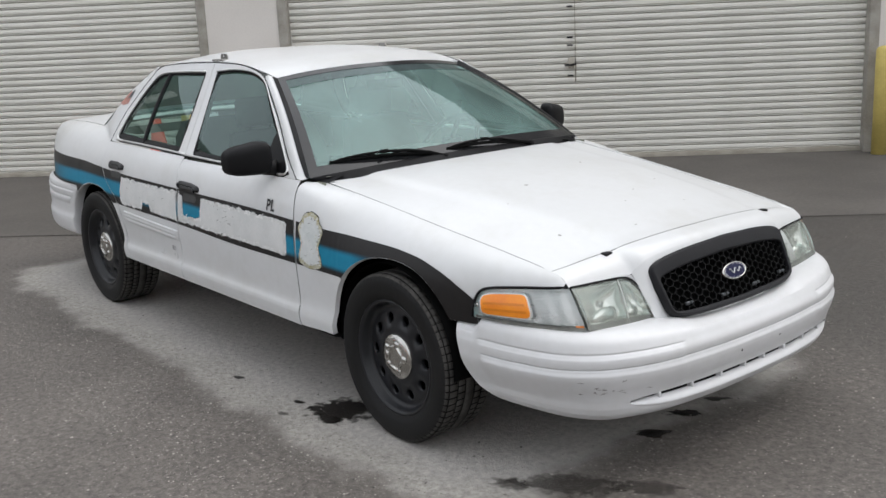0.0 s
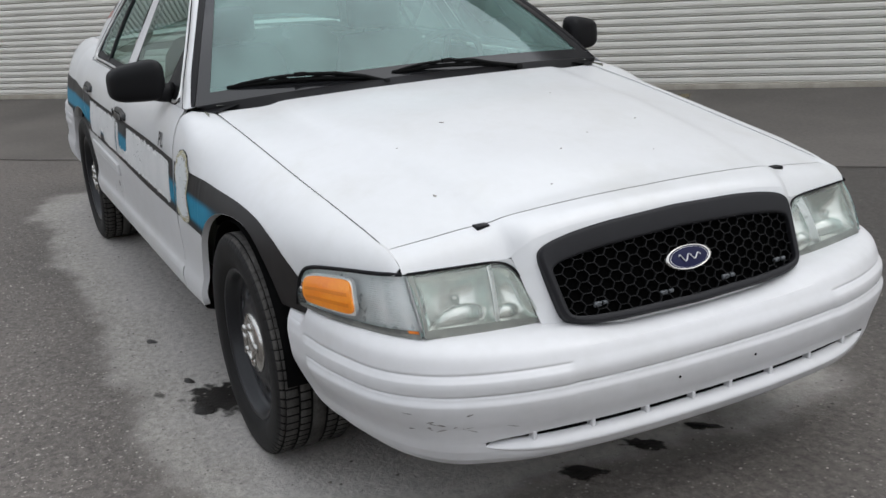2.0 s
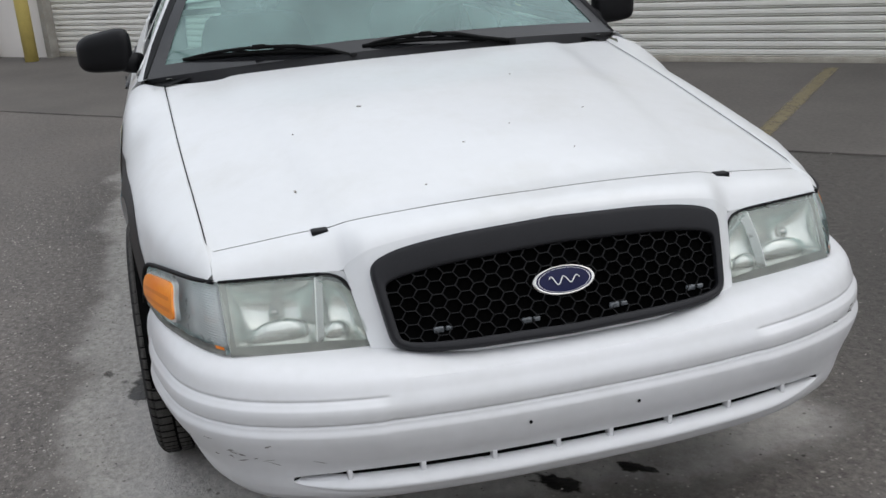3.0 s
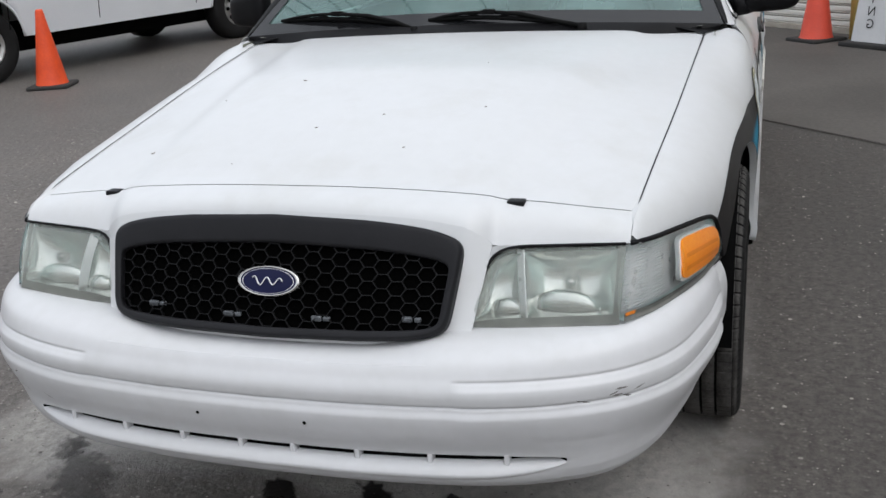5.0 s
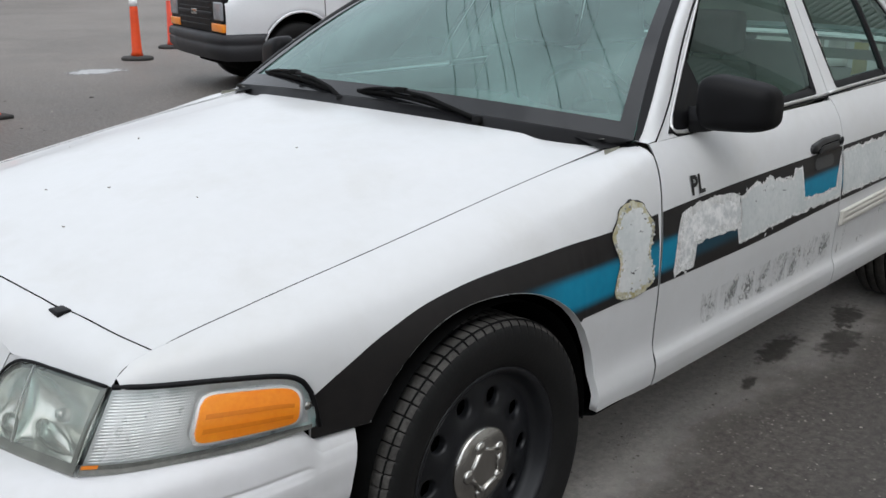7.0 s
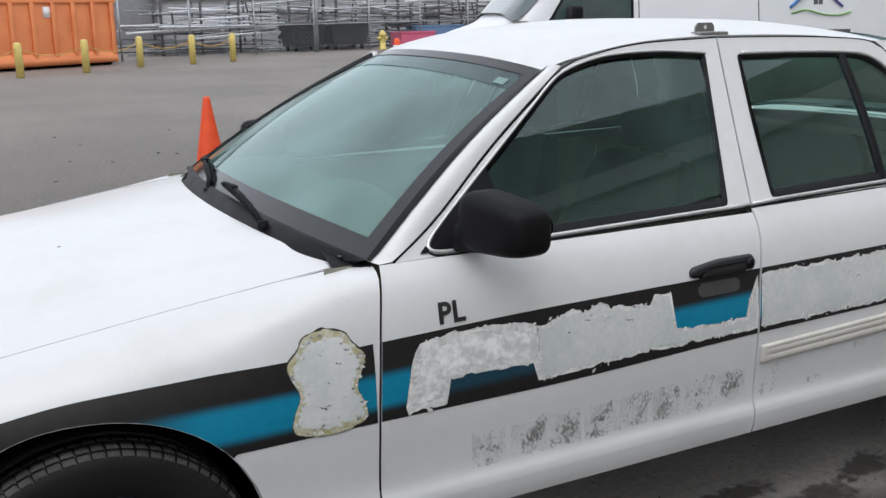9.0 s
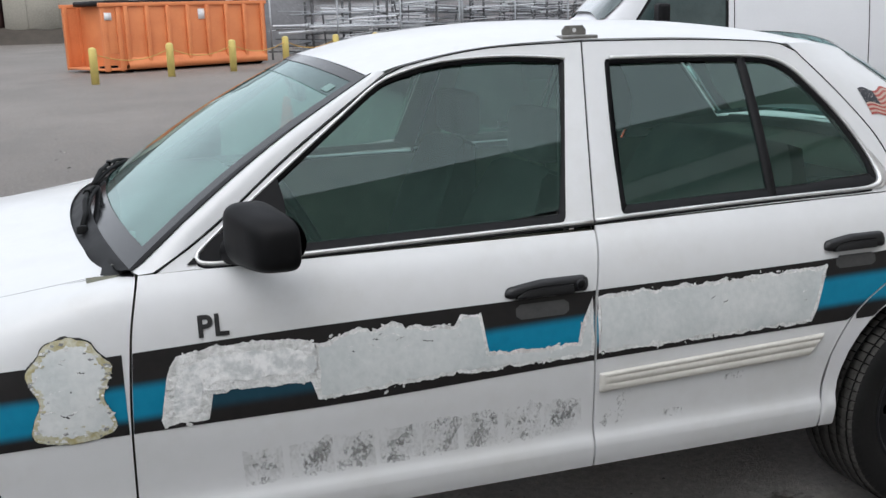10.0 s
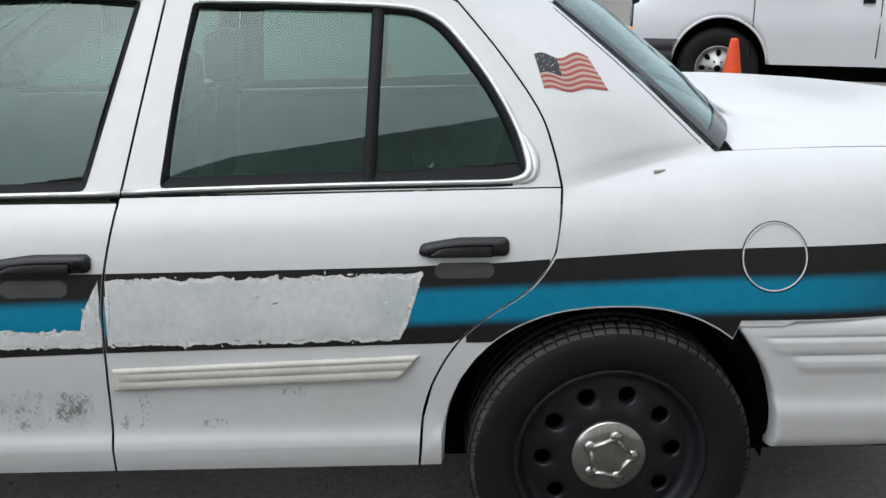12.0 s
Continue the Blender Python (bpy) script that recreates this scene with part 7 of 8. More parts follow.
# ---- stains, stones and water on the ground ----
def blob(name, x, y, rx, ry, material, seed, label, cat="stain", z=0.004, rot=0.0):
    n = 64
    rows, uvs = [], []
    for k in range(n + 1):
        a = k * math.tau / n
        g = 1.15 + 0.40 * noise.noise((math.cos(a) * 1.6 + seed, math.sin(a) * 1.6, seed)) + 0.30 * noise.noise((math.cos(a) * 5, math.sin(a) * 5, seed))
        px, py = rx * g * math.cos(a), ry * g * math.sin(a)
        px, py = px * math.cos(rot) - py * math.sin(rot), px * math.sin(rot) + py * math.cos(rot)
        rows.append([(x + px * f, y + py * f, z - 0.003 * f) for f in (1.0, 0.75, 0.5, 0.25, 0.02)])
        uvs += [(f, 0) for f in (1.0, 0.75, 0.5, 0.25, 0.02)]
    bm = grid_bm(rows)
    lay = bm.loops.layers.uv.new("UVMap")
    bm.verts.index_update()
    for f in bm.faces:
        for lp in f.loops:
            lp[lay].uv = uvs[lp.vert.index]
    return tagged(finish(name, bm, material), label, cat)


def stain(name, a, b, rough, full):
    """A stain that thins out to a ragged, mottled edge."""
    m = surface(name, a, b, rough=rough, scale=14, fine=90, bump=0.4, depth=0.004)
    n, l = m.node_tree.nodes, m.node_tree.links
    uv, sep, co, nz = n.new("ShaderNodeUVMap"), n.new("ShaderNodeSeparateXYZ"), n.new("ShaderNodeTexCoord"), n.new("ShaderNodeTexNoise")
    nz.inputs["Scale"].default_value, nz.inputs["Detail"].default_value = 22, 7
    l.new(co.outputs["Object"], nz.inputs["Vector"])
    l.new(uv.outputs[0], sep.inputs[0])
    add = n.new("ShaderNodeMath")
    add.operation = "MULTIPLY_ADD"
    l.new(nz.outputs["Fac"], add.inputs[0])
    add.inputs[1].default_value = -1.5
    l.new(sep.outputs[0], add.inputs[2])
    r = n.new("ShaderNodeMapRange")
    r.inputs["From Min"].default_value, r.inputs["From Max"].default_value = -0.15, 0.22
    r.inputs["To Min"].default_value, r.inputs["To Max"].default_value = full, 0.0
    l.new(add.outputs[0], r.inputs[0])
    l.new(r.outputs[0], n["Principled BSDF"].inputs["Alpha"])
    return m


OIL = stain("oily_wet_stain", (0.024, 0.021, 0.019), (0.014, 0.012, 0.011), 0.38, 0.92)
DAMP = stain("damp_dark_stain", (0.055, 0.047, 0.041), (0.034, 0.030, 0.026), 0.55, 0.55)
LIGHT = stain("puddle_sheen", (0.50, 0.50, 0.50), (0.36, 0.36, 0.36), 0.7, 0.9)
for i, (x, y, rx, ry, mt, rot) in enumerate(STAINS):
    blob("oil_stain", x, y, rx * 1.15, ry * 1.35, {"o": OIL, "d": DAMP}[mt], i + 1.3, "dark wet oil stain on the asphalt", rot=rot)
# puddle whose mirrored sky is painted as a pale patch
blob("puddle_sheen", -4.80, -9.62, 0.38, 0.30, LIGHT, 9.1, "puddle on the asphalt, its sky reflection painted pale", rot=0.4)


def pebbles(name, count, xr, yr, size, material, seed, label):
    random.seed(seed)
    vs, fs = [], []
    base = [(0, 0, 0.6), (0.9, 0, 0.1), (0.3, 0.85, 0.15), (-0.75, 0.5, 0.1), (-0.75, -0.55, 0.12), (0.28, -0.9, 0.1), (0, 0, -0.3)]
    tri = [(0, 1, 2), (0, 2, 3), (0, 3, 4), (0, 4, 5), (0, 5, 1), (6, 2, 1), (6, 3, 2), (6, 4, 3), (6, 5, 4), (6, 1, 5)]
    for _ in range(count):
        x, y = random.uniform(*xr), random.uniform(*yr)
        r = random.uniform(*size) * (0.6 + 0.8 * random.random() ** 3)
        a, q = random.uniform(0, 6.28), random.uniform(0.6, 1.2)
        o = len(vs)
        for bx, by, bz in base:
            jx = 1 + random.uniform(-0.25, 0.25)
            vs.append((x + r * jx * (bx * math.cos(a) - by * q * math.sin(a)), y + r * (bx * math.sin(a) + by * q * math.cos(a)), r * bz * random.uniform(0.7, 1.1) + r * 0.15))
        fs += [(o + i, o + j, o + k) for i, j, k in tri]
    me = bpy.data.meshes.new(name)
    me.from_pydata(vs, [], fs)
    me.materials.append(material)
    return tagged(new(name, me), label, "gravel", kind="stuff")


def stone_material():
    m, n, l, p = nodes("mixed_gravel")
    g = n.new("ShaderNodeNewGeometry")
    r = n.new("ShaderNodeValToRGB")
    r.color_ramp.elements[0].color, r.color_ramp.elements[1].color = (0.05, 0.045, 0.041, 1), (0.48, 0.45, 0.40, 1)
    l.new(g.outputs["Random Per Island"], r.inputs[0])
    l.new(r.outputs[0], p.inputs["Base Color"])
    p.inputs["Roughness"].default_value = 0.85
    return m


STONE = stone_material()
pebbles("gravel", 16000, (-3.6, 3.2), (-4.2, 2.2), (0.0022, 0.0062), STONE, 5, "loose pale gravel scattered over the asphalt")
pebbles("gravel", 6000, (-3.6, 1.1), (-1.75, -1.05), (0.0018, 0.0055), STONE, 8, "fine sandy gravel swept along the car")
pebbles("gravel", 900, (-9, 2), (-10, -2.5), (0.004, 0.011), STONE, 6, "scattered gravel and litter across the yard")
pebbles("gravel", 500, (-7, 0), (1.2, 6), (0.003, 0.008), STONE, 7, "scattered gravel on the concrete apron")

# small leaves and specks on the paint of the hood, roof and trunk
SPECK = surface("dark_leaf_bits", (0.20, 0.18, 0.16), (0.3, 0.27, 0.23), rough=0.9)
random.seed(31)
spots = [(0.514, 0.505 / -0.73, 0.012), (0.10, -0.262 / 0.745, 0.011), (0.46, -0.10, 0.006), (0.38, 0.10, 0.006), (0.63, -0.30, 0.005), (0.30, 0.42, 0.005), (0.55, 0.25, 0.005), (-0.05, 0.30, 0.006), (0.2, -0.62, 0.004)]
for k, (x, v, r) in enumerate(spots):
    p = hood_point(x, v)
    ob = finish("leaf_bit", box_bm((-r * 0.6, -r * 0.2, -0.001), (r * 0.6, r * 0.2, 0.001), 0.0005, m=Matrix.Translation((p[0], p[1], p[2] + 0.001)) @ pose(0, 0, 0, 0, 0, k * 53)), SPECK)
    tagged(ob, "tiny dark leaf fragment lying on the hood", "leaf", "leaf bits on the car")

# ---- cones, posts, sign ----
ORANGE = surface("orange_cone_vinyl", (0.80, 0.085, 0.012), (0.66, 0.06, 0.01), rough=0.5, scale=8, fine=60, bump=0.05)
PINKISH = surface("faded_red_vinyl", (0.82, 0.10, 0.055), (0.70, 0.08, 0.045), rough=0.5)
BASE_RUB = surface("black_rubber_base", (0.035, 0.033, 0.03), (0.02, 0.02, 0.02), rough=0.8)
YELLOW = surface("yellow_post_paint", (0.66, 0.53, 0.16), (0.52, 0.41, 0.12), rough=0.6, scale=5, fine=60, bump=0.1)
TAPE = surface("white_reflective_tape", (0.78, 0.78, 0.78), (0.7, 0.7, 0.7), rough=0.4, bump=0)


def cone(x, y, h, mat, rot=0.0, label="orange traffic cone on a black rubber base"):
    b = box_bm((-0.19, -0.19, 0.0), (0.19, 0.19, 0.035), 0.012)
    ob = finish("traffic_cone", b, BASE_RUB)
    ob.matrix_world = pose(x, y, 0.0, 0, 0, rot)
    prof = [(0.150, 0.035), (0.142, 0.055), (0.118, 0.20 * h / 0.7), (0.075, 0.44 * h / 0.7), (0.035, h - 0.02), (0.030, h), (0.018, h), (0.016, h - 0.03)]
    bm = bmesh.new()
    rings = [[bm.verts.new((r * math.cos(k * math.tau / 32), r * math.sin(k * math.tau / 32), z)) for k in range(32)] for r, z in prof]
    for a, c in zip(rings, rings[1:]):
        for k in range(32):
            bm.faces.new([a[k], a[(k + 1) % 32], c[(k + 1) % 32], c[k]])
    part("cone_body", bm, mat, ob)
    return tagged(ob, label, "traffic cone", "traffic cones in the yard")


cone(-5.25, -5.46, 0.72, ORANGE, 20)
cone(-2.22, -6.86, 0.72, ORANGE, 5)
cone(-7.24, 1.39, 0.74, PINKISH, 40, "faded red traffic cone by the loading wall")
cone(-13.4, -15.2, 0.72, ORANGE, 10)


def delineator(x, y, mat):
    bm = bmesh.new()
    rings = [[bm.verts.new((r * math.cos(k * math.tau / 24), r * math.sin(k * math.tau / 24), z)) for k in range(24)] for r, z in ((0.0, 0.0), (0.22, 0.0), (0.22, 0.03), (0.20, 0.045), (0.09, 0.055), (0.0, 0.055))]
    for a, c in zip(rings, rings[1:]):
        for k in range(24):
            bm.faces.new([a[k], a[(k + 1) % 24], c[(k + 1) % 24], c[k]])
    bmesh.ops.remove_doubles(bm, verts=bm.verts, dist=0.0001)
    ob = finish("delineator_post", bm, BASE_RUB)
    ob.location = (x, y, 0)
    part("post", tube_bm([(0, 0, 0.05), (0, 0, 0.12), (0, 0, 0.5), (0, 0, 1.06), (0, 0, 1.10)], [0.085, 0.07, 0.058, 0.048, 0.02], 20), mat, ob)
    for z in (0.78, 0.95):
        part("reflective_band", tube_bm([(0, 0, z - 0.05), (0, 0, z + 0.05)], 0.056, 20), TAPE, ob)
    tagged(ob, "slim orange delineator post with white bands on a rubber base", "post", "delineator posts")


delineator(-6.00, -10.60, ORANGE)
delineator(-7.37, -11.85, PINKISH)


def bollard(x, y, h, r=0.08, group="yellow steel bollards"):
    bm = tube_bm([(0, 0, 0), (0, 0, h - r * 0.6), (0, 0, h - r * 0.2), (0, 0, h)], [r, r, r * 0.8, r * 0.3], 20)
    ob = finish("bollard", bm, YELLOW)
    ob.location = (x, y, 0)
    tagged(ob, "yellow painted steel bollard with scuffs", "bollard", group)


for u, d in ((-1.10, 0.14), (-0.02, 0.16)):
    q = wall_frame(u, d)
    bollard(q.x, q.y, 1.1, 0.075, "bollards at the loading wall")
q = wall_frame(-6.95, 0.33)
bollard(q.x, q.y, 1.25, 0.085, "bollards at the loading wall")
q = wall_frame(6.18, 0.18)
bollard(q.x, q.y, 1.1, 0.075, "bollards at the loading wall")

# white plastic no-parking sign on its black foot
q = wall_frame(-0.72, 0.33)
sign = finish("parking_sign", box_bm((-0.26, -0.20, 0), (0.26, 0.20, 0.05), 0.015), BASE_RUB)
sign.matrix_world = Matrix(((WA.x, WN.x, 0, q.x), (WA.y, WN.y, 0, q.y), (0, 0, 1, 0), (0, 0, 0, 1)))
bm = bmesh.new()
lo = [bm.verts.new(v) for v in ((-0.19, -0.13, 0.05), (0.19, -0.13, 0.05), (0.19, 0.13, 0.05), (-0.19, 0.13, 0.05))]
hi = [bm.verts.new(v) for v in ((-0.11, -0.05, 0.95), (0.11, -0.05, 0.95), (0.11, 0.05, 0.95), (-0.11, 0.05, 0.95))]
for k in range(4):
    bm.faces.new([lo[k], lo[(k + 1) % 4], hi[(k + 1) % 4], hi[k]])
bm.faces.new(hi)
bmesh.ops.bevel(bm, geom=bm.edges[:], offset=0.012, segments=2, affect="EDGES")
part("sign_body", bm, surface("white_sign_plastic", (0.72, 0.72, 0.72), (0.64, 0.64, 0.64), rough=0.5), sign, smooth=False)
for k, ch in enumerate("PARKING"):
    cu = bpy.data.curves.new("letter", "FONT")
    cu.body, cu.size, cu.align_x = ch, 0.11, "CENTER"
    to = new("letter", cu)
    me = to.evaluated_get(bpy.context.evaluated_depsgraph_get()).to_mesh()
    bm = bmesh.new()
    bm.from_mesh(me)
    bpy.data.objects.remove(to)
    bpy.data.curves.remove(cu)
    z = 0.80 - 0.105 * k
    for v in bm.verts:
        zz = z + v.co.y
        v.co = Vector((-v.co.x, 0.13 - (zz - 0.05) * 0.08 / 0.9 + 0.004, zz))
    part("letter", bm, INK, sign, smooth=False)
tagged(sign, "white upright parking sign with black letters on a black foot", "sign")

# ---- the white cargo van ----
VAN_W = surface("white_van_paint", (0.74, 0.75, 0.77), (0.69, 0.70, 0.72), rough=0.35, scale=1.5, bump=0, coat=0.3)
VAN_RIM = surface("silver_steel_wheel", (0.46, 0.46, 0.44), (0.30, 0.30, 0.29), rough=0.4, metal=0.8)
van = empty("cargo_van", "white cargo van with a house sign on its side", "van")
VAN_M = Matrix.Translation((-5.37, -6.24, 0)) @ pose(0, 0, 0, 0, 0, -16.1)
van.matrix_world = VAN_M
v_top = curve([-4.45, -4.3, -3.9, -2.0, -0.95, -0.50, -0.10, 0.10, 0.45, 0.72, 0.80], [1.95, 2.05, 2.10, 2.12, 2.10, 1.93, 1.52, 1.34, 1.22, 1.08, 0.95])
v_low = 0.42


def van_row(x, low=None):
    zt = v_top(x)
    fy = 0.95 - (0.06 * max(0, (x - 0.45) / 0.35) ** 2 if x > 0.45 else 0)
    cy = -0.93
    zs = min(1.30, zt - 0.06)
    low = v_low if low is None else low
    pts = [(cy, zt + 0.03), (cy + 0.5, zt + 0.02), (cy + 0.80 * fy, zt - 0.03), (cy + 0.93 * fy - 0.08 * max(0, (zt - 1.35)), zt - 0.09 if zt > 1.4 else zt - 0.05), (cy + fy - 0.02, zs), (cy + fy + 0.01, max(0.95, low + 0.01)), (cy + fy + 0.02, max(0.78, low + 0.005)), (cy + fy, max(0.6, low)), (cy + fy - 0.02, low)]
    return [(x, *p) for p in resample(spline(pts, 30), 30)]


bm = bmesh.new()
for s in (1, -1):
    rows = []
    for x in stations(-4.45, 0.80, 70, ((-0.41, 0.06), (0.41, 0.06), (-3.84, 0.06), (-3.02, 0.06))):
        a = max(arch(x, 0.0, 0.37, 0.43, 0.47), arch(x, -3.43, 0.37, 0.43, 0.45))
        r = van_row(x, max(v_low, a))
        rows.append([(p[0], p[1] if s > 0 else -1.86 - p[1], p[2]) for p in r])
    grid_bm(rows, bm=bm)
bmesh.ops.remove_doubles(bm, verts=bm.verts, dist=0.001)
part("van_body", bm, VAN_W, van)
part("van_nose", box_bm((0.74, -1.80, 0.50), (0.795, -0.06, 1.0), 0.02), VAN_W, van)
part("van_grille", box_bm((0.74, -1.815, 0.62), (0.825, -0.045, 1.0), 0.03, seg=3), BLACK, van, "black plastic nose panel with grille bars")
for z in (0.70, 0.76, 0.88, 0.94):
    part("grille_bar", box_bm((0.82, -1.45, z - 0.008), (0.834, -0.41, z + 0.008), 0.004), SATIN, van)
part("grille_bar", box_bm((0.82, -1.50, 0.805), (0.84, -0.36, 0.845), 0.01), SATIN, van)
for s in (0, 1):
    y0, y1 = ((-0.34, -0.02) if s == 0 else (-1.84, -1.52))
    hl = part("van_headlight", box_bm((0.72, y0 + 0.03, 0.765), (0.836, y1 - 0.03, 0.955), 0.02), surface("van_lamp_glass", (0.30, 0.31, 0.33), (0.16, 0.16, 0.17), rough=0.1) if s == 0 else bpy.data.materials["van_lamp_glass"], van)
    part("turn_lamp", box_bm((0.70, y0 + (0.012 if s else -0.04), 0.648), (0.838, y1 + (0.04 if s else -0.012), 0.735), 0.014), AMBER, van, "amber turn lamp")
part("van_badge", box_bm((0.83, -1.03, 0.80), (0.84, -0.83, 0.86), 0.01), CHROME, van)
part("van_bumper", grid_bm([[(x + dx, -0.93 + e * (w + 0.6 * dx), z) for e, w, x in ((-1, 1.0, 0.42), (-1, 1.0, 0.70), (-1, 0.9, 0.86), (-1, 0.5, 0.90), (0, 0, 0.91), (1, 0.5, 0.90), (1, 0.9, 0.86), (1, 1.0, 0.70), (1, 1.0, 0.42))] for z, dx in ((0.635, -0.075), (0.628, -0.02), (0.612, 0.0), (0.545, 0.004), (0.530, -0.010), (0.515, 0.004), (0.44, 0.0), (0.36, -0.05))]), surface("charcoal_bumper", (0.018, 0.018, 0.021), (0.012, 0.012, 0.014), rough=0.55), van, "charcoal plastic bumper")


def van_side(x, z, d=0.0):
    rows = van_row(x)
    ys_, zs_ = [p[1] for p in rows], [p[2] for p in rows]
    k = [(p[2], p[1]) for p in rows if p[1] > -0.30]
    k.sort()
    return (x, float(np.interp(z, [q[0] for q in k], [q[1] for q in k])) + d, z)


def van_plate(name, x0, x1, z0, z1, mat, d=0.006, label="", parent=None, slope=0.0, n=8):
    rows = [[van_side(x + slope * (z - z0), z, d) for z in np.linspace(z0, z1, 6)] for x in np.linspace(x0, x1, n)]
    return part(name, grid_bm(rows, 0.008, ((x0 + x1) / 2, -0.9, 1.0)), mat, parent or van, label)


def van_roof(x, y):
    """A place on the van's front slope, y from its middle."""
    r = [p for p in van_row(x)][:22]
    k = sorted((p[1] + 0.93, p[2]) for p in r)
    return (x + 0.022, y - 0.93, float(np.interp(abs(y), [q[0] for q in k], [q[1] for q in k])) + 0.028)


VAN_SCREEN = surface("van_windshield_glass", (0.05, 0.075, 0.075), (0.035, 0.055, 0.055), rough=0.05, bump=0, coat=1.0)
def van_pane(name, z0, z1, inset, d, mat):
    rows = []
    for z in np.linspace(z0, z1, 10):
        front = -0.26 - 0.66 * (z - 1.23) - inset
        rows.append([van_side(front + (-1.30 + inset - front) * f, z, d) for f in np.linspace(0, 1, 12)])
    return part(name, grid_bm(rows, 0.006, (-0.8, -0.9, 1.2)), mat, van)


van_pane("van_window_seal", 1.235, 1.83, 0.0, 0.004, BLACK)
van_pane("van_window", 1.262, 1.80, 0.035, 0.010, VAN_SCREEN)
part("van_window_backing", box_bm((-1.4, -1.7, 1.0), (-1.38, -0.15, 2.0)), DARK, van)
bm = grid_bm([[van_roof(0.02 - 0.72 * u, (0.90 - 0.06 * u) * v) for u in np.linspace(0, 1, 12)] for v in np.linspace(-1, 1, 21)], 0.006, (-0.8, -0.93, 1.2))
part("van_windshield", bm, VAN_SCREEN, van)
for x in (-0.28, -1.36, -2.75):
    part("van_door_seam", tube_bm([van_side(x, z, 0.001) for z in np.linspace(0.5, 1.95 if x < -1 else 1.2, 12)], 0.005, 5), DARK, van)
van_plate("van_door_handle", -1.20, -1.30, 0.98, 1.14, BLACK, 0.018, "black door handle")
part("van_fuel_cap", tube_bm([van_side(-1.72 + 0.08 * math.cos(a), 1.05 + 0.08 * math.sin(a), 0.002) for a in np.linspace(0, math.tau, 28, endpoint=False)], 0.003, 5, closed=True), DARK, van)
m_ = part("van_mirror", box_bm((-0.62, 0.10, 1.22), (-0.50, 0.34, 1.52), 0.04, seg=3), BLACK, van)
part("van_mirror_arm", tube_bm([(-0.55, -0.04, 1.28), (-0.55, 0.14, 1.32)], 0.03, 8), BLACK, m_)
# sign on the van's side: roof lines, window, swoosh and bars for the writing
BLUE_INK, GREEN_INK, PURPLE_INK, GREY_INK = surface("blue_print", (0.04, 0.16, 0.48), bump=0), surface("green_print", (0.22, 0.48, 0.06), bump=0), surface("violet_print", (0.10, 0.08, 0.36), bump=0), surface("grey_print", (0.09, 0.10, 0.11), bump=0)


def van_line(name, pts, r, mat, lab=""):
    part(name, tube_bm([van_side(x, z, 0.004) for x, z in spline(pts, 16)], r, 6, flat=0.4), mat, van, lab)


LX = -3.10
van_line("logo_roof", [(LX - 0.02, 1.46), (LX - 0.20, 1.60), (LX - 0.36, 1.72)], 0.035, BLUE_INK, "blue roof line of a plain house sign")
van_line("logo_roof", [(LX - 0.66, 1.46), (LX - 0.52, 1.58), (LX - 0.36, 1.72)], 0.032, PURPLE_INK)
van_line("logo_swoosh", [(LX - 0.04, 1.40), (LX - 0.22, 1.43), (LX - 0.42, 1.38), (LX - 0.62, 1.37), (LX - 0.76, 1.40)], 0.018, GREEN_INK)
for i in range(2):
    for j in range(2):
        van_plate("logo_window", LX - 0.31 - 0.06 * i, LX - 0.36 - 0.06 * i, 1.49 + 0.06 * j, 1.54 + 0.06 * j, GREY_INK, 0.004, n=3)
for x0, x1, z0, z1 in ((0.0, 0.34, 1.16, 1.215), (0.38, 0.76, 1.16, 1.215), (0.03, 0.13, 1.04, 1.09), (0.17, 0.30, 1.04, 1.09), (0.34, 0.52, 1.04, 1.09), (0.56, 0.74, 1.04, 1.09)):
    van_plate("printed_bar", LX - x0, LX - x1, z0, z1, GREY_INK, 0.004, n=4)


def van_wheel(x, y, face):
    prof = [(0.205, 0.09), (0.212, 0.105), (0.24, 0.115), (0.30, 0.122), (0.345, 0.112), (0.37, 0.09), (0.372, 0.0), (0.37, -0.09), (0.345, -0.11), (0.2, -0.11)]
    bm = lathe_bm(prof, (0, 0, 0), 1, 56)
    t = part("wheel", bm, RUBBER, van)
    t.matrix_basis = pose(x, y, 0.37, 0, 0, 0 if face > 0 else 180)
    bm = lathe_bm([(0.208, 0.10), (0.205, 0.108), (0.19, 0.095), (0.175, 0.07), (0.15, 0.078), (0.09, 0.085), (0.085, 0.10), (0.05, 0.10), (0.045, 0.115), (0.0, 0.115)], (0, 0, 0), 1, 48)
    r = part("rim", bm, VAN_RIM, t)
    for k in range(8):
        a = k * math.tau / 8
        hole = bmesh.new()
        hole.faces.new([hole.verts.new(((0.142 + 0.030 * math.cos(b)) * math.cos(a) - 0.024 * math.sin(b) * math.sin(a), 0.0885, (0.142 + 0.030 * math.cos(b)) * math.sin(a) + 0.024 * math.sin(b) * math.cos(a))) for b in np.linspace(0, math.tau, 18, endpoint=False)])
        part("rim_hole", hole, DARK, t)
    part("hub_bore", lathe_bm([(0.0, 0.119), (0.030, 0.119), (0.034, 0.112)], (0, 0, 0), 1, 18), DARK, t)
    for k in range(6):
        a = k * math.tau / 6
        part("lug_nut", lathe_bm([(0.0, 0.116), (0.008, 0.116), (0.010, 0.098)], (0.066 * math.cos(a), 0, 0.066 * math.sin(a)), 1, 8), DARK, t)


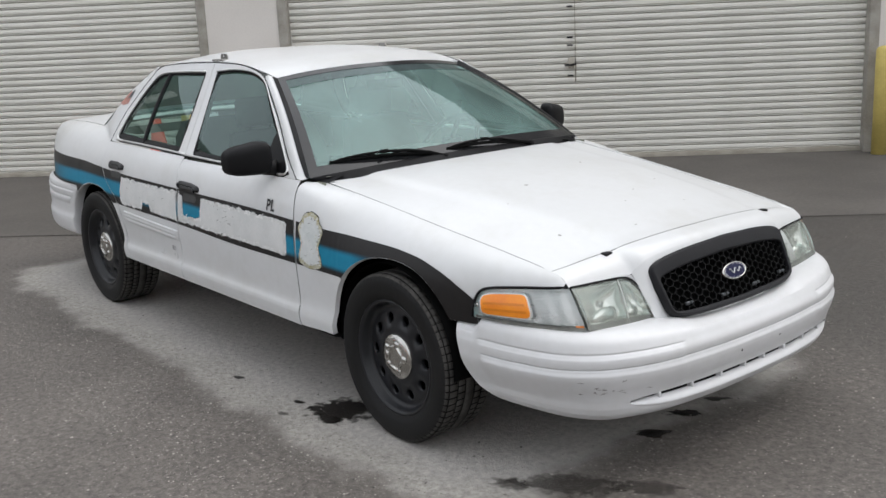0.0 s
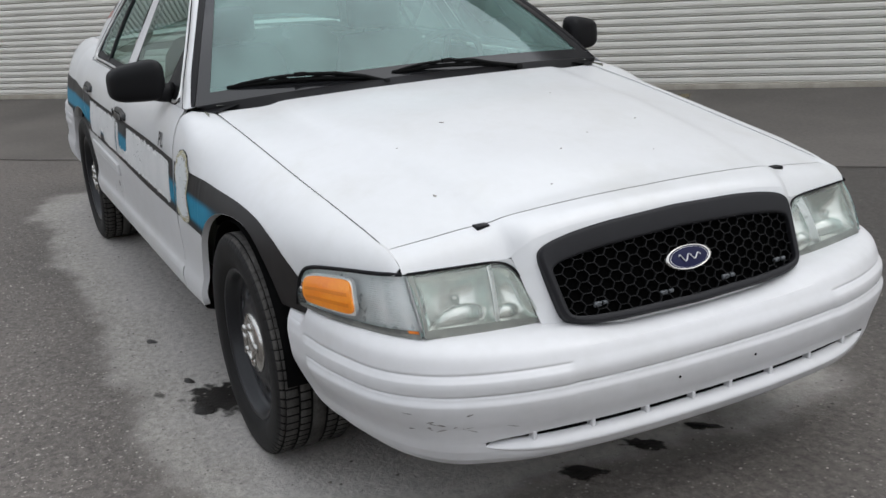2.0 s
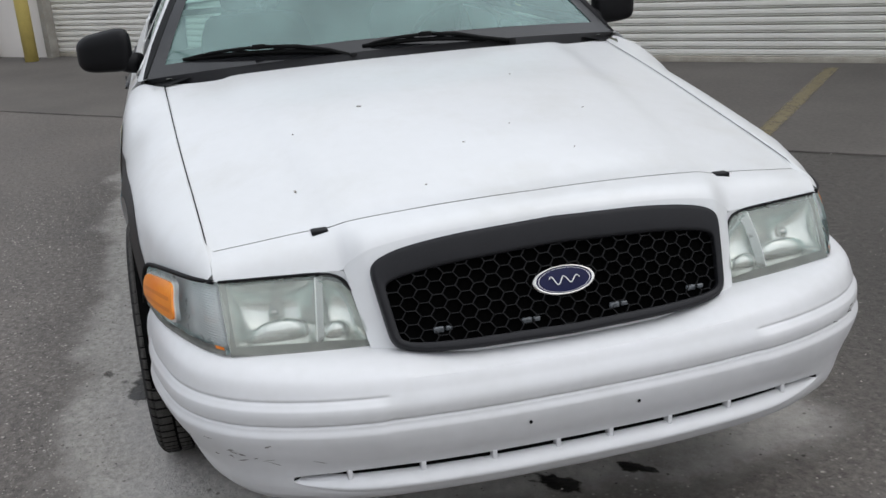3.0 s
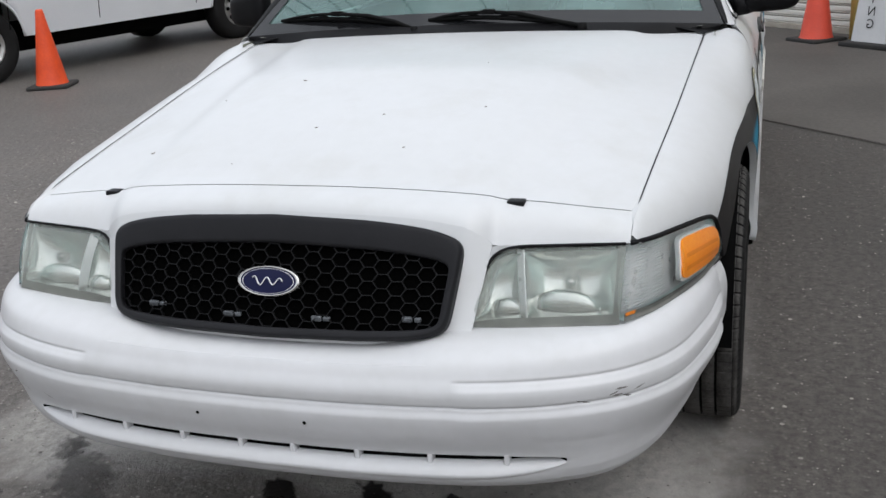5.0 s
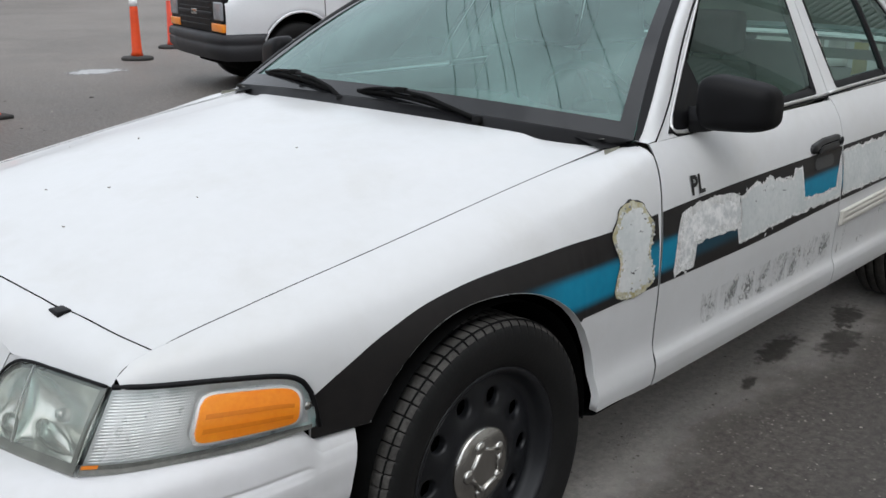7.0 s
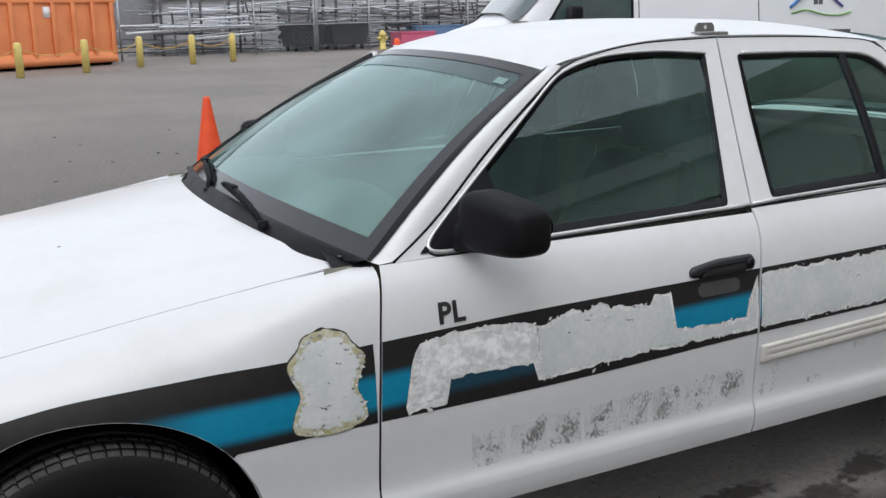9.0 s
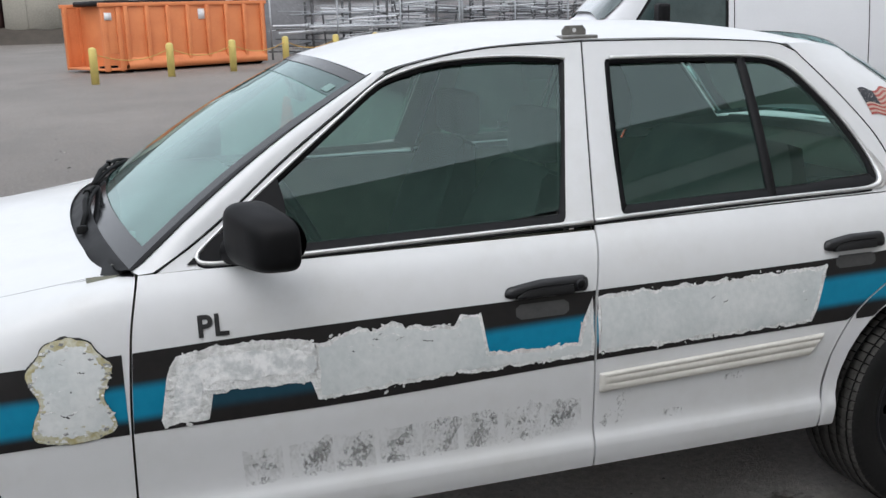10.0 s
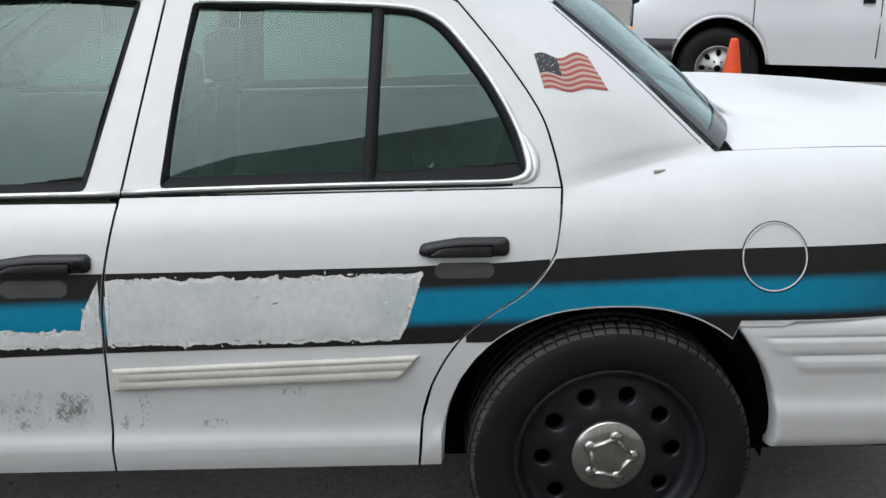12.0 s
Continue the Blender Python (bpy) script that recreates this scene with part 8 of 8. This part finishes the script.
for x in (0.0, -3.43):
    van_wheel(x, -0.12, 1)
    van_wheel(x, -1.74, -1)
    part("arch_liner", box_bm((x - 0.44, -1.85, 0.40), (x + 0.44, -0.28, 0.86), 0.05), DARK, van)
    part("arch_lip", tube_bm([van_side(x + 0.44 * math.cos(a), 0.37 + 0.48 * math.sin(a), 0.004) for a in np.linspace(0.12, math.pi - 0.12, 24)], 0.014, 6), VAN_W, van)
part("van_chassis", box_bm((-4.3, -1.6, 0.25), (0.6, -0.26, 0.45), 0.03), DARK, van)

# ---- the far side of the yard ----
RUST = surface("orange_container_paint", (0.72, 0.25, 0.09), (0.62, 0.19, 0.065), rough=0.6, scale=1.6, fine=30, bump=0.15)
dump = empty("roll_off_container", "long orange steel roll-off container with ribbed sides", "container")
A, B = Vector((-0.18, -26.42, 0)), Vector((-5.15, -29.0, 0))
ax = (B - A).normalized()
nx = Vector((-ax.y, ax.x, 0))
if nx.y < 0:
    nx = -nx
dump.matrix_world = Matrix(((ax.x, nx.x, 0, A.x), (ax.y, nx.y, 0, A.y), (0, 0, 1, 0), (0, 0, 0, 1)))
L = (B - A).length
part("container_wall", box_bm((0.72, -0.06, 0.14), (L, 0, 1.88), 0.01), RUST, dump)
part("container_wall", box_bm((0.15, -2.4, 0.14), (L, -2.34, 1.88), 0.01), RUST, dump)
part("container_end", box_bm((0.66, -2.34, 0.14), (0.72, -0.06, 1.88), 0.01), RUST, dump)
for x in (0.15, 0.58):
    part("end_post", box_bm((x, -0.10, 0.06), (x + 0.13, 0.03, 1.88), 0.015), RUST, dump)
    part("end_post", box_bm((x, -2.43, 0.06), (x + 0.13, -2.30, 1.88), 0.015), RUST, dump)
part("end_panel", box_bm((0.28, -0.05, 0.55), (0.58, -0.01, 1.86), 0.01), RUST, dump)
part("white_label", box_bm((0.22, 0.03, 1.46), (0.44, 0.036, 1.66)), TAPE, dump)
part("container_end", box_bm((L - 0.06, -2.4, 0.14), (L, 0, 1.9), 0.01), RUST, dump)
part("container_floor", box_bm((0.15, -2.4, 0.08), (L, 0, 0.14)), RUST, dump)
part("top_rail", box_bm((0.1, -0.08, 1.82), (L + 0.03, 0.06, 1.93), 0.02), RUST, dump)
part("top_rail", box_bm((0.1, -2.46, 1.82), (L + 0.03, -2.32, 1.93), 0.02), RUST, dump)
bm = grid_bm([[(x, 0.0, 0.42), (x, 0.12, 0.26), (x, 0.12, 0.12), (x, 0.0, 0.09)] for x in (0.8, L - 0.1)], 0.02, (2.5, -1.0, 0.2))
part("sill_rail", bm, RUST, dump)
for k in range(8):
    x = 0.85 + (L - 1.0) * k / 7
    part("rib", box_bm((x - 0.06, 0.0, 0.24), (x + 0.06, 0.09, 1.83), 0.02), RUST, dump)
part("white_label", box_bm((3.2, 0.005, 1.42), (3.54, 0.015, 1.72)), TAPE, dump)
for x in (0.9, L - 0.35):
    part("roller", lathe_bm([(0.0, 0.1), (0.13, 0.1), (0.13, -0.1), (0.0, -0.1)], (x, -0.1, 0.13), 1, 20), DARK, dump)
part("skid_rail", box_bm((0.2, -0.5, 0.02), (L, -0.3, 0.2)), DARK, dump)
part("tarp", box_bm((0.4, -2.2, 1.85), (3.4, -0.2, 2.0), 0.06), BLACK, dump)
ROPE = surface("yellow_rope", (0.60, 0.36, 0.10), rough=0.8)
row = [(-0.09, -22.1), (-1.94, -24.0), (-3.66, -25.15), (-5.40, -26.9), (-7.0, -27.3), (-8.39, -27.9)]
for x, y in row:
    bollard(x, y, 0.86, 0.095, "yellow bollards before the container")
for (x0, y0), (x1, y1) in zip(row, row[1:]):
    rp = finish("rope", tube_bm([(x0 + (x1 - x0) * f, y0 + (y1 - y0) * f, 0.72 - 0.9 * f * (1 - f)) for f in np.linspace(0, 1, 12)], 0.014, 5), ROPE)
    tagged(rp, "sagging yellow rope strung between bollards", "rope", "ropes between the bollards")

GALV = surface("galvanised_pipe", (0.36, 0.37, 0.38), (0.24, 0.25, 0.26), rough=0.5, metal=0.6)
FA, FB = Vector((-5.6, -31.0, 0)), Vector((-36.0, -36.5, 0))
fence = empty("chain_link_fence", "grey chain-link fence with outward barbed-wire arms", "fence")
fd_ = (FB - FA).normalized()
fl = (FB - FA).length
fn = Vector((-fd_.y, fd_.x, 0))
k = 0.0
while k < fl:
    p = FA + fd_ * k
    po = part("fence_post", tube_bm([p, p + Vector((0, 0, 2.05))], 0.035, 8), GALV, fence)
    part("barb_arm", tube_bm([p + Vector((0, 0, 2.05)), p + Vector((0, 0, 2.1)) - fn * 0.05, p + Vector((0, 0, 2.38)) + fd_ * -0.28], 0.022, 6), GALV, po)
    k += 2.4
part("top_rail", tube_bm([FA + Vector((0, 0, 2.0)), FB + Vector((0, 0, 2.0))], 0.025, 6), GALV, fence)
part("mid_rail", tube_bm([FA + Vector((0, 0, 1.0)), FB + Vector((0, 0, 1.0))], 0.02, 6), GALV, fence)
part("end_post", tube_bm([FA + fd_ * 7.3, FA + fd_ * 7.3 + Vector((0, 0, 2.9))], 0.06, 8), GALV, fence)
bm = bmesh.new()
for j in range(int(fl / 0.16)):
    for sgn in (1, -1):
        a = FA + fd_ * (j * 0.16) + Vector((0, 0, 0.05 if sgn > 0 else 1.98))
        b = a + fd_ * 1.93 + Vector((0, 0, 1.93 * sgn))
        if (b - FA).length < fl:
            tube_bm([a, b], 0.0035, 3, bm)
ob = part("chain_link", bm, GALV, fence, smooth=False)
ob["kind"] = "stuff"

# racks of steel sections and scrap behind the fence
WHITE_STEEL = surface("pale_aluminium_stock", (0.66, 0.67, 0.69), (0.46, 0.47, 0.49), rough=0.5, metal=0.1)
DARK_STEEL = surface("dark_steel_stock", (0.055, 0.055, 0.06), (0.03, 0.03, 0.03), rough=0.6)
random.seed(12)
for rk in range(7):
    x0 = -7.5 - rk * 3.6
    rack = empty("stock_rack", "steel rack heaped with long metal sections" if rk < 3 else "low rack of dark steel sections", "rack", "racks of metal stock")
    base = FA + fd_ * ((-5.6 - x0)) - Vector((0, 2.2, 0))
    for e in (0, 1, 2):
        for d in (0, 1.3):
            q = base + fd_ * e * 1.5 - Vector((0, d, 0))
            part("rack_post", tube_bm([q, q + Vector((0, 0, 1.9))], 0.05, 6), DARK_STEEL, rack)
    for lv in range(3):
        z = 0.30 + lv * 0.55
        for e in (0, 2):
            q = base + fd_ * e * 1.5 + Vector((0, 0, z))
            part("rack_arm", tube_bm([q, q - Vector((0, 1.3, 0))], 0.035, 6), DARK_STEEL, rack)
    for c in range(76):
        le = random.uniform(1.2, 5.2)
        z = 0.06 + 1.75 * random.random() ** 1.35
        st = base + fd_ * random.uniform(-1.6, 1.6) - Vector((0, random.uniform(-0.5, 1.5), 0)) + Vector((0, 0, z))
        tip = random.uniform(-0.07, 0.07) * le if random.random() < 0.87 else random.uniform(-0.25, 0.25) * le
        en = st + fd_ * le + Vector((0, random.uniform(-0.4, 0.4), max(0.05 - z, tip)))
        mt = random.choice([WHITE_STEEL, WHITE_STEEL, GALV, GALV, DARK_STEEL, DARK_STEEL]) if rk < 3 else random.choice([DARK_STEEL, DARK_STEEL, GALV, WHITE_STEEL])
        part("metal_section", tube_bm([st, en], random.uniform(0.012, 0.058), 5, flat=random.uniform(0.3, 1)), mt, rack, smooth=False)
    for c in range(3):
        # loose uprights leaning on the heap
        st = base + fd_ * random.uniform(-1.0, 3.0) - Vector((0, random.uniform(-0.4, 0.6), 0))
        part("metal_section", tube_bm([st, st + fd_ * random.uniform(-0.5, 0.5) + Vector((0, -0.2, random.uniform(1.4, 2.3)))], random.uniform(0.02, 0.04), 5), random.choice([GALV, DARK_STEEL]), rack, smooth=False)

# black steel bin on wheels just behind the fence
BIN = surface("black_bin_paint", (0.014, 0.016, 0.017), (0.008, 0.009, 0.010), rough=0.55, scale=4, fine=60, bump=0.15)
for bx, by, bw in ((-12.7, -33.6, 1.5), (-14.5, -33.9, 1.7)):
    bm = bmesh.new()
    lo = [bm.verts.new((x, y, 0.18)) for x, y in ((-bw / 2 + 0.12, -0.4), (bw / 2 - 0.12, -0.4), (bw / 2 - 0.12, 0.4), (-bw / 2 + 0.12, 0.4))]
    hi = [bm.verts.new((x, y, 0.98)) for x, y in ((-bw / 2, -0.5), (bw / 2, -0.5), (bw / 2, 0.5), (-bw / 2, 0.5))]
    for k in range(4):
        bm.faces.new([lo[k], lo[(k + 1) % 4], hi[(k + 1) % 4], hi[k]])
    bm.faces.new(lo)
    bn = finish("steel_bin", bm, BIN, smooth=False)
    bn.matrix_world = pose(bx, by, 0, 0, 0, 190)
    part("bin_lid", box_bm((-bw / 2 - 0.03, -0.53, 0.98), (bw / 2 + 0.03, 0.53, 1.03), 0.015), BIN, bn)
    for k in range(4):
        part("bin_rib", box_bm((-bw / 2 + 0.2 + k * (bw - 0.4) / 3 - 0.03, 0.42, 0.3), (-bw / 2 + 0.2 + k * (bw - 0.4) / 3 + 0.03, 0.52, 0.96), 0.01), BIN, bn)
    for wx in (-bw / 2 + 0.25, bw / 2 - 0.25):
        for wy in (-0.3, 0.3):
            part("bin_wheel", lathe_bm([(0.0, 0.03), (0.08, 0.03), (0.095, 0.0), (0.08, -0.03), (0.0, -0.03)], (wx, wy, 0.095), 1, 16), RUBBER, bn)
    tagged(bn, "black wheeled steel bin behind the chain-link fence", "bin", "black bins")

# yellow hydrant and coloured crates at the far end
hy = finish("fire_hydrant", tube_bm([(0, 0, 0), (0, 0, 0.06), (0, 0, 0.08), (0, 0, 0.5), (0, 0, 0.52), (0, 0, 0.60), (0, 0, 0.68), (0, 0, 0.72)], [0.16, 0.16, 0.11, 0.11, 0.15, 0.14, 0.06, 0.03], 16), YELLOW)
hy.location = (-15.4, -32.3, 0)
part("nozzle", tube_bm([(-0.2, 0, 0.42), (0.2, 0, 0.42)], 0.06, 10), YELLOW, hy)
tagged(hy, "yellow cast-iron fire hydrant by the fence", "hydrant")
for x, y, w, h, c in ((-17.2, -33.4, 1.5, 0.62, (0.55, 0.10, 0.18)), (-19.2, -35.5, 2.2, 0.8, (0.10, 0.20, 0.36))):
    cr = finish("crate", box_bm((-w / 2, -0.5, 0), (w / 2, 0.5, h), 0.05), surface("crate_paint", c))
    cr.location = (x, y, 0)
    part("crate_rim", box_bm((-w / 2 - 0.03, -0.53, h - 0.08), (w / 2 + 0.03, 0.53, h), 0.02), bpy.data.materials[cr.data.materials[0].name], cr)
    tagged(cr, "painted steel scrap bin beside the fence", "bin", "scrap bins")

# scuffs on the front bumper
SCUFF = surface("dark_scuff", (0.12, 0.11, 0.10), (0.28, 0.27, 0.26), rough=0.8, scale=60)
random.seed(77)
for side, count in ((-1, 13), (1, 6)):
    for k in range(count):
        i0 = random.uniform(25, 36)
        z0, ln, th = (random.choice((0.405, 0.418, 0.39, 0.385)) if side < 0 else 0.474) + random.uniform(-0.010, 0.010), random.uniform(0.004, 0.022), random.uniform(0.0008, 0.0028)
        rows = []
        for f in np.linspace(-1, 1, 6):
            q = i0 + f * ln / 0.03
            j0 = int(q)
            c0 = bump_plan[j0] + (bump_plan[j0 + 1] - bump_plan[j0]) * (q - j0)
            nn = bump_normal(j0)
            w = th * (1 - f * f) * random.uniform(0.5, 1.3)
            r = []
            for e in (1, -1):
                z = z0 + e * w + 0.25 * ln * f * math.sin(k)
                hit = bumper_tree.ray_cast(Vector((c0[0] + nn[0] * 0.3, side * (c0[1] + nn[1] * 0.3), z)), Vector((-nn[0], -side * nn[1], 0)))[0]
                r.append((hit.x + nn[0] * 0.0012, hit.y + side * nn[1] * 0.0012, hit.z))
            rows.append(r)
        part("scuff", grid_bm(rows), SCUFF, front_bumper)

# white downpipe beside the roll-up doors
q = wall_frame(-8.1, 0.14)
pipe = finish("downpipe", tube_bm([(0, 0, 0.12), (0, 0, 2.5), (0, 0, 4.0), (0, 0, 5.1)], 0.11, 16), STUCCO)
pipe.location = (q.x, q.y, 0)
part("pipe_shoe", tube_bm([(0, 0, 0.02), (0, 0, 0.10), (0, 0, 0.24)], [0.15, 0.15, 0.12], 16), STUCCO, pipe)
for z in (0.9, 2.6, 4.4):
    part("pipe_bracket", tube_bm([(0, 0, z), (0, 0, z + 0.05)], 0.118, 16), GALV, pipe)
tagged(pipe, "white painted downpipe on the loading wall", "pipe")

# faded yellow bay line across the apron, and the joint along its edge
LINE = stain("faded_yellow_line", (0.27, 0.22, 0.12), (0.20, 0.17, 0.10), 0.85, 0.6)
rows, uvs = [], []
for f in np.linspace(0, 1, 20):
    c = Vector((-4.42, 4.50, 0.0105)) * (1 - f) + Vector((-2.55, 2.67, 0.0105)) * f
    rows.append([c + Vector((0.7071, 0.7071, 0)) * e * 0.06 for e in (-1, -0.5, 0, 0.5, 1)])
    uvs += [(0.35 + 0.5 * abs(e) ** 3, 0) for e in (-1, -0.5, 0, 0.5, 1)]
bm = grid_bm(rows)
lay = bm.loops.layers.uv.new("UVMap")
bm.verts.index_update()
for f in bm.faces:
    for lp in f.loops:
        lp[lay].uv = uvs[lp.vert.index]
tagged(finish("bay_line", bm, LINE), "faded yellow bay line painted on the concrete", "road marking", kind="structure")
rows = [[WALL_M @ Vector((u, e + w * (1 + 0.6 * noise.noise((u * 6, 4, 2))), 0.0075)) for w in (-0.008, 0.012)] for u, e in zip(us, edge)]
tagged(finish("pavement_joint", grid_bm(rows), DAMP, smooth=False), "dark joint between concrete apron and asphalt", "joint", kind="structure")

# overhead cables on a pole far down the yard
CABLE = surface("black_cable", (0.015, 0.015, 0.016), (0.01, 0.01, 0.01), rough=0.6, bump=0)
TIMBER = surface("weathered_pole_timber", (0.16, 0.12, 0.09), (0.09, 0.07, 0.05), rough=0.9, scale=4, fine=50, bump=0.4)
pole = finish("utility_pole", tube_bm([(0, 0, 0), (0, 0, 5), (0, 0, 9.6)], [0.19, 0.16, 0.13], 14), TIMBER)
pole.location = (-66.0, -49.2, 0)
ca, cb = Vector((-0.58, 0.81, 0)), Vector((0.81, 0.58, 0))
part("crossarm", tube_bm([Vector((0.0, 0.0, 7.95)) - ca * 3.6, Vector((0.0, 0.0, 7.95)) + ca * 3.6], 0.07, 6), TIMBER, pole)
tagged(pole, "weathered timber utility pole with a long crossarm", "pole")
for k, y0 in enumerate((-5.87, -5.30, -5.0, -4.55, -4.30, -3.35, -2.0)):
    path = [(x, y0 + 0.72 * (x + 2.5), 8.0 + 0.00012 * (x + 2.5) ** 2) for x in np.linspace(-66, 32.1, 40)]
    cb_ = finish("overhead_cable", tube_bm(path, 0.016, 6), CABLE)
    tagged(cb_, "black overhead cable strung above the yard", "cable", "overhead cables")

# dark clods and scraps lying about the yard
CLOD = surface("dark_clod", (0.045, 0.04, 0.036), (0.025, 0.022, 0.02), rough=0.95, scale=30, fine=90, bump=0.5)
random.seed(64)
for x, y in ((-2.95, -15.0), (-1.46, -7.98), (-2.02, -8.40), (-2.47, -9.03), (-1.53, -6.35), (-1.19, -10.63), (-2.85, -7.82), (-3.88, -11.5), (-1.85, -9.3), (-0.78, -6.97), (-3.94, -12.4), (-1.98, -6.69)) + tuple((random.uniform(-3.6, 1.0), random.uniform(-11.0, -3.4)) for k in range(26)):
    bm = bmesh.new()
    bmesh.ops.create_icosphere(bm, subdivisions=2, radius=1.0)
    r = random.uniform(0.007, 0.018)
    for v in bm.verts:
        g = 1 + 0.5 * noise.noise(v.co * 1.7 + Vector((x, y, 0)))
        v.co = Vector((v.co.x * r * g * 1.4, v.co.y * r * g, max(-0.1, v.co.z) * r * g * 0.5 + 0.1 * r))
    ob = finish("clod", bm, CLOD)
    ob.location = (x, y, -0.002)
    tagged(ob, "small dark clod of dirt lying on the asphalt", "debris", "clods on the asphalt")
